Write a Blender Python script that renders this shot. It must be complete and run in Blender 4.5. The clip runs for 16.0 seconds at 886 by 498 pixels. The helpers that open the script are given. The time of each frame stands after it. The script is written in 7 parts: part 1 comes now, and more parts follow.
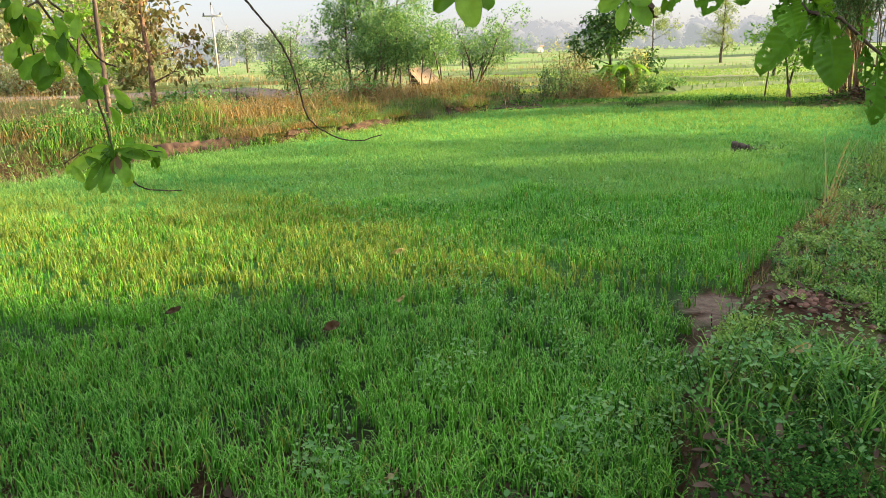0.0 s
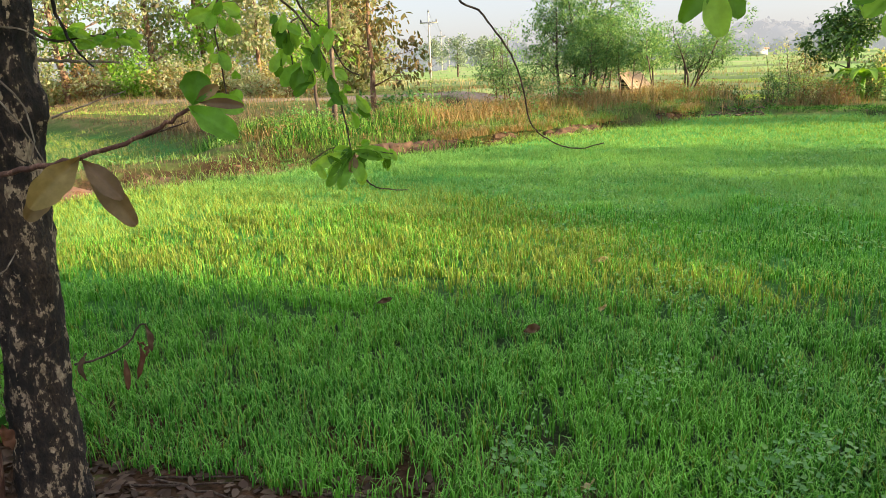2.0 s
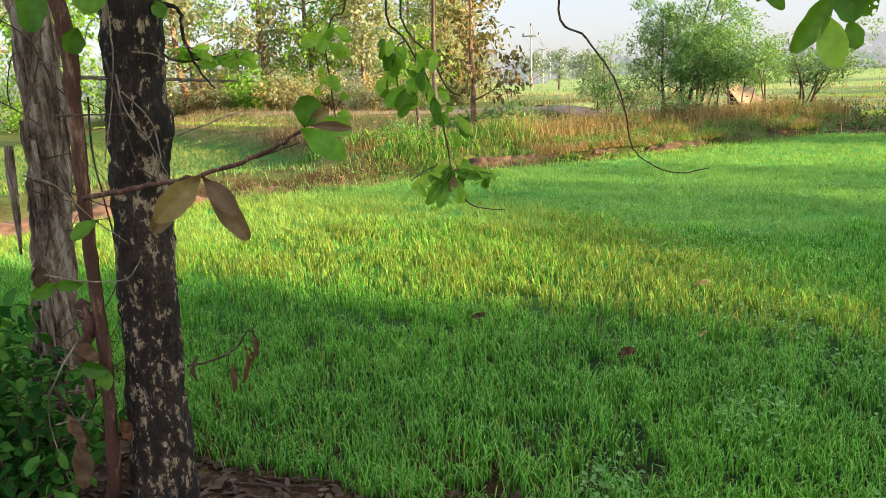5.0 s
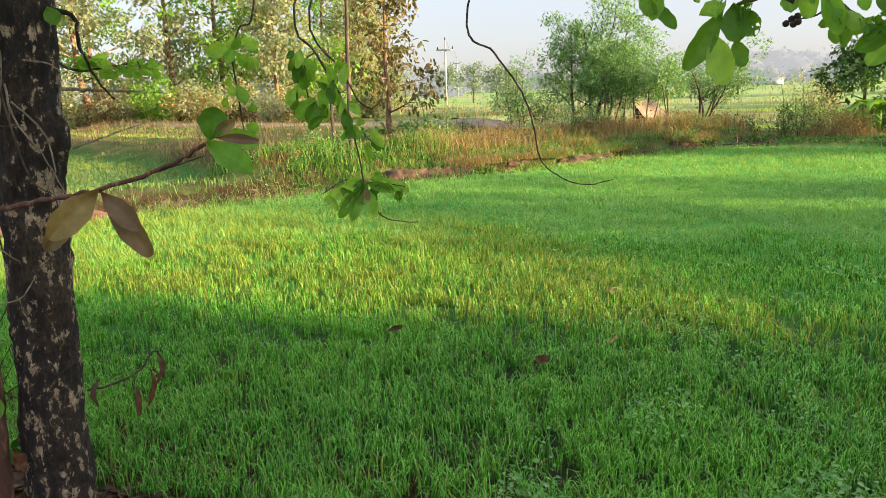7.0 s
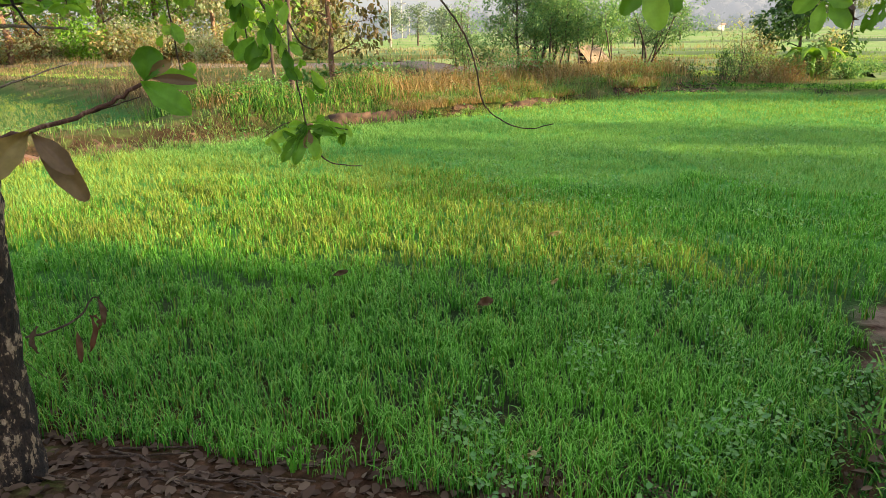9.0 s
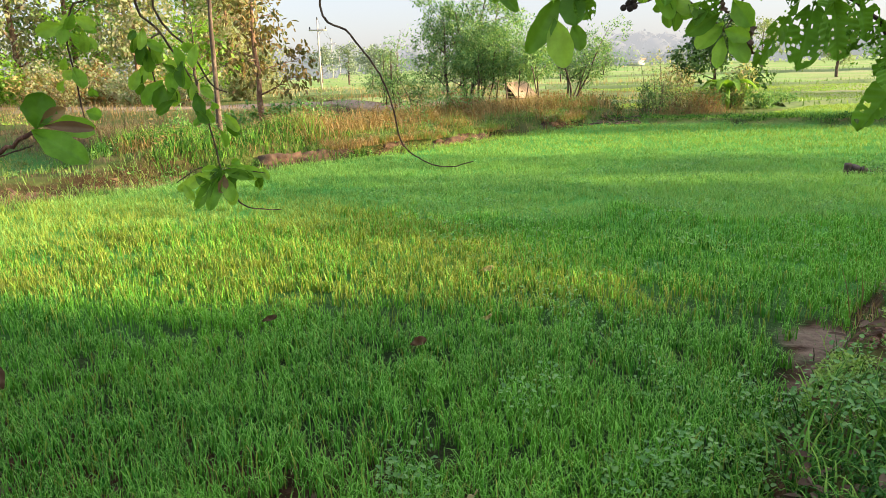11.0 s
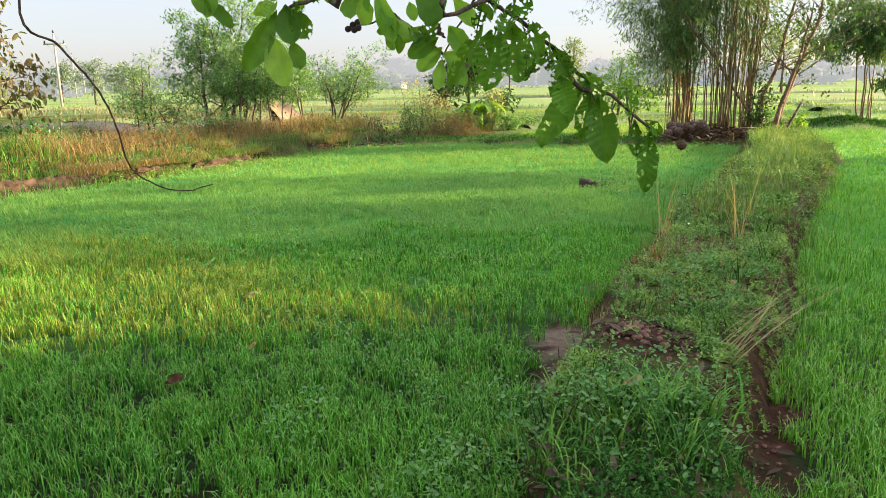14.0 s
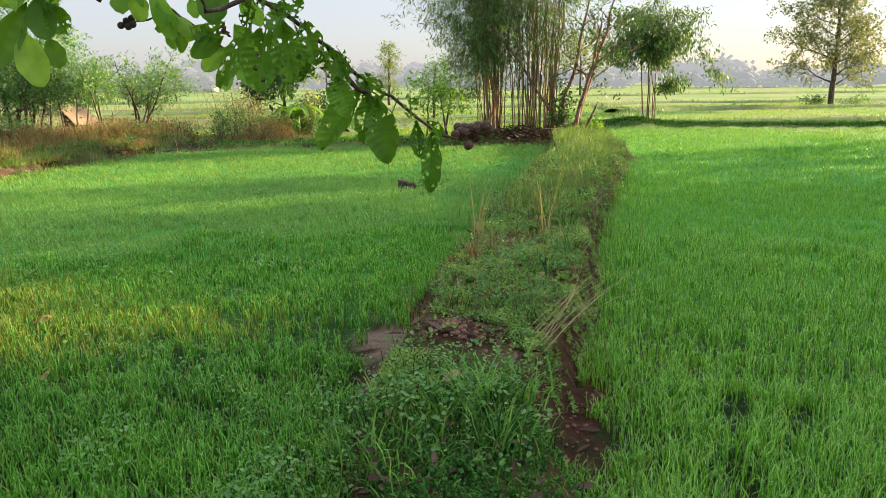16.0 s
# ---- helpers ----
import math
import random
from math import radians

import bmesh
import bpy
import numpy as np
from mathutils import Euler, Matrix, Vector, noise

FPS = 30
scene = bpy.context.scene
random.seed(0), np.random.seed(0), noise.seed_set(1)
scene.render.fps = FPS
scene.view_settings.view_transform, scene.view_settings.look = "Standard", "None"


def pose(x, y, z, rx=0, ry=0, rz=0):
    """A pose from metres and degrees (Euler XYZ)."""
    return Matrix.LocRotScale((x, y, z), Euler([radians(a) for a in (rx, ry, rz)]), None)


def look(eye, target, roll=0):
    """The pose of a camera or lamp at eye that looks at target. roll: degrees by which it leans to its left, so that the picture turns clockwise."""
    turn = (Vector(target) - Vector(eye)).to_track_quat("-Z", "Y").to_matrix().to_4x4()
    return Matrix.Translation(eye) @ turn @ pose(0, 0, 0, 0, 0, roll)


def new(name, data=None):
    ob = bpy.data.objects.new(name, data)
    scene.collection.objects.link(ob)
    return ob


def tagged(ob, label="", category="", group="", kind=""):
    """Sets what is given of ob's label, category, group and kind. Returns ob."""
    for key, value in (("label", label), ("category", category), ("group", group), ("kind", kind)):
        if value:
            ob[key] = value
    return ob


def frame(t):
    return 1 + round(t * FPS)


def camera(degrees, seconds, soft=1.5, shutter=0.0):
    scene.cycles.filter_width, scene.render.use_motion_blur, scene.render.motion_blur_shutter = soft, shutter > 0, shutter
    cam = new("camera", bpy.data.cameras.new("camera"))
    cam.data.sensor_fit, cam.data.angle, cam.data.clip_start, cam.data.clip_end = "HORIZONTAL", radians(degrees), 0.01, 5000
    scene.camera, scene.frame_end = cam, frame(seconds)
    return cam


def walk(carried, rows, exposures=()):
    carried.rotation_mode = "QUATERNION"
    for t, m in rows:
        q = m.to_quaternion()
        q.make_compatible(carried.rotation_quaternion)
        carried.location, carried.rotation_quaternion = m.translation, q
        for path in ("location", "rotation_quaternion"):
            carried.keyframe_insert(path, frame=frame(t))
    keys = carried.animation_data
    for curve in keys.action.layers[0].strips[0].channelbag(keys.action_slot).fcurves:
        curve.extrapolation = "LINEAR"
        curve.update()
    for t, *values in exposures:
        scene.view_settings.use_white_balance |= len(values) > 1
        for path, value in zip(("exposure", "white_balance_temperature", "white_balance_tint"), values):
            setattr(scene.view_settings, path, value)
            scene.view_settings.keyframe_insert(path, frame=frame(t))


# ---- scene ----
cam = camera(63.2, 16.0, 0.7)
PATH = [
    (0, (0.059, -0.026, 1.811), (0.044, 1.902, 1.279), -1.9),
    (0.5, (0.02, -0.078, 1.82), (-0.135, 1.846, 1.297), -1.6),
    (1, (0.002, -0.074, 1.823), (-0.297, 1.833, 1.301), -2.1),
    (1.5, (-0.001, -0.067, 1.825), (-0.435, 1.817, 1.312), -2.1),
    (2, (-0.003, -0.069, 1.829), (-0.549, 1.788, 1.326), -2.3),
    (2.5, (-0.014, -0.075, 1.834), (-0.663, 1.753, 1.347), -2.4),
    (3, (-0.013, -0.129, 1.845), (-0.762, 1.662, 1.366), -2.5),
    (3.2, (-0.012, -0.155, 1.846), (-0.788, 1.624, 1.365), -2.7),
    (5.3, (0.005, -0.081, 1.866), (-0.789, 1.697, 1.412), -2.2),
    (5.5, (0.007, -0.075, 1.864), (-0.758, 1.718, 1.416), -2.1),
    (6, (0.015, -0.086, 1.866), (-0.684, 1.733, 1.418), -1.9),
    (6.5, (0.019, -0.086, 1.866), (-0.619, 1.758, 1.427), -1.7),
    (7, (0.018, -0.085, 1.865), (-0.566, 1.777, 1.43), -1.7),
    (7.5, (0.024, -0.1, 1.867), (-0.526, 1.776, 1.444), -1.6),
    (8, (0.03, -0.097, 1.871), (-0.486, 1.787, 1.445), -1.8),
    (8.5, (0.03, -0.108, 1.867), (-0.448, 1.76, 1.335), -1.8),
    (8.7, (0.031, -0.122, 1.866), (-0.428, 1.735, 1.281), -1.5),
    (10.8, (0.059, -0.01, 1.864), (-0.223, 1.905, 1.361), -1.5),
    (11, (0.076, -0.044, 1.867), (-0.191, 1.876, 1.374), -1.8),
    (11.5, (0.084, -0.031, 1.866), (-0.111, 1.903, 1.396), -1.5),
    (12, (0.092, -0.032, 1.863), (-0.01, 1.912, 1.401), -1.4),
    (12.5, (0.103, -0.034, 1.868), (0.092, 1.914, 1.415), -1.4),
    (13, (0.122, -0.043, 1.867), (0.223, 1.903, 1.416), -1.3),
    (13.5, (0.157, -0.03, 1.864), (0.368, 1.907, 1.414), -1.2),
    (14, (0.17, -0.013, 1.858), (0.52, 1.904, 1.409), -0.7),
    (14.5, (0.179, -0.01, 1.857), (0.666, 1.879, 1.413), -0.6),
    (15, (0.194, -0.012, 1.854), (0.802, 1.84, 1.409), -0.5),
    (15.5, (0.204, -0.031, 1.855), (0.914, 1.786, 1.414), -0.6),
    (16, (0.235, -0.005, 1.854), (1.042, 1.77, 1.408), -0.5),
]

walk(cam, [(t, look(eye, target, roll)) for t, eye, target, roll in PATH],
     [(0.0, 2.31), (2.5, 2.26), (5.5, 2.32), (7.5, 2.23), (8.2, 2.24), (8.5, 2.21), (8.7, 2.12), (10.8, 2.30), (13.0, 2.28), (14.5, 2.28), (15.5, 2.20), (16.0, 2.10)])

# ---------------------------------------------------------------- light
SUN_EL, SUN_AZ = 12.0, 89.0          # degrees above the horizon, degrees from +y towards +x
world = bpy.data.worlds.new("sky")
scene.world = world
world.use_nodes = True
wn = world.node_tree.nodes
sky = wn.new("ShaderNodeTexSky")
sky.sky_type = "NISHITA"
sky.sun_disc = False
sky.sun_elevation = radians(SUN_EL)
sky.sun_rotation = radians(SUN_AZ)
sky.air_density, sky.dust_density, sky.ozone_density = 1.0, 1.0, 1.5
bg = wn["Background"]
bg.inputs["Strength"].default_value = 0.02
world.node_tree.links.new(sky.outputs[0], bg.inputs["Color"])
haze = wn.new("ShaderNodeBackground")        # thin morning haze, three times brighter overhead than at the horizon
haze.inputs["Color"].default_value = (0.94, 0.94, 1.09, 1)
way = wn.new("ShaderNodeTexCoord")
parts = wn.new("ShaderNodeSeparateXYZ")
rise = wn.new("ShaderNodeMapRange")
rise.inputs["From Min"].default_value, rise.inputs["From Max"].default_value = 0.0, 1.0
rise.inputs["To Min"].default_value, rise.inputs["To Max"].default_value = 0.105, 0.315
world.node_tree.links.new(way.outputs["Generated"], parts.inputs[0])
world.node_tree.links.new(parts.outputs["Z"], rise.inputs["Value"])
world.node_tree.links.new(rise.outputs[0], haze.inputs["Strength"])
both = wn.new("ShaderNodeAddShader")
world.node_tree.links.new(bg.outputs[0], both.inputs[0])
world.node_tree.links.new(haze.outputs[0], both.inputs[1])
world.node_tree.links.new(both.outputs[0], wn["World Output"].inputs["Surface"])
sun = new("sun", bpy.data.lights.new("sun", "SUN"))
sun.data.energy, sun.data.angle, sun.data.color = 3.9, radians(1.0), (1.0, 0.77, 0.47)
sd = Vector((math.sin(radians(SUN_AZ)) * math.cos(radians(SUN_EL)), math.cos(radians(SUN_AZ)) * math.cos(radians(SUN_EL)), math.sin(radians(SUN_EL))))
sun.matrix_world = look(sd * 60, (0, 0, 0))

# ---------------------------------------------------------------- materials
def nodes_of(name):
    m = bpy.data.materials.new(name)
    m.use_nodes = True
    nt = m.node_tree
    return m, nt, nt.nodes["Principled BSDF"], nt.nodes["Material Output"]


def ramp(nt, fac, stops):
    r = nt.nodes.new("ShaderNodeValToRGB")
    while len(r.color_ramp.elements) < len(stops):
        r.color_ramp.elements.new(0.5)
    for e, (p, c) in zip(r.color_ramp.elements, stops):
        e.position, e.color = p, (*c, 1)
    nt.links.new(fac, r.inputs[0])
    return r.outputs[0]


def tex_noise(nt, scale, detail=4, stretch=(1, 1, 1), coord="Object", rough=0.55):
    c = nt.nodes.new("ShaderNodeTexCoord")
    mp = nt.nodes.new("ShaderNodeMapping")
    mp.inputs["Scale"].default_value = stretch
    n = nt.nodes.new("ShaderNodeTexNoise")
    n.inputs["Scale"].default_value, n.inputs["Detail"].default_value, n.inputs["Roughness"].default_value = scale, detail, rough
    nt.links.new(c.outputs[coord], mp.inputs[0])
    nt.links.new(mp.outputs[0], n.inputs["Vector"])
    return n.outputs[0]


def mix(nt, fac, a, b, mode="MIX"):
    m = nt.nodes.new("ShaderNodeMix")
    m.data_type, m.blend_type = "RGBA", mode
    for sock, v in ((m.inputs[0], fac), (m.inputs[6], a), (m.inputs[7], b)):
        if isinstance(v, (int, float)):
            sock.default_value = v
        elif isinstance(v, tuple):
            sock.default_value = (*v, 1)
        else:
            nt.links.new(v, sock)
    return m.outputs[2]


def bump(nt, p, height, strength, dist=0.02):
    b = nt.nodes.new("ShaderNodeBump")
    b.inputs["Strength"].default_value, b.inputs["Distance"].default_value = strength, dist
    nt.links.new(height, b.inputs["Height"])
    nt.links.new(b.outputs[0], p.inputs["Normal"])


def leaf_mat(name, cols, trans=0.35, rough=0.5, patch=0.0, patch_col=(0.3, 0.3, 0.04), single=False, tint=None, gloss=0.35, tip=None):
    """Foliage: colour varies from leaf to leaf and in broad patches; light passes through it."""
    m, nt, p, out = nodes_of(name)
    if single:
        g = nt.nodes.new("ShaderNodeObjectInfo").outputs["Random"]
    else:
        g = nt.nodes.new("ShaderNodeNewGeometry").outputs["Random Per Island"]
    k = len(cols)
    col = ramp(nt, g, [(i / max(k - 1, 1), c) for i, c in enumerate(cols)])
    if patch > 0:
        n = tex_noise(nt, patch, 3)
        f = ramp(nt, n, [(0.42, (0, 0, 0)), (0.62, (1, 1, 1))])
        col = mix(nt, f, col, mix(nt, 0.6, col, patch_col))
    if tip:                                   # paling end of each blade: the dewy tips' sheen put into the colour
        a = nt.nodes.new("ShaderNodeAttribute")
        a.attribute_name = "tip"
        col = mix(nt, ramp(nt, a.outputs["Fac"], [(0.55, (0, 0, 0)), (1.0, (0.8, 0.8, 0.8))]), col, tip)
    vein = tex_noise(nt, 40.0 if single else 9.0, 3)
    col = mix(nt, 0.35, col, ramp(nt, vein, [(0.3, (0.35, 0.35, 0.35)), (0.7, (1.0, 1.0, 1.0))]), "MULTIPLY")
    if single:
        blot = tex_noise(nt, 14.0, 5)
        col = mix(nt, 0.45, col, ramp(nt, blot, [(0.35, (0.45, 0.5, 0.4)), (0.6, (1.0, 1.0, 1.0))]), "MULTIPLY")
        bump(nt, p, mix(nt, 0.5, vein, blot), 0.35, 0.01)
    nt.links.new(col, p.inputs["Base Color"])
    p.inputs["Roughness"].default_value = rough
    p.inputs["Specular IOR Level"].default_value = gloss
    t = nt.nodes.new("ShaderNodeBsdfTranslucent")
    tc = mix(nt, 1.0, col, tint or (1.35, 1.25, 0.5), "MULTIPLY")
    nt.links.new(tc, t.inputs["Color"])
    ms = nt.nodes.new("ShaderNodeMixShader")
    ms.inputs[0].default_value = trans
    nt.links.new(p.outputs[0], ms.inputs[1])
    nt.links.new(t.outputs[0], ms.inputs[2])
    nt.links.new(ms.outputs[0], out.inputs["Surface"])
    return m


def bark_mat(name, dark, mid, pale, cover=0.5, scale=6.0, stretch=(1, 1, 0.35), bumps=0.8):
    m, nt, p, out = nodes_of(name)
    n = tex_noise(nt, scale, 6, stretch, rough=0.65)
    fine = tex_noise(nt, scale * 7, 4, (1, 1, 0.3))
    col = ramp(nt, n, [(0.0, dark), (cover - 0.02, dark), (cover + 0.05, mid), (cover + 0.12, pale)])
    col = mix(nt, 0.6, col, ramp(nt, fine, [(0.3, (0.3, 0.3, 0.3)), (0.7, (1.0, 1.0, 1.0))]), "MULTIPLY")
    nt.links.new(col, p.inputs["Base Color"])
    p.inputs["Roughness"].default_value = 0.9
    bump(nt, p, mix(nt, 0.5, n, fine), bumps, 0.015)
    return m


def trunk_mat():
    """Black mossy bark, flaked off to pale wood in sharp-edged patches."""
    m, nt, p, out = nodes_of("mossy_bark")
    big, mid, fine = tex_noise(nt, 3.5, 3, (1, 1, 0.6)), tex_noise(nt, 26.0, 9, (1, 1, 0.6), rough=0.68), tex_noise(nt, 80.0, 5, (1, 1, 0.6))
    base = ramp(nt, mid, [(0.3, (0.006, 0.005, 0.004)), (0.48, (0.018, 0.013, 0.009)), (0.58, (0.06, 0.038, 0.024))])
    base = mix(nt, ramp(nt, big, [(0.5, (0, 0, 0)), (0.62, (0.7, 0.7, 0.7))]), base, ramp(nt, fine, [(0.35, (0.015, 0.011, 0.008)), (0.65, (0.11, 0.07, 0.042))]))
    pale = ramp(nt, fine, [(0.3, (0.16, 0.11, 0.07)), (0.6, (0.45, 0.34, 0.22)), (0.8, (0.6, 0.5, 0.36))])
    where = mix(nt, 0.22, mid, tex_noise(nt, 6.0, 2, (1, 1, 0.7)))
    f = ramp(nt, where, [(0.558, (0, 0, 0)), (0.572, (1, 1, 1))])
    f = mix(nt, 1.0, f, ramp(nt, tex_noise(nt, 13.0, 5, (1, 1, 0.45), rough=0.7), [(0.6, (0, 0, 0)), (0.615, (1, 1, 1))]), "SCREEN")
    nt.links.new(mix(nt, f, base, pale), p.inputs["Base Color"])
    p.inputs["Roughness"].default_value = 0.92
    bump(nt, p, mix(nt, 0.35, mid, fine), 1.0, 0.05)
    return m


def peel_mat():
    """Grey-brown bark in long upright strips with dark creases and pale bare wood."""
    m, nt, p, out = nodes_of("peeling_bark")
    a, b = tex_noise(nt, 24.0, 8, (1, 1, 0.16), rough=0.75), tex_noise(nt, 9.0, 4, (1, 1, 0.5))
    col = ramp(nt, a, [(0.38, (0.02, 0.013, 0.01)), (0.44, (0.13, 0.085, 0.06)), (0.52, (0.28, 0.2, 0.145)), (0.6, (0.55, 0.47, 0.39))])
    col = mix(nt, 0.7, col, ramp(nt, b, [(0.3, (0.4, 0.34, 0.3)), (0.65, (1, 1, 1))]), "MULTIPLY")
    nt.links.new(col, p.inputs["Base Color"])
    p.inputs["Roughness"].default_value = 0.9
    bump(nt, p, a, 1.0, 0.03)
    return m


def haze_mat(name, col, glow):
    """Far backdrop; bright morning haze is put into it as a glow."""
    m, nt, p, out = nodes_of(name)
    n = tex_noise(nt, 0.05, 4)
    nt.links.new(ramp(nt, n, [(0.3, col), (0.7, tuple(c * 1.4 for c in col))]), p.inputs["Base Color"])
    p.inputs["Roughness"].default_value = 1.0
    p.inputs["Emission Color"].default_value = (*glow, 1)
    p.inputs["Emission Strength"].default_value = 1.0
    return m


def plain_mat(name, a, b, scale=20.0, rough=0.8, bumps=0.3, stretch=(1, 1, 1)):
    m, nt, p, out = nodes_of(name)
    n = tex_noise(nt, scale, 5, stretch)
    nt.links.new(ramp(nt, n, [(0.3, a), (0.7, b)]), p.inputs["Base Color"])
    p.inputs["Roughness"].default_value = rough
    if bumps:
        bump(nt, p, n, bumps)
    return m


def ground_mat():
    m, nt, p, out = nodes_of("ground_soil")
    def att(n):
        a = nt.nodes.new("ShaderNodeAttribute")
        a.attribute_name = n
        return a.outputs["Fac"]
    big, fine = tex_noise(nt, 0.35, 5), tex_noise(nt, 14.0, 6)
    mud = ramp(nt, fine, [(0.3, (0.016, 0.012, 0.008)), (0.7, (0.045, 0.034, 0.02))])
    wet = mix(nt, ramp(nt, big, [(0.3, (0, 0, 0)), (0.5, (1, 1, 1))]), mud, (0.018, 0.038, 0.011))
    wet = mix(nt, att("lush"), wet, ramp(nt, fine, [(0.3, (0.05, 0.19, 0.035)), (0.7, (0.10, 0.32, 0.055))]))
    earth = ramp(nt, fine, [(0.25, (0.02, 0.011, 0.007)), (0.55, (0.062, 0.03, 0.018)), (0.8, (0.14, 0.075, 0.045))])
    dry = ramp(nt, tex_noise(nt, 1.6, 6), [(0.3, (0.05, 0.09, 0.02)), (0.5, (0.09, 0.12, 0.03)), (0.7, (0.17, 0.14, 0.06))])
    # Far field greens, lightened so that distance haze sits in their colour
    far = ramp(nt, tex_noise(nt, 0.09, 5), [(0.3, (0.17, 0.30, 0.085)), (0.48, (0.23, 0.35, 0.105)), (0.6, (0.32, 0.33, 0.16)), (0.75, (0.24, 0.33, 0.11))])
    road = ramp(nt, fine, [(0.3, (0.2, 0.15, 0.11)), (0.7, (0.34, 0.27, 0.2))])
    col = mix(nt, att("dry"), wet, dry)
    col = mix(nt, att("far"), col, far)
    brk = ramp(nt, tex_noise(nt, 3.0, 6), [(0.3, (0, 0, 0)), (0.44, (1, 1, 1))])
    ea = mix(nt, 1.0, att("earth"), brk, "MULTIPLY")
    col = mix(nt, ea, col, earth)
    col = mix(nt, att("road"), col, road)
    nt.links.new(col, p.inputs["Base Color"])
    p.inputs["Roughness"].default_value = 0.95
    p.inputs["Specular IOR Level"].default_value = 0.08
    bump(nt, p, fine, 1.0, 0.04)
    return m


M_GROUND = ground_mat()
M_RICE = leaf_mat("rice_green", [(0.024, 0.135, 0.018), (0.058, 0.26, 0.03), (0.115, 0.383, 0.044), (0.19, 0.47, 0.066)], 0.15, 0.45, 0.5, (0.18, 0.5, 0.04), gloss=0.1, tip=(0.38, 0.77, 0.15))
# Rice beyond nine metres: a paler, bluer copy with haze in its colour
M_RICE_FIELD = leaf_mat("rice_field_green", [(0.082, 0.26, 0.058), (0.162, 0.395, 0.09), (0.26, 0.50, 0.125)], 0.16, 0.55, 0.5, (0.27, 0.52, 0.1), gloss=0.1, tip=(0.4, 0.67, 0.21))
# Lighter copy of the rice; the east field's stronger light is in the colour
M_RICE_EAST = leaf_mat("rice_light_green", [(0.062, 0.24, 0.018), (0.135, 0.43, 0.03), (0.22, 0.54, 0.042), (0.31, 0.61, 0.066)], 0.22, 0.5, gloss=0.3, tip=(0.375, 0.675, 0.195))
M_FARRICE = leaf_mat("far_rice_green", [(0.18, 0.38, 0.065), (0.24, 0.44, 0.08), (0.31, 0.47, 0.10)], 0.3, 0.6, 0.2, (0.36, 0.42, 0.1), gloss=0.2)
M_DULL = leaf_mat("dull_rice", [(0.13, 0.19, 0.07), (0.18, 0.25, 0.08), (0.24, 0.26, 0.11)], 0.3, 0.6, gloss=0.2)
# Yellow blades, mostly standing in for warm sunlight on the rice
M_RICE_SUNYELLOW = leaf_mat("rice_yellow", [(0.2, 0.33, 0.04), (0.27, 0.36, 0.047), (0.32, 0.34, 0.08)], 0.2, 0.5, gloss=0.15)
M_WEED = leaf_mat("weed_green", [(0.08, 0.24, 0.055), (0.13, 0.33, 0.08), (0.22, 0.42, 0.12)], 0.3, 0.4)
M_BUNDWEED = leaf_mat("bund_weed", [(0.025, 0.093, 0.019), (0.076, 0.238, 0.038), (0.145, 0.36, 0.055), (0.26, 0.46, 0.085)], 0.15, 0.45, 3.2, (0.4, 0.55, 0.1), gloss=0.3)
M_FOOTWEED = leaf_mat("foot_weed", [(0.014, 0.06, 0.014), (0.036, 0.135, 0.024), (0.07, 0.21, 0.036), (0.125, 0.29, 0.055)], 0.2, 0.6, gloss=0.03)
M_TALL = leaf_mat("tall_grass_green", [(0.10, 0.21, 0.05), (0.16, 0.30, 0.065), (0.28, 0.39, 0.10)], 0.35, 0.5)
M_BUNDGRASS = leaf_mat("bund_grass_green", [(0.013, 0.051, 0.010), (0.051, 0.178, 0.030), (0.128, 0.323, 0.047), (0.281, 0.484, 0.085)], 0.15, 0.5, gloss=0.08)
M_FRESHGRASS = leaf_mat("fresh_grass", [(0.1, 0.34, 0.03), (0.2, 0.5, 0.06), (0.34, 0.64, 0.12)], 0.3, 0.4, gloss=0.4)
M_DRYGRASS = leaf_mat("dry_grass", [(0.21, 0.12, 0.06), (0.32, 0.21, 0.11), (0.3, 0.24, 0.12), (0.16, 0.18, 0.06), (0.2, 0.15, 0.10)], 0.3, 0.7)
# Darker brown dry grass; on the far bank its colour stands in for shade
M_DRYDARK = leaf_mat("dark_dry_grass", [(0.10, 0.07, 0.045), (0.17, 0.12, 0.075), (0.15, 0.14, 0.06), (0.22, 0.16, 0.10)], 0.2, 0.8)
M_REDGRASS = leaf_mat("reddish_grass", [(0.30, 0.16, 0.075), (0.42, 0.26, 0.12), (0.5, 0.37, 0.19), (0.25, 0.26, 0.09), (0.19, 0.12, 0.06)], 0.3, 0.75, 0.7, (0.27, 0.22, 0.08))
M_STRAWGRASS = leaf_mat("straw_grass", [(0.34, 0.3, 0.15), (0.42, 0.36, 0.2), (0.3, 0.34, 0.15), (0.48, 0.4, 0.24)], 0.3, 0.7)
M_STRAW = leaf_mat("straw", [(0.42, 0.32, 0.16), (0.5, 0.4, 0.22)], 0.3, 0.7)
M_FEATHER = leaf_mat("feathery_leaf", [(0.09, 0.22, 0.08), (0.18, 0.34, 0.11), (0.32, 0.46, 0.15)], 0.35, 0.5, gloss=0.1, tint=(1.1, 1.15, 0.7))
M_YELLOW = leaf_mat("yellow_green_leaf", [(0.2, 0.29, 0.15), (0.3, 0.37, 0.21), (0.38, 0.4, 0.26), (0.37, 0.33, 0.24)], 0.5, 0.5)
M_FRESH = leaf_mat("fresh_green_leaf", [(0.10, 0.26, 0.03), (0.17, 0.36, 0.04), (0.25, 0.42, 0.05)], 0.45, 0.45)
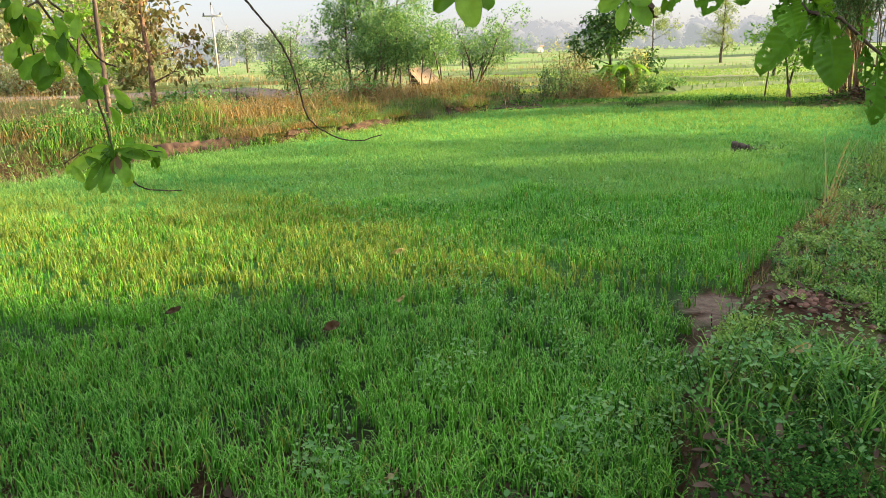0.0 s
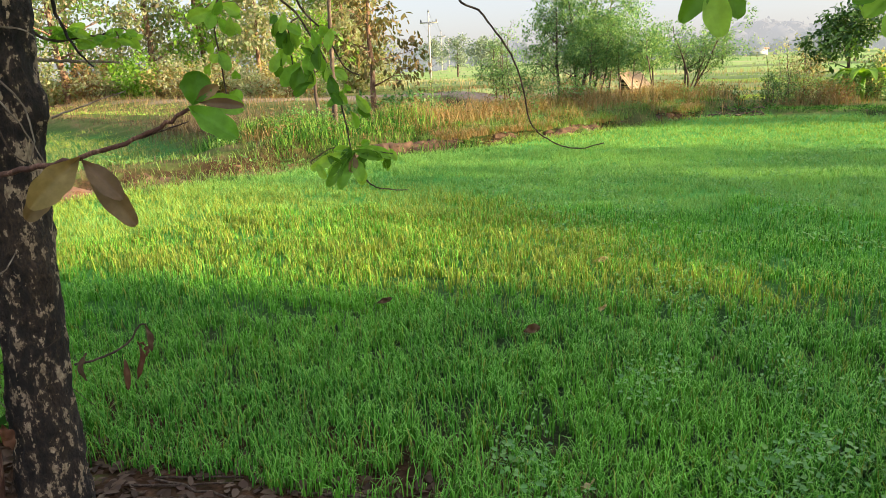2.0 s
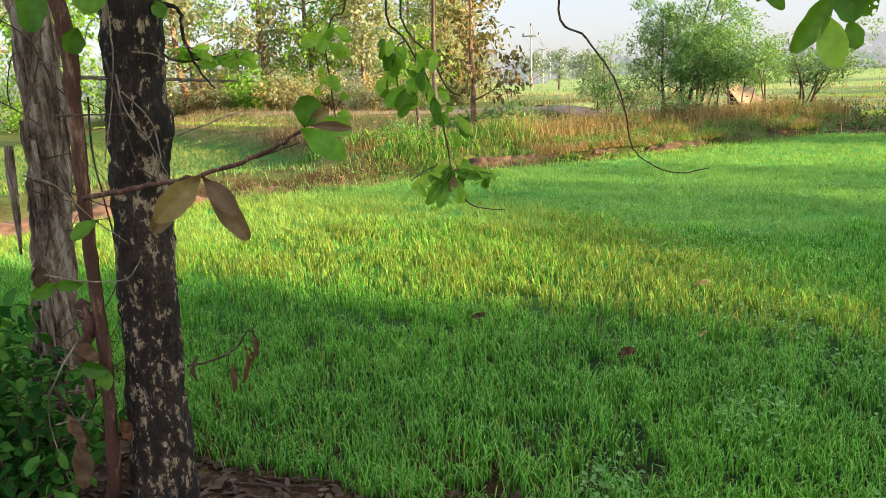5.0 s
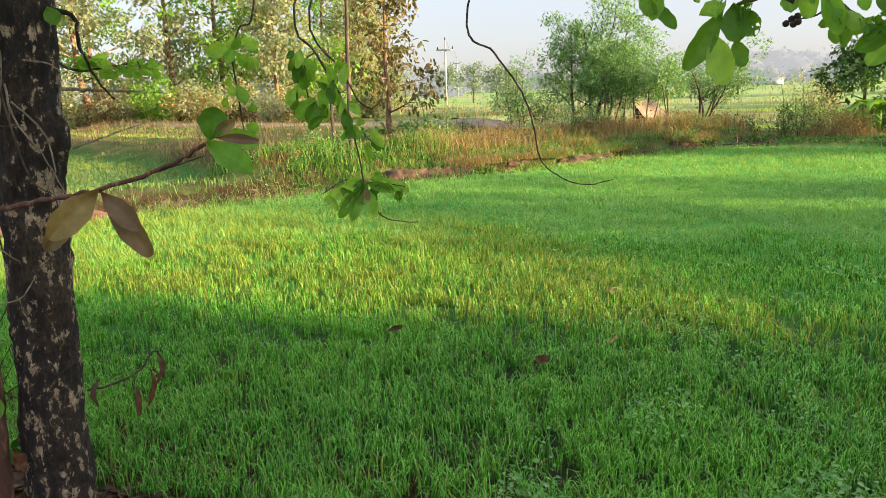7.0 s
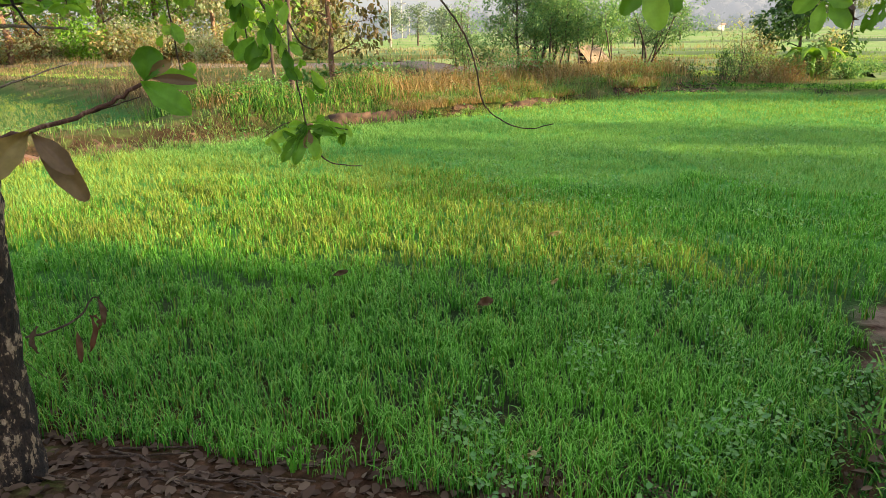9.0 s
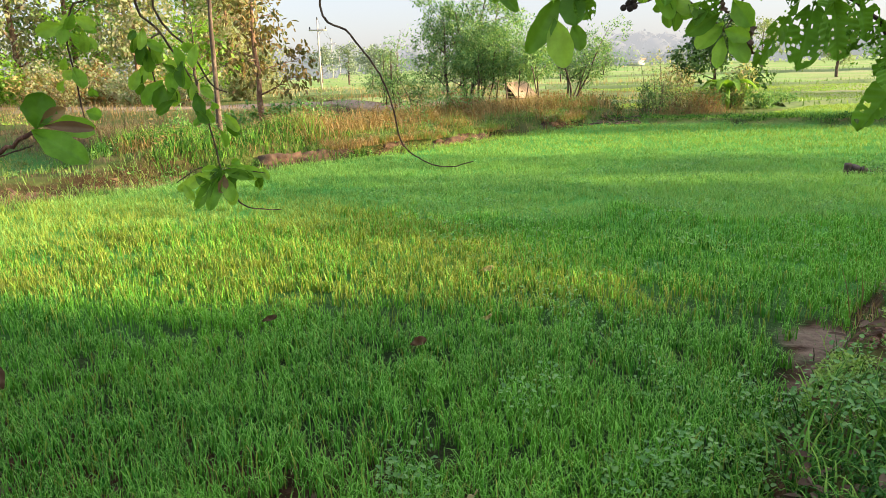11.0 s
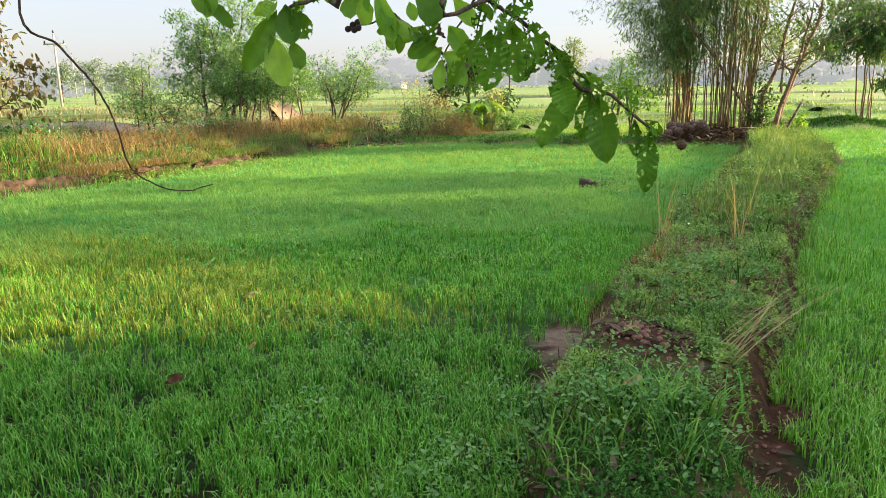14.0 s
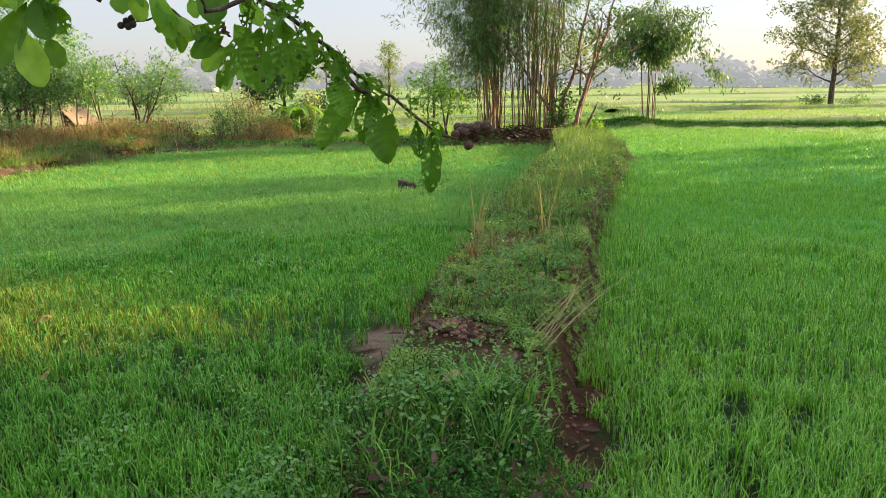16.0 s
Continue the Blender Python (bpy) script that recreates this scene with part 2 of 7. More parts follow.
M_BROWNLEAF = leaf_mat("browning_leaf", [(0.10, 0.12, 0.04), (0.19, 0.16, 0.06), (0.28, 0.19, 0.08), (0.12, 0.18, 0.05)], 0.3, 0.6)
M_SCRUB = leaf_mat("scrub_leaf", [(0.28, 0.2, 0.09), (0.38, 0.3, 0.12), (0.3, 0.32, 0.1), (0.42, 0.36, 0.16)], 0.35, 0.6)
M_RUST = leaf_mat("rusty_leaf", [(0.2, 0.11, 0.05), (0.28, 0.17, 0.07), (0.2, 0.19, 0.05)], 0.35, 0.6)
M_DARKLEAF = leaf_mat("dark_leaf", [(0.03, 0.08, 0.02), (0.05, 0.13, 0.03), (0.09, 0.19, 0.04)], 0.3, 0.5)
M_BAMBOOLEAF = leaf_mat("bamboo_leaf", [(0.07, 0.15, 0.055), (0.13, 0.24, 0.075), (0.25, 0.34, 0.11)], 0.35, 0.5)
M_SLIMLEAF = leaf_mat("slim_tree_leaf", [(0.05, 0.12, 0.045), (0.09, 0.19, 0.06), (0.2, 0.28, 0.09)], 0.35, 0.5)
M_OPENLEAF = leaf_mat("open_crown_leaf", [(0.11, 0.16, 0.08), (0.17, 0.21, 0.10), (0.28, 0.3, 0.14)], 0.35, 0.5)
# Leaves of far trees, paled and greyed to carry haze in their colour
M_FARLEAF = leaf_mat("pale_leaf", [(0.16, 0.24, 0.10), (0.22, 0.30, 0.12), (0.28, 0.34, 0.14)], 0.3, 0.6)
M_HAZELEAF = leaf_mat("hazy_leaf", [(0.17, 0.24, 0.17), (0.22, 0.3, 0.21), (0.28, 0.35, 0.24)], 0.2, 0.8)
M_BIGLEAF = leaf_mat("broad_leaf", [(0.2, 0.44, 0.06), (0.3, 0.56, 0.08), (0.42, 0.66, 0.11)], 0.5, 0.4, single=True, gloss=0.25)
M_BIGDARK = leaf_mat("old_broad_leaf", [(0.09, 0.23, 0.025), (0.17, 0.36, 0.035)], 0.4, 0.42, single=True, gloss=0.25)
M_GNAWED = leaf_mat("gnawed_leaf", [(0.07, 0.19, 0.015), (0.11, 0.28, 0.02), (0.16, 0.36, 0.03)], 0.25, 0.42, single=True, gloss=0.2)
M_BRONZE = leaf_mat("bronze_leaf", [(0.30, 0.24, 0.07), (0.34, 0.25, 0.09), (0.2, 0.13, 0.075)], 0.3, 0.5, single=True, tint=(1.2, 0.9, 0.6))
M_DEAD = leaf_mat("dead_leaf", [(0.10, 0.06, 0.03), (0.19, 0.12, 0.065), (0.13, 0.05, 0.02)], 0.15, 0.7, single=True, tint=(1.1, 0.8, 0.6))
M_LITTER = leaf_mat("leaf_litter_brown", [(0.05, 0.03, 0.018), (0.10, 0.06, 0.038), (0.17, 0.12, 0.08)], 0.1, 0.8)
M_TRUNK = trunk_mat()
M_PEEL = peel_mat()
M_VINE = bark_mat("red_vine_bark", (0.11, 0.048, 0.03), (0.22, 0.11, 0.07), (0.38, 0.25, 0.17), 0.54, 24.0, (1, 1, 0.2))
M_TWIG = bark_mat("twig_bark", (0.07, 0.045, 0.03), (0.12, 0.08, 0.05), (0.18, 0.13, 0.09), 0.5, 30.0)
M_PALETWIG = bark_mat("pale_vine", (0.22, 0.17, 0.12), (0.33, 0.27, 0.2), (0.4, 0.34, 0.26), 0.5, 30.0)
M_BARK = bark_mat("grey_brown_bark", (0.08, 0.055, 0.04), (0.15, 0.11, 0.08), (0.25, 0.19, 0.14), 0.5, 10.0)
M_REDBARK = bark_mat("reddish_bark", (0.2, 0.11, 0.07), (0.31, 0.19, 0.125), (0.42, 0.29, 0.2), 0.5, 10.0)
M_CULM = bark_mat("bamboo_culm", (0.22, 0.13, 0.06), (0.36, 0.24, 0.11), (0.48, 0.36, 0.17), 0.5, 8.0, (1, 1, 0.2), 0.2)
M_CONCRETE = plain_mat("pole_concrete", (0.36, 0.33, 0.29), (0.48, 0.45, 0.4), 12.0, 0.85, 0.2)
M_WIRE = plain_mat("wire_dark", (0.03, 0.03, 0.03), (0.06, 0.06, 0.06), 30.0, 0.5, 0)
M_STUMP = plain_mat("stump_wood", (0.02, 0.015, 0.012), (0.09, 0.065, 0.05), 18.0, 0.9, 0.8, (1, 1, 0.3))
M_REDSOIL = plain_mat("red_soil", (0.10, 0.045, 0.03), (0.28, 0.15, 0.10), 16.0, 0.95, 0.9)
M_BALL = plain_mat("fruit_skin", (0.05, 0.026, 0.016), (0.16, 0.09, 0.055), 260.0, 0.7, 0.5)
M_BOARD = plain_mat("hut_board", (0.42, 0.29, 0.2), (0.6, 0.45, 0.32), 6.0, 0.8, 0.2, (5, 1, 1))
M_ROOF = plain_mat("hut_roof", (0.16, 0.11, 0.08), (0.28, 0.2, 0.15), 8.0, 0.8, 0.4)
M_WHITE = plain_mat("white_wall", (0.6, 0.6, 0.6), (0.75, 0.74, 0.72), 3.0, 0.8, 0)
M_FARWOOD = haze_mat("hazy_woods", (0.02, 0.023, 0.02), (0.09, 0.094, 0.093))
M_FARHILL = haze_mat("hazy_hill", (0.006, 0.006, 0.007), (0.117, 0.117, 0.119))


def water_mat():
    m, nt, p, out = nodes_of("muddy_water")
    n = tex_noise(nt, 3.0, 4)
    nt.links.new(ramp(nt, n, [(0.3, (0.17, 0.11, 0.07)), (0.7, (0.28, 0.195, 0.13))]), p.inputs["Base Color"])
    p.inputs["Roughness"].default_value = 0.5
    p.inputs["Specular IOR Level"].default_value = 0.12
    bump(nt, p, tex_noise(nt, 25.0, 3), 0.4, 0.01)
    return m


M_WATER = water_mat()

# ---------------------------------------------------------------- mesh helpers
UP = np.array([0.0, 0.0, 1.0])


def mesh_np(name, v, quads=None, tris=None, smooth=False):
    """A mesh from numpy arrays of corners, four-sided and three-sided faces."""
    me = bpy.data.meshes.new(name)
    v = np.asarray(v, np.float32)
    q = np.zeros((0, 4), np.int32) if quads is None else np.asarray(quads, np.int32)
    t = np.zeros((0, 3), np.int32) if tris is None else np.asarray(tris, np.int32)
    me.vertices.add(len(v))
    me.vertices.foreach_set("co", v.ravel())
    me.loops.add(q.size + t.size)
    me.loops.foreach_set("vertex_index", np.concatenate([q.ravel(), t.ravel()]).astype(np.int32))
    me.polygons.add(len(q) + len(t))
    me.polygons.foreach_set("loop_start", np.concatenate([np.arange(len(q)) * 4, q.size + np.arange(len(t)) * 3]).astype(np.int32))
    if smooth:
        me.polygons.foreach_set("use_smooth", np.ones(len(q) + len(t), bool))
    me.update(calc_edges=True)
    me.validate()
    return me


def obj(name, me, material, parent=None, label=""):
    ob = new(name, me)
    if material:
        me.materials.append(material)
    if parent:
        ob.parent = parent
    if label:
        ob["label"] = label
    return ob


def thing(name, at, label, category, group="", kind=""):
    ob = new(name)
    ob.empty_display_size = 0.1
    ob.location = at
    tagged(ob, label, category, group, kind)
    return ob


def part(name, me, material, parent, label=""):
    """A part of a thing: the mesh is given in world metres and moved under its thing."""
    if parent:
        o = parent
        off = np.zeros(3)
        while o:
            off += np.array(o.location)
            o = o.parent
        me.transform(Matrix.Translation(-Vector(off)))
    return obj(name, me, material, parent, label)


def join(pieces):
    """Adds up (corners, quads, tris) triples."""
    vs, qs, ts, n = [], [], [], 0
    for v, q, t in pieces:
        vs.append(v)
        if q is not None and len(q):
            qs.append(np.asarray(q) + n)
        if t is not None and len(t):
            ts.append(np.asarray(t) + n)
        n += len(v)
    return np.concatenate(vs), (np.concatenate(qs) if qs else None), (np.concatenate(ts) if ts else None)


def smooth_line(pts, n):
    """A Catmull-Rom line of n points through pts."""
    p = np.asarray(pts, float)
    p = np.vstack([2 * p[0] - p[1], p, 2 * p[-1] - p[-2]])
    s = np.linspace(0, len(p) - 3 - 1e-6, n)
    i = s.astype(int)
    f = (s - i)[:, None]
    a, b, c, d = p[i], p[i + 1], p[i + 2], p[i + 3]
    return 0.5 * (2 * b + (c - a) * f + (2 * a - 5 * b + 4 * c - d) * f ** 2 + (3 * b - a - 3 * c + d) * f ** 3)


def tube(pts, radii, sides=6, lump=0.0, rng=None):
    """A closed tube along pts; lump roughens its outline."""
    p = np.asarray(pts, float)
    n = len(p)
    r = np.interp(np.linspace(0, 1, n), np.linspace(0, 1, len(radii)), radii)
    d = np.gradient(p, axis=0)
    d /= np.linalg.norm(d, axis=1)[:, None] + 1e-9
    ref = np.where(np.abs(d[:, 2:3]) > 0.9, np.array([[1.0, 0, 0]]), np.array([[0, 0, 1.0]]))
    if np.mean(np.abs(d[:, 2])) > 0.6:
        ref[:] = (1, 0, 0)
    else:
        ref[:] = (0, 0, 1)
    u = np.cross(ref, d)
    u /= np.linalg.norm(u, axis=1)[:, None] + 1e-9
    w = np.cross(d, u)
    a = np.arange(sides) * 2 * math.pi / sides
    rr = r[:, None] * np.ones((1, sides))
    if lump:
        rr = rr * (1 + lump * (rng.random((n, sides)) - 0.5) * 2)
    v = p[:, None, :] + rr[:, :, None] * (np.cos(a)[None, :, None] * u[:, None, :] + np.sin(a)[None, :, None] * w[:, None, :])
    v = np.concatenate([v.reshape(-1, 3), p[:1], p[-1:]])
    i, j = np.meshgrid(np.arange(n - 1), np.arange(sides), indexing="ij")
    k = (j + 1) % sides
    q = np.stack([i * sides + j, i * sides + k, (i + 1) * sides + k, (i + 1) * sides + j], -1).reshape(-1, 4)
    jj = np.arange(sides)
    kk = (jj + 1) % sides
    t = np.concatenate([np.stack([np.full(sides, n * sides), kk, jj], 1), np.stack([np.full(sides, n * sides + 1), (n - 1) * sides + jj, (n - 1) * sides + kk], 1)])
    return v, q, t


def blades(p, h, w, az, bend, segs, arch=False):
    """Grass blades, one at each p: length, width, direction of lean and bend (1 is about a quarter turn); arch: upright with a nodding tip."""
    n = len(p)
    s = np.linspace(0, 1, segs + 1)
    d = np.stack([np.cos(az), np.sin(az), np.zeros(n)], 1)
    side = np.stack([-np.sin(az), np.cos(az), np.zeros(n)], 1)
    mid = (s[1:] + s[:-1]) / 2
    th = 0.18 + bend[:, None] * (1.5 * mid[None, :] ** 1.6 if segs > 1 else 0.5)
    if arch:
        th = 0.02 + 0.2 * np.abs(np.sin(az * 37.0))[:, None] + bend[:, None] * 2.7 * sstep(0.42, 1.0, mid)[None, :]
    step = h[:, None] / segs
    hor = np.concatenate([np.zeros((n, 1)), np.cumsum(np.sin(th) * step, 1)], 1)
    ver = np.concatenate([np.zeros((n, 1)), np.cumsum(np.cos(th) * step, 1)], 1)
    c = p[:, None, :] + ver[:, :, None] * UP + hor[:, :, None] * d[:, None, :]
    half = 0.5 * w[:, None] * (1 - s[None, :-1] ** 2.5)
    lft = c[:, :-1] - side[:, None, :] * half[:, :, None]
    rgt = c[:, :-1] + side[:, None, :] * half[:, :, None]
    k = 2 * segs + 1
    v = np.empty((n, k, 3))
    v[:, 0:2 * segs:2], v[:, 1:2 * segs:2], v[:, -1] = lft, rgt, c[:, -1]
    base = (np.arange(n) * k)[:, None]
    q = np.concatenate([base + np.array([[2 * i, 2 * i + 1, 2 * i + 3, 2 * i + 2]]) for i in range(segs - 1)]) if segs > 1 else None
    t = base + np.array([[2 * segs - 2, 2 * segs - 1, 2 * segs]])
    return v.reshape(-1, 3), q, t


def leaflets(p, d, nrm, length, width, six=False):
    """Flat leaves that start at p and point along d, faced towards nrm; six: a fuller oval outline."""
    d = d / (np.linalg.norm(d, axis=1)[:, None] + 1e-9)
    s = np.cross(d, nrm)
    s /= np.linalg.norm(s, axis=1)[:, None] + 1e-9
    up = np.cross(s, d)
    L, W = length[:, None], width[:, None]
    n = len(p)
    if not six:
        v = np.stack([p, p + d * L * 0.5 + s * W * 0.5 + up * W * 0.15, p + d * L, p + d * L * 0.5 - s * W * 0.5 + up * W * 0.15], 1)
        return v.reshape(-1, 3), (np.arange(n) * 4)[:, None] + np.array([[0, 1, 2, 3]]), None
    v = np.stack([p, p + d * L * 0.3 + s * W * 0.46 + up * W * 0.12, p + d * L * 0.72 + s * W * 0.42 + up * W * 0.08, p + d * L - up * L * 0.08,
                  p + d * L * 0.72 - s * W * 0.42 + up * W * 0.08, p + d * L * 0.3 - s * W * 0.46 + up * W * 0.12], 1)
    b = (np.arange(n) * 6)[:, None]
    return v.reshape(-1, 3), np.concatenate([b + np.array([[0, 1, 2, 3]]), b + np.array([[0, 3, 4, 5]])]), None


def lattice(x, y, scale, seed):
    """Smooth noise from 0 to 1 on a lattice of that spacing."""
    g = np.random.default_rng(seed).random((256, 256))
    x, y = np.asarray(x) / scale + 1000, np.asarray(y) / scale + 1000
    i, j = np.floor(x).astype(int), np.floor(y).astype(int)
    f, e = x - i, y - j
    f, e = f * f * (3 - 2 * f), e * e * (3 - 2 * e)
    a, b = g[i % 256, j % 256], g[(i + 1) % 256, j % 256]
    c, d2 = g[i % 256, (j + 1) % 256], g[(i + 1) % 256, (j + 1) % 256]
    return (a * (1 - f) + b * f) * (1 - e) + (c * (1 - f) + d2 * f) * e


def inside(poly, x, y):
    r = np.zeros(len(x), bool)
    for (x0, y0), (x1, y1) in zip(poly, poly[1:] + poly[:1]):
        if y0 != y1:
            r ^= ((y0 > y) != (y1 > y)) & (x < (x1 - x0) * (y - y0) / (y1 - y0) + x0)
    return r


def line_dist(line, x, y):
    best = np.full(np.shape(x), 1e9)
    for (x0, y0), (x1, y1) in zip(line, line[1:]):
        dx, dy = x1 - x0, y1 - y0
        s = np.clip(((x - x0) * dx + (y - y0) * dy) / (dx * dx + dy * dy), 0, 1)
        best = np.minimum(best, np.hypot(x - x0 - s * dx, y - y0 - s * dy))
    return best


def sstep(a, b, x):
    s = np.clip((x - a) / (b - a), 0, 1)
    return s * s * (3 - 2 * s)


# ---------------------------------------------------------------- the lie of the land
WEST_FOOT = [(0.75, 1.9), (1.15, 3.1), (1.6, 3.85), (1.94, 4.36), (2.14, 4.74), (2.35, 5.17), (3.02, 6.05), (3.87, 7.27), (4.95, 8.71), (6.41, 10.61), (7.91, 12.41), (9.99, 15.01), (12.3, 18.7)]
EAST_FOOT = [(1.75, 1.7), (2.04, 2.76), (2.5, 3.27), (3.02, 3.8), (3.5, 4.36), (4.59, 5.75), (5.39, 6.84), (7.66, 9.6), (9.73, 11.94), (12.09, 14.62), (14.9, 19.6)]
BUND = [(1.3, 2.0), (1.6, 3.0), (2.0, 3.75), (2.5, 4.35), (2.95, 4.8), (3.8, 5.9), (4.65, 7.05), (6.3, 9.15), (8.1, 11.3), (11.0, 14.8), (13.6, 19.2)]
LEFT_BANK = [(-7.6, 12.6), (-5.85, 15.0), (-3.75, 17.4), (-1.4, 20.9), (0.3, 23.2), (1.4, 24.2)]
LOW_BUND = [(-7.4, 12.4), (-8.5, 11.1), (-9.8, 10.0), (-11.5, 7.5), (-13.5, 4.0)]
FAR_BANK = [(-26.0, 23.5), (-18.0, 20.5), (-13.0, 18.0), (-10.4, 16.2), (-8.0, 14.6)]
BACK_BUND = [(1.2, 23.6), (4.4, 22.4), (7.0, 21.6), (9.6, 20.4), (12.0, 20.2)]
RIGHT_BACK = [(15.5, 22.5), (18.4, 25.3), (20.5, 24.3), (23.7, 22.5), (28.5, 19.3), (36.0, 14.5)]
NEAR_BANK = [(-14.0, 0.6), (-6.0, 0.9), (-3.0, 0.9), (0.0, 0.3), (3.0, -0.6), (12.0, -1.5), (30.0, -2.0)]
ROAD = [(-60.0, 34.0), (-30.0, 30.5), (-18.0, 26.5), (-12.5, 24.2), (-8.0, 25.5), (-4.0, 30.0), (-2.5, 40.0), (-4.0, 70.0)]
FIELD_A = [(-2.6, 2.45), (0.9, 2.35)] + [(x - 0.05, y + 0.03) for x, y in WEST_FOOT[1:]] + [(9.3, 19.8),
           (6.5, 21.1), (4.1, 21.9), (1.5, 22.7), (-0.3, 20.3), (-2.65, 16.9), (-4.64, 14.5), (-6.46, 11.5), (-7.97, 9.8), (-8.8, 8.0), (-10.0, 3.5), (-5.0, 2.6)]
FIELD_B = [(1.8, 1.75)] + [(x, y) for x, y in EAST_FOOT[1:]] + [(15.6, 21.0), (18.6, 24.7), (23.3, 21.9), (28.1, 18.7),
           (36.0, 13.6), (34.0, 4.0), (14.0, 0.3), (6.0, 0.8)]
FAR_FIELD = [(6.8, 22.6), (9.8, 21.4), (12.0, 21.2), (16.0, 24.0), (21.0, 28.5), (16.0, 31.0), (10.0, 28.5), (7.6, 25.6)]
FIELD_C = [(-27.0, 22.0), (-18.0, 19.2), (-13.2, 16.9), (-10.6, 15.2), (-9.2, 13.4), (-10.4, 11.4), (-13.0, 7.5), (-26.0, 6.0)]


def land(x, y):
    """The ground's height, and how far it is bare earth, dry grass, far field and road."""
    x, y = np.asarray(x, float), np.asarray(y, float)
    n1, n2 = lattice(x, y, 0.45, 1), lattice(x, y, 1.7, 2)
    wob = (lattice(x, y, 0.8, 3) - 0.5) * 0.35
    def ridge(line, half, top, high):
        dd = line_dist(line, x, y) + wob * min(1.0, half)
        return high * (1 - sstep(top, half, dd)), dd
    z = (n1 - 0.5) * 0.03 + (lattice(x, y, 0.17, 5) - 0.5) * 0.03
    foot = np.minimum(line_dist(WEST_FOOT, x, y), line_dist(EAST_FOOT, x, y))
    on_bund = inside(WEST_FOOT + EAST_FOOT[::-1], x.ravel(), y.ravel()).reshape(x.shape)
    db = np.where(on_bund, foot, -foot) + wob * 0.3
    b = 0.3 * sstep(-0.02, 0.15, db)
    lb, dl = ridge(LEFT_BANK, 1.15, 0.8, 0.42)
    lo, dlo = ridge(LOW_BUND, 0.95, 0.6, 0.24)
    fb, dfb = ridge(FAR_BANK, 1.5, 0.6, 0.35)
    bb, dbb = ridge(BACK_BUND, 0.8, 0.3, 0.17)
    rb, drb = ridge(RIGHT_BACK, 0.9, 0.3, 0.17)
    nb, dnb = ridge(NEAR_BANK, 1.75, 1.0, 0.17)
    hill = 0.24 * np.exp(-((x - 20.2) ** 2 + (y - 24.5) ** 2) / 1.2)
    clump = 0.25 * np.exp(-((x - 12.6) ** 2 + (y - 20.6) ** 2) / 2.5)
    heap = 0.09 * np.exp(-(((x - 2.07) / 0.26) ** 2 + ((y - 3.8) / 0.36) ** 2))
    z = z + np.max([b, lb, lo, fb, bb, rb, nb], axis=0) * (0.85 + 0.3 * n2) + hill + clump + heap * (0.7 + 0.6 * n1)
    back = 0.4 * sstep(0.0, 0.35, y + wob - np.interp(x, [-40.0, -13.0, -10.2, -9.5, -8.3, -5.5], [27.5, 20.7, 20.3, 21.2, 22.6, 26.0])) * sstep(-5.2, -7.5, x) * sstep(-34.0, -22.0, x) * sstep(60.0, 40.0, y)
    z = z + back
    field = inside(FAR_FIELD, x.ravel(), y.ravel()).reshape(x.shape) | inside(FIELD_A, x.ravel(), y.ravel()).reshape(x.shape) | inside(FIELD_B, x.ravel(), y.ravel()).reshape(x.shape) | inside(FIELD_C, x.ravel(), y.ravel()).reshape(x.shape)
    r = np.hypot(x, y)
    west = sstep(0.0, 3.0, (-0.62 * (x + 4.6) + 0.5 * (y - 14.5)) * 1.0)
    dry = np.where(field, 0.0, 1.0)
    earth = np.maximum.reduce([sstep(0.3, 0.15, np.abs(dl - 1.42)) * (0.5 + 0.5 * sstep(-5.5, -3.0, x)), 0.85 * sstep(0.3, 0.15, np.abs(dlo - 0.8)), 0.9 * sstep(0.75, 0.35, line_dist([(-9.8, 6.5), (-8.75, 9.1), (-7.5, 10.7), (-6.8, 11.7)], x, y) + wob), (back > 0.02) * (back < 0.36) * 1.0, 0.9 * sstep(0.2, 0.08, np.abs(db - 0.05)), 0.95 * sstep(2.7, 2.1, dnb),
                               sstep(0.05, 0.4, heap * 11), sstep(0.22, 0.1, line_dist([(1.66, 4.05), (1.85, 4.6), (2.05, 5.0)], x, y)), sstep(0.2, 0.05, line_dist([(2.1, 2.6), (2.45, 3.0), (2.8, 3.4), (3.1, 3.8)], x, y)), sstep(0.1, 0.3, hill), sstep(0.05, 0.2, clump)])
    dr = line_dist(ROAD, x, y)
    road = np.maximum(sstep(1.3, 0.9, dr + wob), 0.6 * sstep(0.22, 0.06, line_dist([(1.62, 4.02), (1.8, 4.45), (1.98, 4.82)], x, y) + wob * 0.9 + 0.3 * (lattice(x, y, 0.11, 8) - 0.5)))
    z = z + 0.3 * sstep(3.0, 1.2, dr) * (r > 15)
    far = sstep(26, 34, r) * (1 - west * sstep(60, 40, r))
    z = z + 0.12 * sstep(20, 60, r) * (n2 - 0.3)
    tops = np.max([b, lb, lo, fb, bb, rb, nb], axis=0)
    lush = np.where((tops < 0.03) & field & ~inside(FIELD_C, x.ravel(), y.ravel()).reshape(x.shape), sstep(4.2, 8.5, r), np.where(inside(FIELD_C, x.ravel(), y.ravel()).reshape(x.shape), 0.45, np.where(inside(FAR_FIELD, x.ravel(), y.ravel()).reshape(x.shape), 1.0, 0.0)))
    return z, np.stack([earth, dry, far, road, lush])


def bund_depth(x, y):
    """How far inside the bund's feet a place lies."""
    foot = np.minimum(line_dist(WEST_FOOT, x, y), line_dist(EAST_FOOT, x, y))
    return np.where(inside(WEST_FOOT + EAST_FOOT[::-1], x, y), foot, -foot)


def gz(x, y):
    return float(land(np.array([x]), np.array([y]))[0][0])


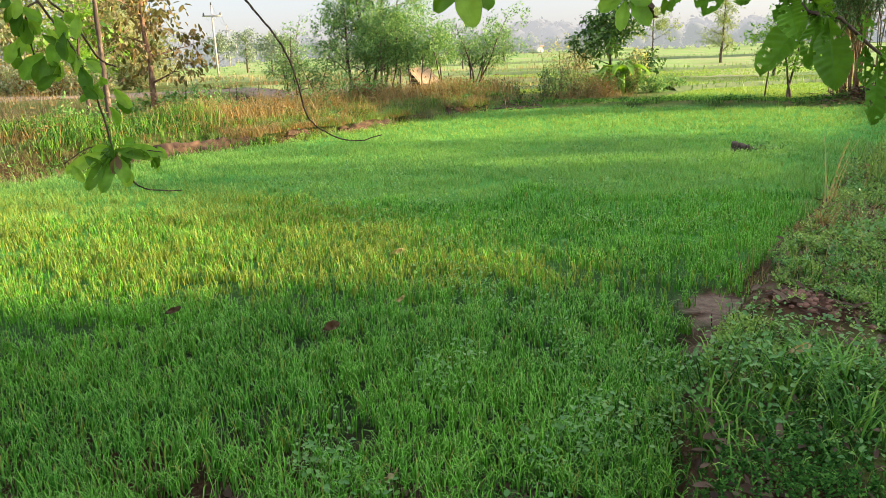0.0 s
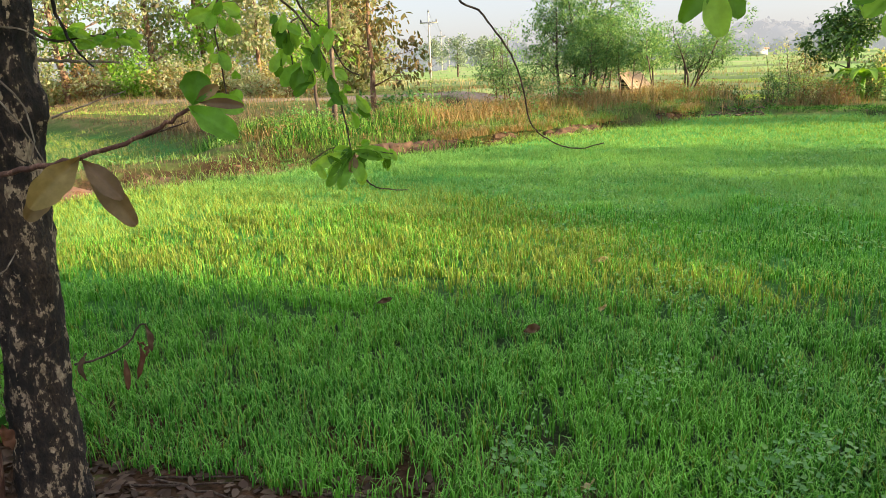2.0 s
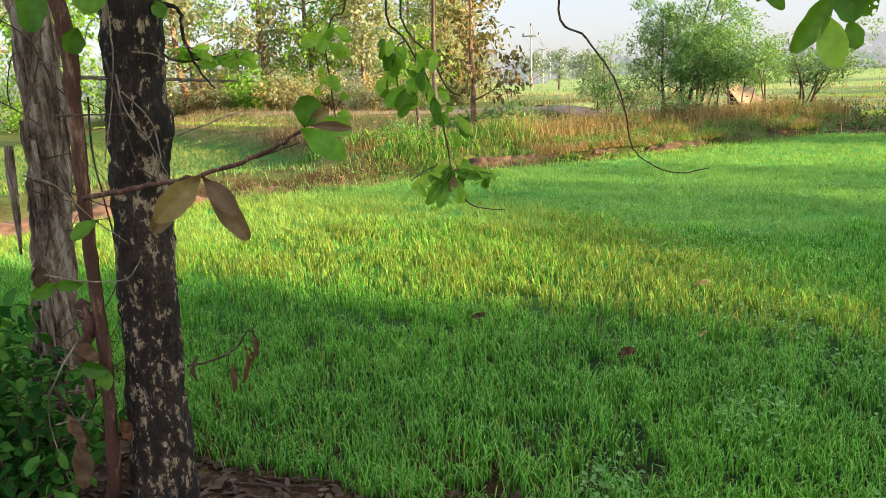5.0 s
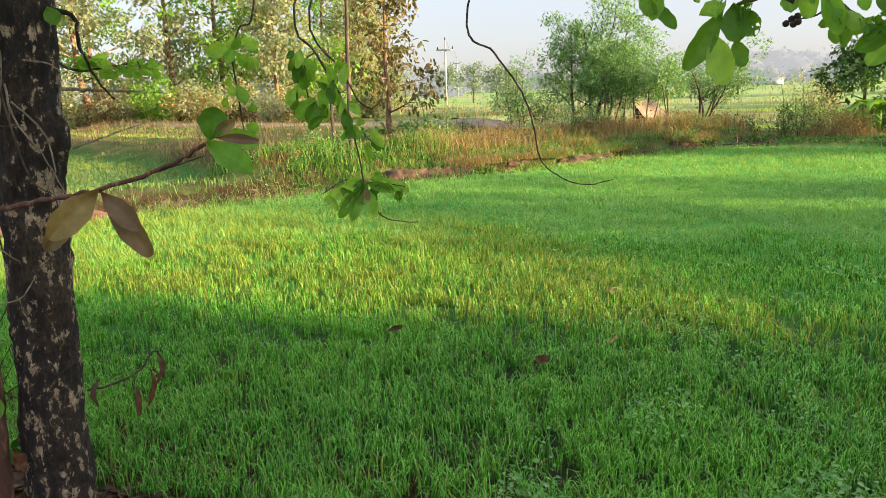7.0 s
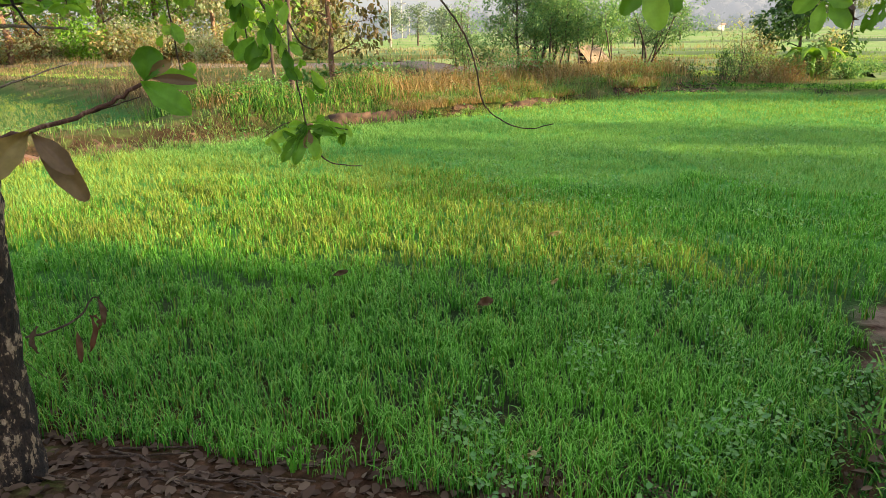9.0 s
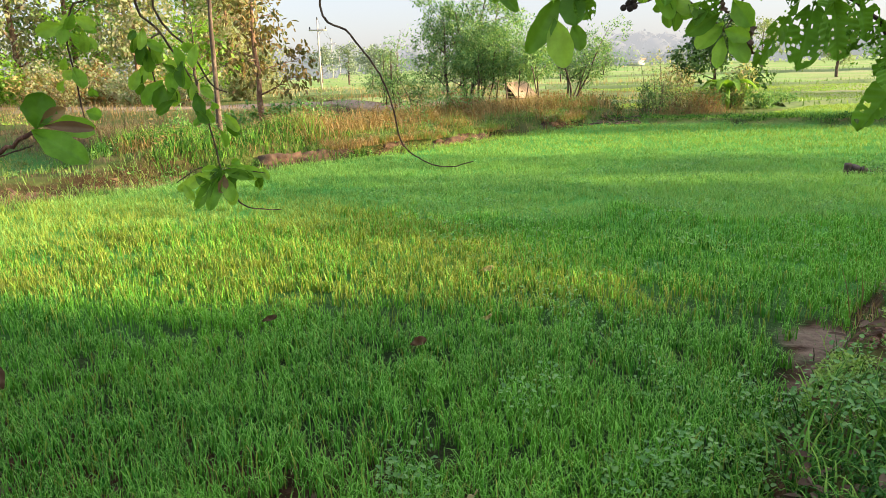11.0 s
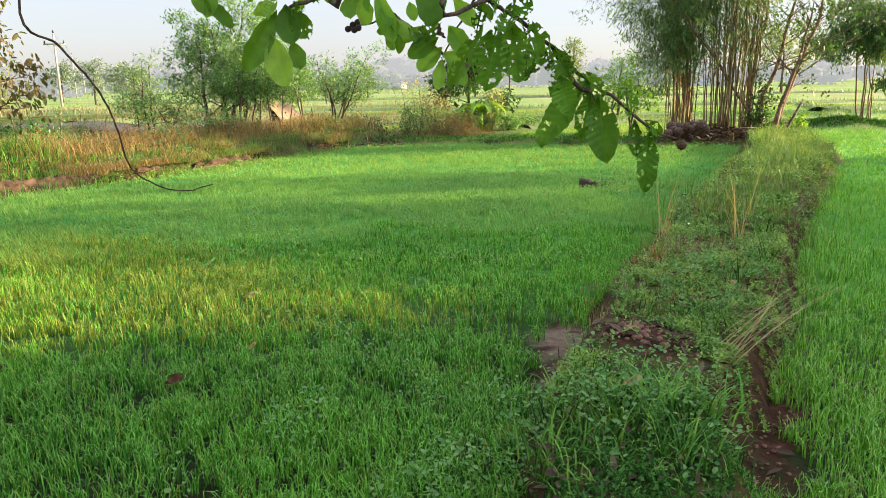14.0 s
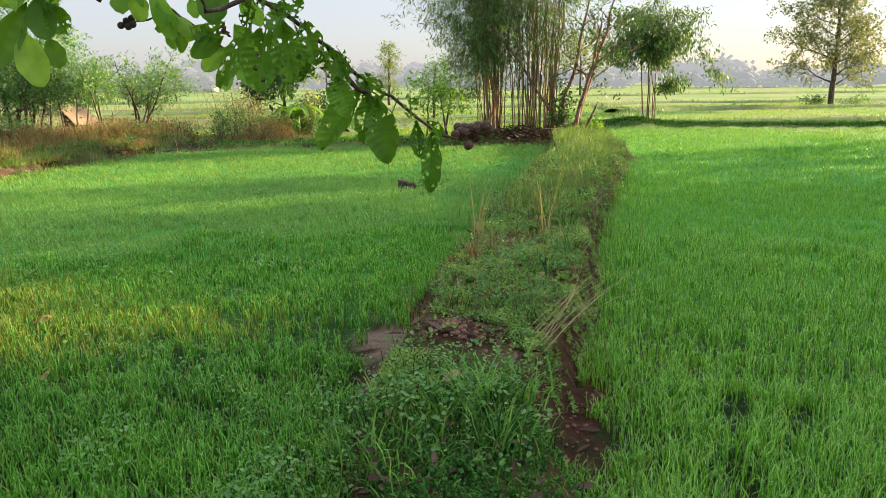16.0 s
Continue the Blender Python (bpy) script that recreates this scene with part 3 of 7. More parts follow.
N = 310
u = np.linspace(-1, 1, N)
gx, gy = 2.0 * np.sinh(7.7 * u) + 2.0, 2.0 * np.sinh(7.7 * u) + 5.5
X, Y = np.meshgrid(gx, gy)
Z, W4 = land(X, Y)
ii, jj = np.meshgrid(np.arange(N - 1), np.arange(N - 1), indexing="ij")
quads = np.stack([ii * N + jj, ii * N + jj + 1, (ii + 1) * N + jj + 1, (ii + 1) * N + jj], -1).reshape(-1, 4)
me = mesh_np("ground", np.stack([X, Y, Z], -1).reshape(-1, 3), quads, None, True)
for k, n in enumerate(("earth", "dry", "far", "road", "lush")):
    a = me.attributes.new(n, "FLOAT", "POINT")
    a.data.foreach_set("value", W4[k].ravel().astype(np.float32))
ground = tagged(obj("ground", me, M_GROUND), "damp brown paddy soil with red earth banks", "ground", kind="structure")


def bank_face(name, line, high, mat, label, seed, back=0.9, lean=0.12):
    """A crumbling upright earth face along a bank's foot, with a lip that runs back into the bank."""
    rng = np.random.default_rng(seed)
    n = int(sum(math.hypot(b[0] - a[0], b[1] - a[1]) for a, b in zip(line, line[1:])) / 0.11)
    p = smooth_line(line, n)
    d = np.gradient(p, axis=0)
    d /= np.linalg.norm(d, axis=1)[:, None]
    out = np.stack([d[:, 1], -d[:, 0]], 1)
    s = np.arange(n) * 0.11
    wav = 0.22 * (lattice(s, s * 0, 0.9, seed) - 0.5) + 0.14 * (lattice(s, s * 0 + 9, 0.3, seed) - 0.5)
    hh = high * (0.25 + 0.7 * lattice(s, s * 0 + 5, 1.1, seed) + 0.6 * lattice(s, s * 0 + 7, 0.3, seed)) * np.clip(np.minimum(s, s[-1] - s) / 1.2, 0.05, 1)
    hh *= np.clip((lattice(s, s * 0 + 3, 0.7, seed) - 0.3) * 4, 0.06, 1)
    rows = []
    for o, f in ((-0.12, -0.2), (0.0, 0.02), (0.05, 0.25), (0.02, 0.5), (0.05, 0.75), (0.03, 1.0), (0.12, 0.95), (0.4, 0.8), (back, 0.6)):
        q = p + out * (o + wav + lean * max(0.0, min(f, 1.0)) * (o < back))[:, None] + rng.normal(0, 0.035, (n, 2))
        z = hh * f + rng.normal(0, 0.03, n) * min(1.0, max(f, 0.2))
        if o == back:
            z = land(q[:, 0], q[:, 1])[0] - 0.06
        rows.append(np.column_stack([q, z]))
    k = len(rows)
    v = np.stack(rows, 1).reshape(-1, 3)
    i, j = np.meshgrid(np.arange(n - 1), np.arange(k - 1), indexing="ij")
    q = np.stack([i * k + j, i * k + j + 1, (i + 1) * k + j + 1, (i + 1) * k + j], -1).reshape(-1, 4)
    return tagged(obj(name, mesh_np(name, v, q, None, False), mat), label, "bank", kind="structure")


M_CUTEARTH = plain_mat("cut_earth", (0.026, 0.015, 0.01), (0.13, 0.075, 0.047), 5.0, 0.95, 1.0)
M_REDEARTH = plain_mat("red_earth", (0.06, 0.03, 0.018), (0.24, 0.125, 0.07), 5.0, 0.95, 1.0)
bank_face("bank_face", [(1.6, 22.8), (-0.22, 20.2), (-2.57, 16.85), (-4.58, 14.45), (-5.8, 12.6)], 0.25, M_CUTEARTH, "crumbling dark brown earth face of the bank", 31, 1.3)
bank_face("low_bank_face", [(-5.8, 12.9), (-6.58, 11.6), (-8.08, 9.9), (-8.93, 8.0), (-9.9, 5.0)], 0.15, M_REDEARTH, "crumbling red earth face of the low bund", 32, 0.95, 0.4)


def ring_points(rng, r0, r1, density, half=64):
    """Points spread evenly over the part of a ring that lies ahead."""
    n = int(density * radians(2 * half) / 2 * (r1 ** 2 - r0 ** 2))
    r = np.sqrt(rng.uniform(r0 ** 2, r1 ** 2, n))
    a = rng.uniform(-radians(half), radians(half), n)
    return r * np.sin(a), r * np.cos(a)


def on_land(x, y, sink=0.01):
    return np.stack([x, y, land(x, y)[0] - sink], 1)


def stuff(name, pieces, material, label, category, along=None):
    """One object for many small pieces; along: how far each corner lies from root to tip."""
    v, q, t = join(pieces)
    m = mesh_np(name, v, q, t)
    if along is not None:
        m.attributes.new("tip", "FLOAT", "POINT").data.foreach_set("value", np.concatenate(along).astype(np.float32))
    return tagged(obj(name, m, material), label, category, kind="stuff")

# ---------------------------------------------------------------- trees
def leaf_cloud(rng, anchors, n, spread, size, aspect, droop=0.2, six=False, out=None, clump=7):
    """n leaves in small clumps round the anchors."""
    m = n // clump
    a = anchors[rng.integers(0, len(anchors), m)] + np.clip(rng.normal(0, 1, (m, 3)), -1.6, 1.6) * np.asarray(spread)
    p = np.repeat(a, clump, 0) + np.clip(rng.normal(0, 1, (m * clump, 3)), -1.5, 1.5) * np.minimum(size * 0.6, np.asarray(spread) * 0.6)
    n = len(p)
    c = anchors.mean(0) if out is None else np.asarray(out)
    d = rng.normal(0, 1, (n, 3)) + 0.6 * (p - c) / (np.linalg.norm(p - c, axis=1)[:, None] + 1e-6) - droop * 2 * UP
    nrm = rng.normal(0, 0.6, (n, 3)) + UP
    L = size * rng.uniform(0.6, 1.3, n)
    return leaflets(p, d, nrm, L, L * aspect, six)


def grow(rng, base, height, radius, limbs=9, start=0.35, reach=0.4, rise=0.6, subs=4, wobble=0.04, sides=6):
    """Trunk, limbs and twigs as tubes, and the places where leaves sit."""
    base = np.asarray(base, float)
    k = 9
    off = np.cumsum(rng.normal(0, wobble * height / k * 2, (k, 2)), axis=0)
    tr = np.column_stack([base[0] + off[:, 0] - off[0, 0], base[1] + off[:, 1] - off[0, 1], base[2] - 0.08 + np.linspace(0, height * 0.95, k)])
    trunk = tube(smooth_line(tr, 16), [radius * 1.35, radius, radius * 0.75, radius * 0.25], max(sides, 7), 0.06, rng)
    br, an = [], []
    for i in range(limbs):
        f = start + (0.97 - start) * (i + rng.uniform(0, 0.8)) / limbs
        j = f * (k - 1)
        a0 = tr[int(j)] + (tr[min(int(j) + 1, k - 1)] - tr[int(j)]) * (j - int(j))
        az = i * 2.399 + rng.uniform(-0.5, 0.5)
        ln = reach * height * (1.15 - 0.75 * (f - start) / (1 - start)) * rng.uniform(0.7, 1.25)
        up = rise * rng.uniform(0.5, 1.4)
        d = np.array([math.cos(az), math.sin(az), up])
        d /= np.linalg.norm(d)
        s = np.linspace(0, 1, 6)[:, None]
        pts = a0 + d * ln * s + UP * ln * 0.12 * s ** 2 * rng.uniform(-1.2, 1.0) + rng.normal(0, 0.03 * ln, (6, 3)) * s
        rr = radius * (0.5 - 0.3 * f)
        fork = [tube(pts, [rr, rr * 0.25], 5)]
        an += [pts[3], pts[4], pts[5], pts[5]]
        for m in range(subs):
            b0 = pts[2 + m % 4]
            dd = d + rng.normal(0, 0.6, 3)
            dd /= np.linalg.norm(dd)
            l2 = ln * rng.uniform(0.25, 0.5)
            p2 = b0 + dd * l2 * np.linspace(0, 1, 4)[:, None] + rng.normal(0, 0.03 * l2, (4, 3))
            p2[0] = b0
            fork.append(tube(p2, [rr * 0.4, rr * 0.12], 4))
            an += [p2[2], p2[3], p2[3]]
        br.append(join(fork))
    return trunk, br, np.array(an)


def tree(name, seed, at, height, radius, label, leaf, bark, n=3000, size=0.12, aspect=0.45, spread=0.25, category="tree", group="", six=False, droop=0.2, **shape):
    rng = np.random.default_rng(seed)
    z = gz(at[0], at[1])
    th = thing(name, (at[0], at[1], z), label, category, group)
    trunk, br, an = grow(rng, (at[0], at[1], z), height, radius, **shape)
    part("trunk", mesh_np("trunk", *trunk, smooth=True), bark, th)
    for piece in br:
        part("branch", mesh_np("branch", *piece, smooth=True), bark, th)
    part("crown", mesh_np("crown", *leaf_cloud(rng, an, n, spread * np.array([1, 1, 0.7]), size, aspect, droop, six)), leaf, th)
    return th


def multi_tree(name, seed, at, height, label, leaf, bark, stems=5, lean=0.25, n=3000, size=0.12, aspect=0.45, spread=0.25, radius=0.035, category="tree", group="", limbs=6, start=0.4, reach=0.28, rise=0.7, droop=0.2, foot=0.35, arms=()):
    """A small tree with several stems from one foot; arms: drooping side branches as lists of points from its base."""
    rng = np.random.default_rng(seed)
    z = gz(at[0], at[1])
    th = thing(name, (at[0], at[1], z), label, category, group)
    ans = []
    for i in range(stems):
        b = (at[0] + rng.normal(0, foot), at[1] + rng.normal(0, foot), z)
        h = height * rng.uniform(0.7, 1.05)
        trunk, br, an = grow(rng, b, h, radius * rng.uniform(0.7, 1.2), limbs, start, reach, rise, 3, 0.05, 5)
        sh = rng.normal(0, lean, 2)
        for piece in [trunk] + br:
            q = (piece[0][:, 2] - z)[:, None]
            piece[0][:, :2] += sh * q
        an[:, :2] += sh * (an[:, 2] - z)[:, None]
        part("stem", mesh_np("stem", *trunk, smooth=True), bark, th)
        for piece in br:
            part("branch", mesh_np("branch", *piece), bark, th)
        ans.append(an)
    for arm in arms:
        p = smooth_line([(at[0] + a, at[1] + b, z + c) for a, b, c in arm], 14)
        part("branch", mesh_np("branch", *tube(p, [radius * 0.6, radius * 0.15], 5)), bark, th)
        ans.append(np.repeat(p[4:], 4, 0))
    part("crown", mesh_np("crown", *leaf_cloud(rng, np.concatenate(ans), n, spread * np.array([1, 1, 0.7]), size, aspect, droop)), leaf, th)
    return th


def bush(name, seed, at, w, h, label, leaf, bark, n=1500, size=0.09, aspect=0.5, category="bush", group="", six=False):
    rng = np.random.default_rng(seed)
    z = gz(at[0], at[1])
    th = thing(name, (at[0], at[1], z), label, category, group)
    st, an = [], []
    for i in range(14):
        az, sp = rng.uniform(0, 6.283), rng.uniform(0.2, 1.0) * w * 0.5
        s = np.linspace(0, 1, 5)[:, None]
        hh = h * rng.uniform(0.55, 1.0) * (1 - 0.35 * (sp / (w * 0.5)) ** 2)
        p = np.array([at[0], at[1], z - 0.03]) + np.array([math.cos(az) * sp, math.sin(az) * sp, 0]) * s ** 0.8 + UP * hh * s
        p += rng.normal(0, 0.02 * h, (5, 3)) * s
        st.append(tube(p, [0.012, 0.004], 4))
        an += [p[1], p[2], p[3], p[4], p[4]]
    for piece in st:
        part("stem", mesh_np("stem", *piece), bark, th)
    part("foliage", mesh_np("foliage", *leaf_cloud(rng, np.array(an), n, np.array([w, w, h]) * 0.11, size, aspect, 0.1, six)), leaf, th)
    return th


# the big feathery tree and the thin ones beside the hut
multi_tree("feathery_tree", 11, (-2.6, 27.6), 4.7, "dense feathery green tree on the far bank", M_FEATHER, M_BARK, 6, 0.13, 17000, 0.13, 0.36, 0.18, 0.05, limbs=13, start=0.22, reach=0.40, foot=0.3)
multi_tree("feathery_tree", 12, (-2.0, 26.2), 3.3, "feathery green sapling with bare lower stems", M_FEATHER, M_BARK, 5, 0.12, 9000, 0.09, 0.42, 0.28, 0.035, reach=0.36, foot=0.3, start=0.5)
multi_tree("feathery_tree", 13, (-0.45, 25.3), 2.7, "dark feathery sapling beside the wooden hut", M_FEATHER, M_BARK, 5, 0.15, 6000, 0.11, 0.36, 0.22, 0.03, start=0.55, foot=0.3)
multi_tree("feathery_tree", 14, (1.2, 27.2), 3.1, "thin sparse feathery tree with forked stems", M_FEATHER, M_BARK, 5, 0.2, 5600, 0.11, 0.36, 0.24, 0.035, start=0.45, reach=0.33, foot=0.2)
multi_tree("feathery_tree", 15, (-4.6, 25.0), 2.2, "low spreading feathery tree with thin stems", M_FEATHER, M_BARK, 5, 0.35, 4200, 0.085, 0.42, 0.22, 0.025, start=0.4, reach=0.4, rise=0.2)
multi_tree("slender_tree", 16, (-7.6, 36.5), 3.5, "sparse slender green tree on dry grass", M_FEATHER, M_BARK, 3, 0.1, 900, 0.11, 0.4, 0.22, 0.03)
multi_tree("slender_tree", 17, (-7.0, 22.8), 1.6, "small sparse sapling among dry grass", M_FEATHER, M_BARK, 4, 0.15, 420, 0.08, 0.4, 0.16, 0.012)
multi_tree("slender_tree", 18, (-5.6, 21.8), 1.3, "small sparse sapling among dry grass", M_FEATHER, M_BARK, 4, 0.15, 300, 0.08, 0.4, 0.16, 0.012)
# dark tree with yellow bushes and a banana plant
tree("dark_tree", 21, (6.65, 28.9), 3.1, 0.06, "dark broad-leaved tree among yellow-green bushes", M_DARKLEAF, M_BARK, 3000, 0.17, 0.5, 0.3, reach=0.36, start=0.25, six=True)
bush("yellow_bush", 22, (6.9, 28.2), 1.9, 1.2, "yellow-green bush below the dark tree", M_FEATHER, M_BARK, 1700, 0.13, 0.5, group="bushes on the far bund")
bush("yellow_bush", 23, (8.0, 28.0), 1.4, 0.75, "yellow-green bush below the dark tree", M_FEATHER, M_BARK, 1000, 0.11, 0.5, group="bushes on the far bund")
bush("yellow_bush", 24, (9.3, 29.6), 1.3, 0.6, "low yellow-green bush on the grass", M_FEATHER, M_BARK, 700, 0.1, 0.5, group="bushes on the far bund")
bush("grey_bush", 25, (3.6, 25.4), 1.7, 1.2, "grey-green twiggy bush at the field corner", M_DARKLEAF, M_BARK, 1500, 0.08, 0.35)
bush("dry_bush", 26, (5.2, 26.2), 1.5, 0.9, "reddish dry bush at the field corner", M_BROWNLEAF, M_REDBARK, 1000, 0.09, 0.35)
multi_tree("slender_tree", 27, (4.4, 27.0), 2.1, "thin sparse sapling above the bushes", M_YELLOW, M_BARK, 4, 0.12, 700, 0.09, 0.45, 0.2, 0.02)
bush("dry_bush", 28, (1.0, 24.6), 1.5, 0.45, "low dark bush on the bank", M_WEED, M_BARK, 700, 0.09, 0.5)
bush("yellow_bush", 181, (6.1, 27.8), 1.6, 1.0, "yellow-green bush below the dark tree", M_FEATHER, M_BARK, 1300, 0.12, 0.5, group="bushes on the far bund")
bush("yellow_bush", 182, (7.5, 28.7), 1.6, 1.5, "yellow-green bush below the dark tree", M_YELLOW, M_BARK, 1400, 0.12, 0.5, group="bushes on the far bund")
bush("grey_bush", 183, (4.1, 26.0), 1.9, 1.6, "grey-green twiggy bush at the field corner", M_FEATHER, M_BARK, 1800, 0.08, 0.35)
bush("grey_bush", 184, (4.8, 26.8), 1.7, 1.7, "grey-green twiggy bush at the field corner", M_BROWNLEAF, M_BARK, 1300, 0.09, 0.4)
bush("dry_bush", 185, (5.8, 26.6), 1.3, 0.8, "reddish dry bush at the field corner", M_RUST, M_REDBARK, 900, 0.09, 0.35)
bush("dark_bush", 186, (2.2, 26.0), 1.9, 0.75, "low dark bush in the shade of the bank", M_DARKLEAF, M_BARK, 1200, 0.09, 0.5)


def banana_plant(at, seed):
    rng = np.random.default_rng(seed)
    z = gz(*at)
    th = thing("banana_plant", (at[0], at[1], z), "pale green banana plant beside the dark tree", "plant")
    top = np.array([at[0], at[1], z + 0.75])
    part("stem", mesh_np("stem", *tube(np.array([[at[0], at[1], z - 0.05], top]), [0.09, 0.06], 8)), M_FRESH, th)
    for k in range(9):
        az = k * 2.4 + rng.uniform(-0.3, 0.3)
        d = np.array([math.cos(az), math.sin(az), 0.0])
        sd = np.array([-d[1], d[0], 0.0])
        s = np.linspace(0, 1, 9)[:, None]
        ln, rise = rng.uniform(0.8, 1.2), rng.uniform(0.5, 1.1)
        mid = top + d * ln * s + UP * (rise * s - 1.1 * rise * s ** 2.6)
        wd = 0.15 * np.sin(np.pi * np.clip(s * 0.94 + 0.05, 0, 1)) ** 0.6
        v = np.stack([mid - sd * wd + UP * wd * 0.35, mid, mid + sd * wd + UP * wd * 0.35], 1).reshape(-1, 3)
        q = np.array([[3 * i + j, 3 * i + j + 1, 3 * i + j + 4, 3 * i + j + 3] for i in range(8) for j in range(2)])
        part("leaf", mesh_np("leaf", v, q, None, True), M_FRESH, th)


banana_plant((6.75, 27.5), 187)


def brush_pile(at, w, d, h, seed):
    rng = np.random.default_rng(seed)
    th = thing("brush_pile", (at[0], at[1], gz(*at)), "heap of dead brown twigs on the far bund", "brush pile")
    tw = []
    for k in range(70):
        c = np.array([at[0] + rng.uniform(-w, w) * 0.5, at[1] + rng.uniform(-d, d) * 0.5, 0.0])
        c[2] = gz(c[0], c[1]) + rng.random() * h * (1 - abs(c[0] - at[0]) / w)
        dv = rng.normal(0, 1, 3) * np.array([1, 1, 0.3]) * rng.uniform(0.06, 0.17)
        tw.append(tube(np.array([c - dv, c + rng.normal(0, 0.03, 3), c + dv]), [0.018, 0.008], 4))
    tagged(part("brushwood", mesh_np("brushwood", *join(tw)), M_BARK, th), kind="stuff")


# trees along the bank on the west
tree("thin_tree", 31, (-6.55, 14.4), 5.2, 0.048, "thin straight tree with a bare brown trunk on the bank", M_DARKLEAF, M_BARK, 700, 0.16, 0.5, 0.2, limbs=8, start=0.66, reach=0.22, wobble=0.012, rise=0.4)
tree("browning_tree", 32, (-7.7, 19.7), 5.0, 0.075, "thin tree with browning leaves on the bank", M_BROWNLEAF, M_REDBARK, 1700, 0.17, 0.5, 0.26, limbs=14, start=0.25, reach=0.25, wobble=0.02, rise=0.35, six=True, droop=0.6)
bush("green_shrub", 33, (-6.9, 20.0), 1.5, 1.15, "fresh green shrub beside the browning tree", M_WEED, M_BARK, 800, 0.14, 0.5, six=True)
bush("green_shrub", 34, (-8.3, 20.0), 1.1, 0.9, "fresh green shrub beside the browning tree", M_WEED, M_BARK, 500, 0.14, 0.5, six=True)
tree("thin_tree", 35, (-8.9, 18.3), 3.4, 0.05, "thin leaning sapling on the bank", M_FRESH, M_BARK, 500, 0.15, 0.5, 0.2, start=0.5, reach=0.3)
rgb = np.random.default_rng(77)
for k in range(34):
    f = k / 33
    x = -8.4 + 10.2 * f + rgb.uniform(-0.5, 0.5)
    y = np.interp(x, [-8.4, -5.8, -3.7, -1.4, 1.8], [15.6, 16.4, 18.6, 22.0, 25.4]) + rgb.uniform(-0.7, 1.5)
    bush("bank_shrub", 500 + k, (x, y), rgb.uniform(0.9, 1.7), rgb.uniform(0.4, 0.95) * (0.45 if abs(x + 0.03 * y) < 0.9 and y > 21 else 1.0), ("reddish half-dry shrub on the bank", "green twiggy shrub on the bank")[k % 3 == 0], (M_WEED, M_RUST, M_BROWNLEAF)[k % 3], M_REDBARK, 1000, 0.085, 0.4, group="shrubs on the west bank")
# the wood on the west side
WOOD = [(-24.5, 32.5, 9.5, 0.14), (-22.6, 34.0, 9.0, 0.13), (-29.0, 31.0, 10.5, 0.15), (-19.0, 33.5, 7.0, 0.10), (-33.0, 36.0, 11.0, 0.16), (-17.5, 40.5, 7.5, 0.11),
        (-26.0, 42.0, 10.5, 0.15), (-22.0, 46.0, 10.0, 0.14), (-37.0, 28.0, 11.0, 0.16), (-40.0, 40.0, 12.0, 0.17), (-30.0, 24.0, 8.0, 0.12)]
for i, (x, y, h, r) in enumerate(WOOD):
    tree("teak_tree", 40 + i, (x, y), h, r, "tall tree with sunlit yellow-green leaves at the wood's edge", (M_YELLOW, M_FRESH, M_YELLOW)[i % 3], M_REDBARK, 3600, 0.27, 0.5, 0.5,
         group="trees of the wood", limbs=14, start=0.22, reach=0.24, rise=0.5, six=False)
UNDER = [(-20.5, 31.0, 3.0, 2.2), (-24.0, 30.0, 3.5, 2.0), (-28.0, 28.5, 4.0, 2.6), (-17.0, 34.5, 3.0, 2.0), (-15.2, 37.0, 2.4, 1.8), (-33.0, 30.0, 4.0, 3.0), (-25.0, 36.5, 5.0, 3.4), (-20.0, 39.5, 5.0, 3.6), (-16.5, 43.0, 3.0, 2.4), (-22.0, 33.0, 4.0, 3.6), (-27.0, 32.5, 4.5, 4.0), (-31.0, 33.5, 5.0, 4.5), (-24.5, 39.0, 5.0, 4.5), (-35.0, 25.0, 5.0, 3.5), (-40.0, 30.0, 6.0, 4.5), (-19.0, 36.5, 3.5, 3.0), (-29.0, 38.0, 5.0, 5.0)]
for i, (x, y, w, h) in enumerate(UNDER):
    bush("thicket", 60 + i, (x, y), w, h, "sunlit yellowing thicket below the trees", (M_YELLOW, M_FRESH)[i % 2], M_BARK, 1700, 0.22, 0.5, group="thickets of the wood")
for i in range(26):
    rgt = np.random.default_rng(1300 + i)
    x, y = -13.5 - 0.95 * i + rgt.uniform(-0.8, 0.8), 27.5 + 0.28 * i + rgt.uniform(-1.5, 2.5)
    bush("dry_thicket", 1330 + i, (x, y), rgt.uniform(2.0, 3.2), rgt.uniform(1.1, 2.2), "half-dry rust and yellow scrub at the wood's edge", (M_YELLOW, M_RUST, M_SCRUB)[i % 3], M_REDBARK, 1300, 0.15, 0.5, group="scrub of the wood's edge")
tree("yellow_tree", 72, (-19.6, 45.0), 7.0, 0.12, "yellow-green tree with a round sunlit crown", M_YELLOW, M_BARK, 5200, 0.24, 0.5, 0.5, limbs=14, start=0.2, reach=0.3)
tree("yellow_tree", 73, (-22.5, 50.0), 6.2, 0.12, "yellow-green tree with a round sunlit crown", M_YELLOW, M_BARK, 4200, 0.24, 0.5, 0.5, limbs=14, start=0.2, reach=0.3)
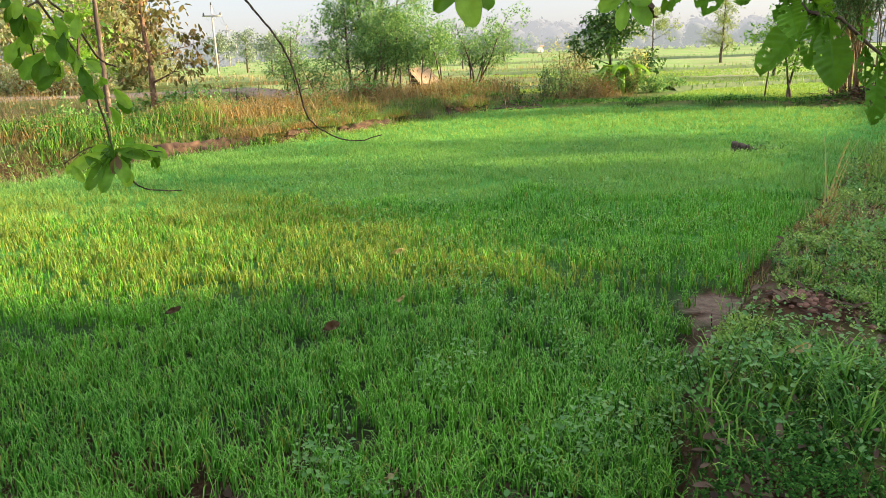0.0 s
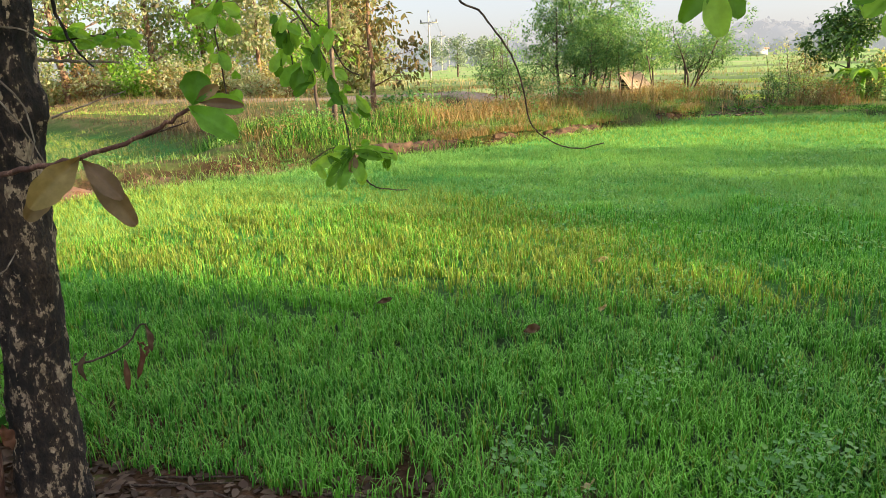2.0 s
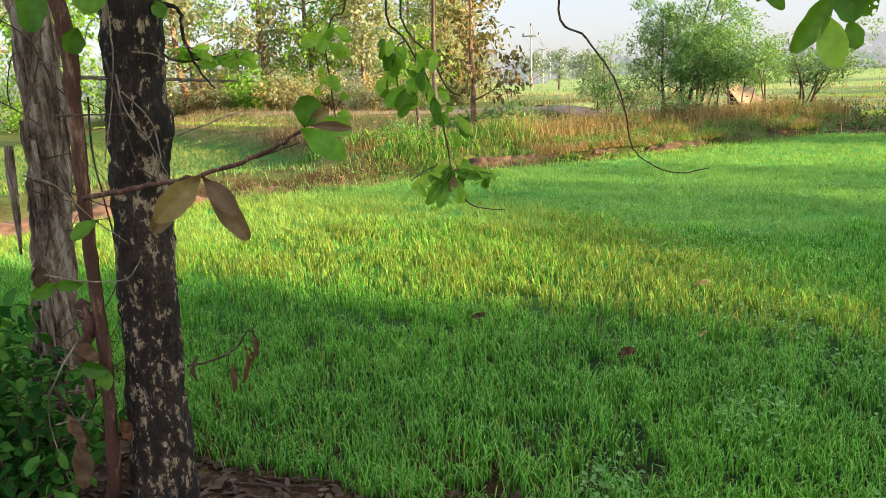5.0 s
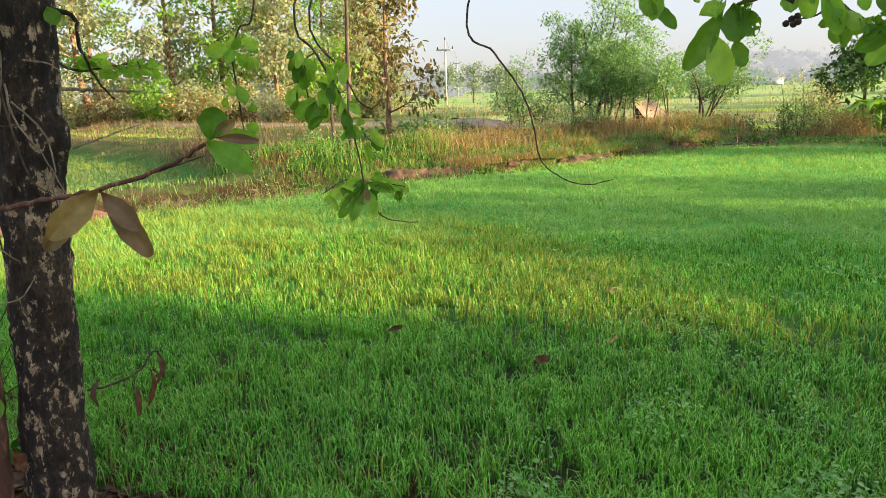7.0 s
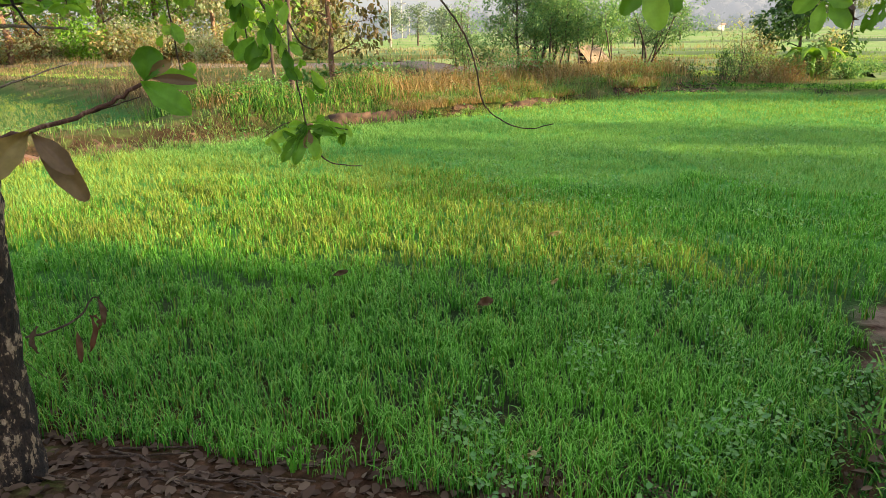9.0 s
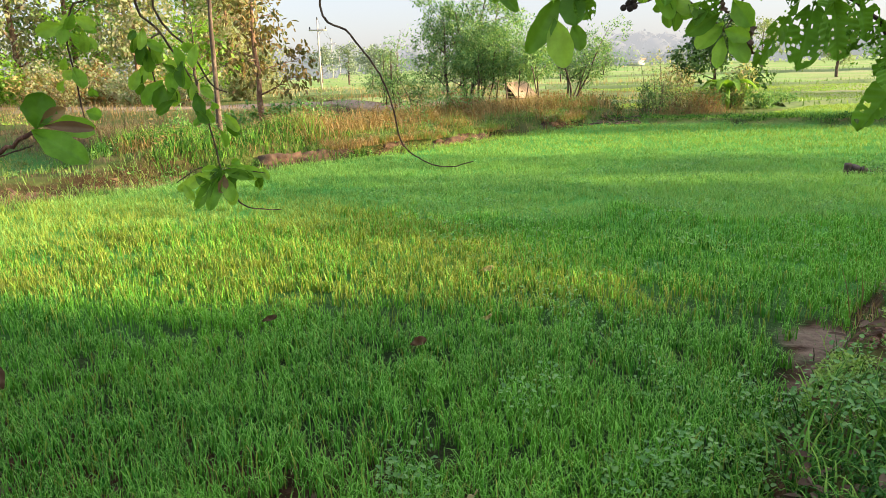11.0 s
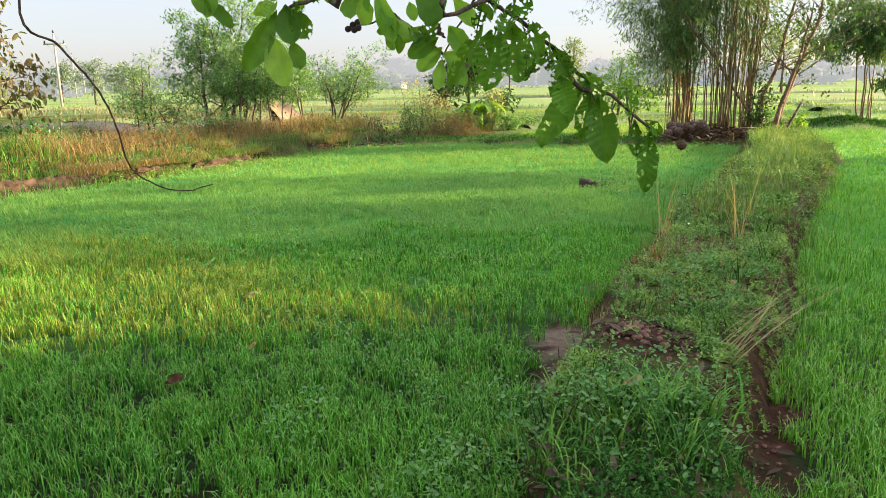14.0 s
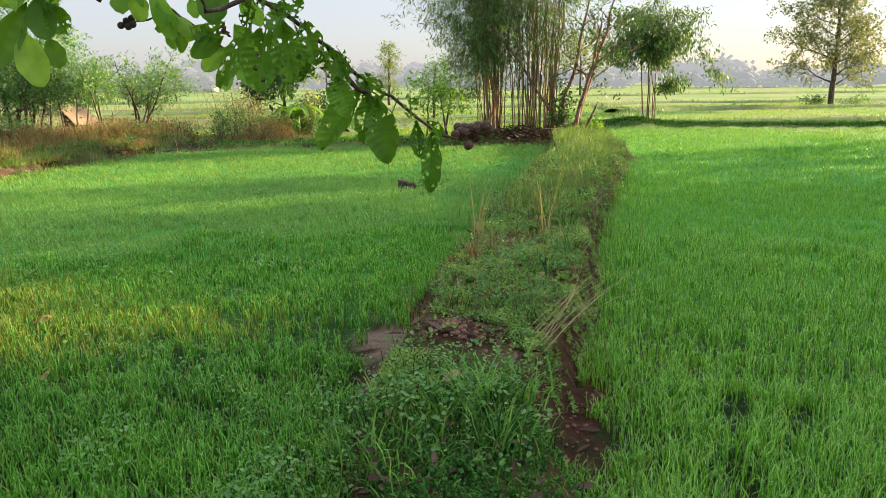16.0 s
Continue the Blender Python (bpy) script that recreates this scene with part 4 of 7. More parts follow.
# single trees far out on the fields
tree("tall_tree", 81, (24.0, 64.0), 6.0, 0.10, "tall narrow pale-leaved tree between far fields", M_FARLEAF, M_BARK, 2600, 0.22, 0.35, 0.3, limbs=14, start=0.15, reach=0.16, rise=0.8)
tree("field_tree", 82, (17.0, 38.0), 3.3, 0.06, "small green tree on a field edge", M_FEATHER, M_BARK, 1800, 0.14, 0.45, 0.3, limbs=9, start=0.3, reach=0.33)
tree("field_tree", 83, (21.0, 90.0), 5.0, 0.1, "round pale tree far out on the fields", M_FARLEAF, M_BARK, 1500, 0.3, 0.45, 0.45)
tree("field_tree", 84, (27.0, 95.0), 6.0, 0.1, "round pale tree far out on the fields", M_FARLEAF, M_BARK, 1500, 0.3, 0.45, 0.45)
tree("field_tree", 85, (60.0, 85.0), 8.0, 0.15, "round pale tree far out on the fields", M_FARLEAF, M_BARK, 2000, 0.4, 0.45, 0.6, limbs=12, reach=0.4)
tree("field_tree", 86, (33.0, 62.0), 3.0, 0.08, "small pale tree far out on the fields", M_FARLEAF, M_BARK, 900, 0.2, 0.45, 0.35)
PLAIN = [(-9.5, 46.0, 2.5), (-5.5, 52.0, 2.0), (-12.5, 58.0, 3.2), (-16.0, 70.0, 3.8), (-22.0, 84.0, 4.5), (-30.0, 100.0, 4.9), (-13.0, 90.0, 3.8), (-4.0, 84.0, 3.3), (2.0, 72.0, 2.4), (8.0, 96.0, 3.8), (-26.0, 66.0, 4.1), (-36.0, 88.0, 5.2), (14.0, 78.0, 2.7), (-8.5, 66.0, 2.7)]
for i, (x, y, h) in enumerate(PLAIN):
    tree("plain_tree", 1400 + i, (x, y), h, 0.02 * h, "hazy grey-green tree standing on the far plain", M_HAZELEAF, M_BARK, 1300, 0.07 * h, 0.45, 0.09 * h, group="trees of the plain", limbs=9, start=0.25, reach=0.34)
tree("spreading_tree", 91, (48.0, 36.8), 9.6, 0.16, "large spreading tree with an open sunlit crown", M_OPENLEAF, M_BARK, 17000, 0.2, 0.5, 0.46, limbs=24, start=0.16, reach=0.34, rise=0.5, subs=5)
bush("low_bush", 92, (47.0, 37.6), 2.0, 0.9, "low dark bush at the foot of the spreading tree", M_DARKLEAF, M_BARK, 700, 0.14, 0.5)
bush("low_bush", 93, (49.6, 36.2), 2.4, 0.9, "low dark bush at the foot of the spreading tree", M_FEATHER, M_BARK, 700, 0.14, 0.5)
multi_tree("slim_stemmed_tree", 94, (20.9, 24.2), 4.6, "slim tree with clustered bare stems on an earth mound", M_SLIMLEAF, M_CULM, 6, 0.035, 15000, 0.17, 0.3, 0.24, 0.026, limbs=8, start=0.6, reach=0.33, rise=0.35, droop=0.9, foot=0.26,
           arms=[[(0.1, -0.1, 3.0), (0.55, -0.5, 3.55), (1.05, -0.95, 3.3), (1.55, -1.4, 2.5), (1.95, -1.75, 1.5)], [(0.1, -0.1, 1.0), (0.4, -0.35, 1.5), (0.75, -0.65, 1.55)], [(-0.1, 0.1, 3.2), (-0.6, 0.55, 3.4), (-1.1, 1.0, 3.0), (-1.35, 1.2, 2.6)]])


# ---------------------------------------------------------------- bamboo clump with what stands and lies round it
def bamboo_clump():
    rng = np.random.default_rng(101)
    c = np.array([12.35, 20.6])
    z = gz(*c)
    th = thing("bamboo_clump", (c[0], c[1], z), "dense bamboo clump with many brown culms and drooping leaves", "bamboo")
    dark, light = [], []
    for i in range(104):
        west = i < 46                                   # the leafy western stool and the bare eastern one
        mid = np.array([11.5, 20.95]) if west else np.array([12.75, 20.35])
        a, rad = rng.uniform(0, 6.283), math.sqrt(rng.random())
        b = mid + np.array([math.cos(a) * rad * (0.5 if west else 0.78), math.sin(a) * rad * 0.45])
        h = rng.uniform(4.8, 7.5)
        lean = (b - mid) * rng.uniform(0.2, 1.0) + rng.normal(0, 0.3, 2) + (np.array([-0.45, 0.1]) * rng.random() if west else 0.0)
        s = np.linspace(0, 1, 14)
        p = np.column_stack([b[0] + lean[0] * s ** 1.5, b[1] + lean[1] * s ** 1.5, z - 0.05 + h * (s - 0.1 * s ** 3)])
        p[1:, :2] += np.cumsum(rng.normal(0, 0.022, (13, 2)), 0)
        thick = rng.uniform(0.010, 0.021)
        part("culm", mesh_np("culm", *tube(p, [thick, thick, thick * 0.8, thick * 0.3], 6), smooth=True), M_CULM, th)
        lo = rng.uniform(0.2, 0.5) if west else rng.uniform(0.3, 0.65)
        for k in range(12):
            f = rng.uniform(lo, 1.0)
            b0 = np.array([np.interp(f, s, p[:, j]) for j in range(3)])
            side = rng.normal(0, 0.5, 3) * np.array([1.25, 1, 0.5]) * (0.35 + f)
            if west:
                side[0] -= abs(rng.normal(0, 0.55)) * f
            (dark if west else light).append(b0 + side)
    for pts, n, spread in ((dark, 25000, 0.22), (light, 12000, 0.24)):
        v = leaf_cloud(rng, np.array(pts), n, (spread, spread, spread * 0.6), 0.17, 0.16, 0.45)
        part("foliage", mesh_np("foliage", *v), M_BAMBOOLEAF, th)
    tw = []
    both_an = np.array(dark + light)
    for k in range(320):
        b0 = both_an[rng.integers(0, len(both_an))]
        d = rng.normal(0, 1, 3) * np.array([1, 1, 0.4])
        tw.append(tube(np.array([b0, b0 + d * 0.2, b0 + d * 0.35 - UP * 0.08]), [0.006, 0.003], 3))
    tagged(part("twig_spray", mesh_np("twig_spray", *join(tw)), M_CULM, th), kind="stuff")
    return th


bamboo_clump()
multi_tree("forked_tree", 102, (13.95, 20.3), 5.6, "dark forked tree with thin reddish stems beside the bamboo", M_DARKLEAF, M_REDBARK, 4, 0.11, 1900, 0.13, 0.45, 0.3, 0.075, limbs=8, start=0.35, reach=0.34, foot=0.2)
multi_tree("leafy_sapling", 103, (10.6, 23.6), 2.9, "fresh green sapling behind the bamboo", M_FRESH, M_BARK, 3, 0.1, 1100, 0.15, 0.45, 0.26, 0.03)
bush("creeper_bush", 104, (13.6, 20.2), 1.0, 2.2, "dark creeper round the forked tree's foot", M_DARKLEAF, M_BARK, 1100, 0.1, 0.6)
bush("leafy_weed", 105, (15.3, 20.6), 0.9, 0.75, "bright green leafy weed on the bund's end", M_FRESH, M_BARK, 420, 0.13, 0.6, six=True)


def log_thing(name, a, b, r, label, mat=M_BARK, seed=0, mid=0.0):
    rng = np.random.default_rng(seed)
    a, b = np.array(a, float), np.array(b, float)
    s = np.linspace(0, 1, 8)[:, None]
    p = a + (b - a) * s + rng.normal(0, 0.02, (8, 3)) * np.linalg.norm(b - a) * 0.5 * np.sin(s * 3.14) + UP * mid * np.sin(s * 3.14)
    th = thing(name, tuple(a), label, "branch")
    part("wood", mesh_np("wood", *tube(p, [r, r * 0.9, r * 0.6], 7, 0.12, rng), smooth=True), mat, th)
    return th


def bamboo_litter():
    rng = np.random.default_rng(106)
    n = 3200
    x, y = 12.5 + rng.normal(0, 0.95, n), 19.85 + rng.normal(0, 0.4, n)
    p = on_land(x, y, 0.0)
    p[:, 2] += rng.random(n) ** 2 * 0.22
    az = rng.uniform(0, 6.283, n)
    L = rng.uniform(0.08, 0.22, n)
    stuff("bamboo_litter", [leaflets(p, np.stack([np.cos(az), np.sin(az), rng.normal(0, 0.3, n)], 1), rng.normal(0, 0.4, (n, 3)) + UP, L, L * 0.3)], M_LITTER, "dark heaped dead leaves below the bamboo", "leaf litter")


bamboo_litter()
brush_pile((2.1, 22.4), 1.9, 0.8, 0.1, 188)
log_thing("leaning_pole", (14.0, 20.1, gz(14.0, 20.1)), (9.6, 20.3, 5.6), 0.045, "long bare pole leaning against the bamboo", M_REDBARK, 1)
log_thing("dead_branch", (14.4, 20.0, gz(14.4, 20.0)), (15.2, 20.3, 1.15), 0.05, "dead crooked branch standing in the ground", M_BARK, 2)
for i in range(11):
    rg = np.random.default_rng(200 + i)
    x0, y0 = 11.3 + rg.uniform(0, 2.2), 19.65 + rg.uniform(-0.1, 0.5)
    log_thing("fallen_branch", (x0, y0, gz(x0, y0) + 0.04 + 0.03 * (i % 3)), (x0 + rg.uniform(0.7, 1.6), y0 + rg.uniform(-0.3, 0.3), gz(x0 + 1, y0) + 0.06 + 0.1 * (i % 3)), 0.03, "dark fallen branch heaped below the bamboo", M_BARK, 210 + i)


# ---------------------------------------------------------------- poles with wires, hut, far houses
def utility_pole(at, h, label):
    z = gz(*at)
    th = thing("utility_pole", (at[0], at[1], z), label, "utility pole", "poles along the road")
    b = np.array([at[0], at[1], z - 0.1])
    part("shaft", mesh_np("shaft", *tube(b + np.array([[0, 0, 0], [0, 0, h * 0.5], [0, 0, h]]), [0.11, 0.095, 0.075], 8)), M_CONCRETE, th)
    c = b + UP * (h - 0.9)
    part("crossarm", mesh_np("crossarm", *tube(np.array([c - [0.85, 0, 0], c, c + [0.85, 0, 0]]), [0.07, 0.07, 0.07], 4)), M_CONCRETE, th)
    for s in (-0.75, 0.0, 0.75):
        p = c + np.array([s, 0, 0.05 if s else 0.9])
        part("insulator", mesh_np("insulator", *tube(np.array([p, p + UP * 0.12, p + UP * 0.25]), [0.05, 0.07, 0.03], 6)), M_WIRE, th)
    part("brace", mesh_np("brace", *tube(np.array([c + [0.5, 0, 0], c + [0, 0, -0.5]]), [0.02, 0.02], 4)), M_CONCRETE, th)
    return c


tops = [utility_pole(p, h, "grey concrete power pole with a crossarm") for p, h in (((-20.3, 67.2), 6.4), ((-39.3, 138.0), 7.5), ((-53.5, 195.0), 8.0), ((-70.0, 262.0), 8.0))]
for s in (-0.75, 0.0, 0.75):
    pcs = []
    for a, b in zip([np.array((-8.0, 22.0 - 60, 6.8))][:0] + tops, tops[1:]):
        k = np.linspace(0, 1, 12)[:, None]
        pcs.append(tube(a + (b - a) * k - UP * 0.7 * 4 * k * (1 - k) + np.array([s, 0, 0.25 if s else 1.1]), [0.012, 0.012], 4))
    tagged(obj("power_line", mesh_np("power_line", *join(pcs)), M_WIRE), "thin sagging power line between the poles", "cable", "power lines")


def box_piece(c, s):
    c, s = np.asarray(c, float), np.asarray(s, float) / 2
    v = np.array([[x, y, z] for x in (-1, 1) for y in (-1, 1) for z in (-1, 1)], float) * s + c
    q = np.array([[0, 1, 3, 2], [4, 6, 7, 5], [0, 4, 5, 1], [2, 3, 7, 6], [0, 2, 6, 4], [1, 5, 7, 3]])
    return v, q, None


def hut(at):
    """A low field shelter: posts, a plank deck, back boards and a sloping corrugated roof."""
    z = gz(*at)
    x, y = at
    th = thing("field_hut", (x, y, z), "small weathered field hut with a sunlit tan corrugated roof", "hut")
    nx, a = 40, radians(40)
    gx2, gy2 = np.meshgrid(np.linspace(-0.5, 0.5, nx), np.linspace(-0.42, 0.42, 6), indexing="ij")
    wave = 0.012 * np.sin(gx2 * 2 * math.pi / 0.11)
    top = np.stack([x + gx2, y + gy2 * math.cos(a) - wave * math.sin(a), z + 0.95 + gy2 * math.sin(a) + wave * math.cos(a)], -1).reshape(-1, 3)
    ri, rj = np.meshgrid(np.arange(nx - 1), np.arange(5), indexing="ij")
    rq = np.stack([ri * 6 + rj, ri * 6 + rj + 1, (ri + 1) * 6 + rj + 1, (ri + 1) * 6 + rj], -1).reshape(-1, 4)
    part("roof_sheet", mesh_np("roof_sheet", *join([(top, rq, None), (top - UP * 0.02, rq[:, ::-1], None)]), smooth=True), M_BOARD, th)
    for sx in (-0.44, 0.44):
        for sy, top in ((-0.28, 0.71), (0.28, 1.17)):
            part("post", mesh_np("post", *tube(np.array([[x + sx, y + sy, z - 0.1], [x + sx + 0.01, y + sy, z + top]]), [0.035, 0.03], 6)), M_BARK, th)
        part("beam", mesh_np("beam", *tube(np.array([[x + sx, y - 0.34, z + 0.63], [x + sx, y + 0.34, z + 1.2]]), [0.025, 0.025], 5)), M_BARK, th)
    part("deck", mesh_np("deck", *box_piece((x, y, z + 0.3), (0.96, 0.66, 0.05))), M_BARK, th)
    for i in range(5):
        part("wall_board", mesh_np("wall_board", *box_piece((x, y + 0.31, z + 0.39 + 0.13 * i), (0.92, 0.025, 0.115))), M_BARK, th)
    return th


hut((-0.6, 26.6)).rotation_euler = (0, 0, radians(42))
for i, (x, y, w) in enumerate(((30.0, 240.0, 4.5), (52.0, 236.0, 6.0))):
    z = gz(x, y)
    th = thing("farmhouse", (x, y, z), "low white farmhouse far off below the woods", "house", "far houses")
    part("wall", mesh_np("wall", *box_piece((x, y, z + 0.9), (w, 4.0, 1.9))), M_WHITE, th)
    v = np.array([[x - w * 0.6, y - 2.6, z + 1.8], [x + w * 0.6, y - 2.6, z + 1.8], [x + w * 0.6, y, z + 2.3], [x - w * 0.6, y, z + 2.3], [x + w * 0.6, y + 2.6, z + 1.8], [x - w * 0.6, y + 2.6, z + 1.8]])
    part("roof", mesh_np("roof", v, [[0, 1, 2, 3], [3, 2, 4, 5], [0, 5, 4, 1]], [[0, 3, 5], [1, 4, 2]]), M_ROOF, th)


# ---------------------------------------------------------------- distance
def far_woods(name, seed, r0, h, w, a0, a1, n, mat, label, spread=25.0, per=80, leaf=1.0):
    """A belt of far tree crowns, each of many leafy clumps."""
    rng = np.random.default_rng(seed)
    a = np.radians(rng.uniform(a0, a1, n))
    r = r0 + rng.uniform(-spread, spread, n)
    hh = h * rng.uniform(0.35, 1.0, n) * (0.5 + 0.8 * lattice(np.degrees(a), a * 0 + seed, 5.0, seed))
    c = np.stack([r * np.sin(a), r * np.cos(a), hh * 0.55], 1)
    c = np.repeat(c, per, 0)
    hh = np.repeat(hh, per)
    g = rng.normal(0, 1, (n * per, 3))
    g /= np.linalg.norm(g, axis=1)[:, None]
    g *= rng.random((n * per, 1)) ** 0.4
    p = c + g * np.stack([np.full(n * per, w * 0.6) * rng.uniform(0.6, 1.2, n * per), np.full(n * per, w * 0.6), hh * 0.5], 1)
    L = leaf * rng.uniform(0.6, 1.5, n * per)
    v, q, t = leaflets(p, rng.normal(0, 1, (n * per, 3)), rng.normal(0, 1, (n * per, 3)), L, L * 0.8)
    ico = bmesh.new()
    bmesh.ops.create_icosphere(ico, subdivisions=2, radius=1.0)
    bv, bt = np.array([k.co[:] for k in ico.verts]), np.array([[k.index for k in f.verts] for f in ico.faces])
    ico.free()
    cc, hc = c[::per], hh[::per]
    core = [(bv * (0.8 + 0.4 * rng.random((len(bv), 1))) * np.array([w * 0.4, w * 0.4, b * 0.36]) + a, None, bt) for a, b in zip(cc, hc)]
    v, q, t = join([(v, q, t)] + core)
    return tagged(obj(name, mesh_np(name, v, q, t), mat), label, "backdrop", kind="structure")


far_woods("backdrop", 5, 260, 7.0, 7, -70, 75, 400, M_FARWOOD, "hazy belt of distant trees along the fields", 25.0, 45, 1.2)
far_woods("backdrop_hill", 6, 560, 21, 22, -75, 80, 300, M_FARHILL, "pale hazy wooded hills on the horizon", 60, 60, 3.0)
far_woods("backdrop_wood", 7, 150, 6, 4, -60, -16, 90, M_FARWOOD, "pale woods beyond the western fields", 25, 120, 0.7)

# ---------------------------------------------------------------- unseen shade trees towards the sun
SHADE = [(24.0 + 1.6 * (k % 2) + 0.4 * (k % 3), -2.9 + 0.72 * k, 7.5 + 0.5 * ((k * 5) % 3) + 1.6 * (5 < k < 10)) for k in range(12)] \
    + [(28.6 + 1.5 * (k % 2), 6.3 + 0.68 * k, float(np.interp(6.3 + 0.68 * k, [6.3, 7.0, 8.0, 9.0, 10.0, 11.0, 15.0], [5.6, 5.9, 6.2, 6.6, 7.4, 7.8, 8.0])) + 0.25 * ((k * 7) % 3)) for k in range(13)]
for i, (x, y, h) in enumerate(SHADE):
    tree("shade_tree", 400 + i, (x, y), h, 0.12, "unseen leafy tree casting shade from the east", M_FRESH, M_BARK, 2600 if y < 5.6 else (1350 if y < 9.6 else 340), 0.34, 0.6, 0.42, group="trees of the eastern bund", limbs=11, start=0.04, reach=0.17, subs=1)


# Unseen bushes added to fill a sun gap between the shade trees
for k in range(4):
    bush("shade_bush", 440 + k, (23.0 + 0.8 * (k % 2), 5.1 + 0.5 * k), 1.5, 4.2, "unseen leafy bush casting shade from the east", M_FRESH, M_BARK, 380, 0.24, 0.6, group="bushes of the eastern bund")


# ---------------------------------------------------------------- far bunds between the fields
def far_bund(name, line, w, h, mat, label, seed, grass=0.35, dens=30):
    rng = np.random.default_rng(seed)
    line = [np.array(p, float) for p in line]
    pts = []
    for a, b in zip(line, line[1:]):
        m = max(3, int(np.linalg.norm(b - a) / 1.5))
        pts += [a + (b - a) * k / m for k in range(m)]
    pts.append(line[-1])
    p = np.array(pts)
    p += rng.normal(0, 0.12, p.shape) + 0.8 * w * np.sin(np.arange(len(p)) * 0.45 + seed)[:, None]
    d = np.gradient(p, axis=0)
    d /= np.linalg.norm(d, axis=1)[:, None]
    nn = np.stack([-d[:, 1], d[:, 0]], 1)
    z = land(p[:, 0], p[:, 1])[0]
    prof = [(-1.0, -0.15), (-0.55, 0.75), (0.0, 1.0), (0.55, 0.75), (1.0, -0.15)]
    v = np.stack([np.column_stack([p + nn * w * a, z + 0.6 * h * b * (0.8 + 0.4 * rng.random(len(p)))]) for a, b in prof], 1)
    m = len(p)
    i, j = np.meshgrid(np.arange(m - 1), np.arange(4), indexing="ij")
    q = np.stack([i * 5 + j, i * 5 + j + 1, (i + 1) * 5 + j + 1, (i + 1) * 5 + j], -1).reshape(-1, 4)
    tagged(obj(name, mesh_np(name, v.reshape(-1, 3), q, None, True), M_GRASSY), label, "bund", "far bunds", "structure")
    n = int(m * 1.5 * w * 2 * dens)
    k = rng.integers(0, m - 1, n)
    o = rng.uniform(-1, 1, n) * w
    f = rng.random(n)[:, None]
    c = p[k] * (1 - f) + p[k + 1] * f + nn[k] * o[:, None]
    base = np.column_stack([c, land(c[:, 0], c[:, 1])[0] + 0.6 * h * (1 - np.abs(o) / w) * 0.8])
    return stuff(name + "_grass", [blades(base, 0.7 * grass * rng.uniform(0.4, 1.3, n), np.full(n, 0.05), rng.uniform(0, 6.283, n), np.abs(rng.normal(0.3, 0.2, n)), 1)], mat, "grass on a far bund", "grass")


M_GRASSY = plain_mat("grassy_earth", (0.10, 0.16, 0.05), (0.17, 0.22, 0.075), 2.0, 0.9, 0.6)
far_bund("far_bund", [(9.0, 29.0), (16.0, 31.5), (21.5, 29.0)], 0.5, 0.25, M_TALL, "low grassy bund between far green fields", 801)
far_bund("far_bund", [(24.5, 27.0), (33.0, 23.5), (50.0, 17.0)], 0.5, 0.25, M_TALL, "low grassy bund between far green fields", 802)
far_bund("far_bund", [(29.0, 37.5), (46.0, 36.5), (58.0, 31.0), (90.0, 22.0)], 0.9, 0.4, M_TALL, "low grassy bund between far green fields", 804)
far_bund("far_bund", [(0.0, 52.0), (20.0, 50.0), (45.0, 52.0), (80.0, 40.0)], 0.9, 0.35, M_TALL, "low grassy bund between far green fields", 805, 0.4, 20)
far_bund("far_bund", [(-20.0, 84.0), (30.0, 86.0), (90.0, 84.0), (150.0, 66.0)], 1.4, 0.4, M_TALL, "low grassy bund between far green fields", 807, 0.6, 8)
far_bund("far_bund", [(23.0, 28.0), (31.0, 39.0), (38.0, 52.0), (52.0, 84.0)], 0.7, 0.3, M_TALL, "low grassy bund between far green fields", 809)
far_bund("far_bund", [(-9.0, 30.0), (-5.0, 38.0), (2.0, 40.0), (6.0, 40.0)], 0.8, 0.35, M_DRYGRASS, "low dry bund between far green fields", 811, 0.5)


def far_field(name, poly, label, n, seed, mat=M_RICE, h=0.2, w=0.05):
    rng = np.random.default_rng(seed)
    a = np.array(poly)
    x, y = rng.uniform(a[:, 0].min(), a[:, 0].max(), n), rng.uniform(a[:, 1].min(), a[:, 1].max(), n)
    k = inside(poly, x, y)
    x, y = x[k], y[k]
    m = len(x)
    return stuff(name, [blades(on_land(x, y), h * rng.uniform(0.5, 1.2, m), w * rng.uniform(0.6, 1.3, m), rng.uniform(0, 6.283, m), np.abs(rng.normal(1.0, 0.5, m)), 1)], mat, label, "rice")


far_bund("far_bund", [(-30.0, 44.0), (-18.0, 41.0), (-8.0, 43.0), (0.0, 42.0)], 0.9, 0.3, M_STRAWGRASS, "low dry bund on the far plain", 812, 0.6, 26)
far_bund("far_bund", [(-34.0, 62.0), (-16.0, 58.0), (-2.0, 61.0), (12.0, 58.0)], 1.3, 0.3, M_STRAWGRASS, "low dry bund on the far plain", 813, 0.7, 16)
far_bund("far_bund", [(-6.5, 33.0), (-1.0, 34.5), (6.0, 33.0)], 0.8, 0.3, M_STRAWGRASS, "low dry bund on the far plain", 814, 0.5, 34)
far_field("far_rice", FAR_FIELD, "bright green rice in a far paddy", 36000, 821, M_FARRICE, 0.1, 0.035)
far_field("far_rice_north", [(10.0, 30.0), (16.0, 32.2), (22.0, 30.0), (30.0, 36.8), (16.0, 37.8), (7.0, 39.0)], "bright green rice in a far paddy", 22000, 822, M_FARRICE, 0.09, 0.045)
far_field("far_rice_east", [(25.0, 28.0), (50.0, 18.0), (70.0, 26.0), (46.0, 35.5), (32.0, 37.0)], "bright green rice in a far paddy", 40000, 823, M_FARRICE, 0.09, 0.05)
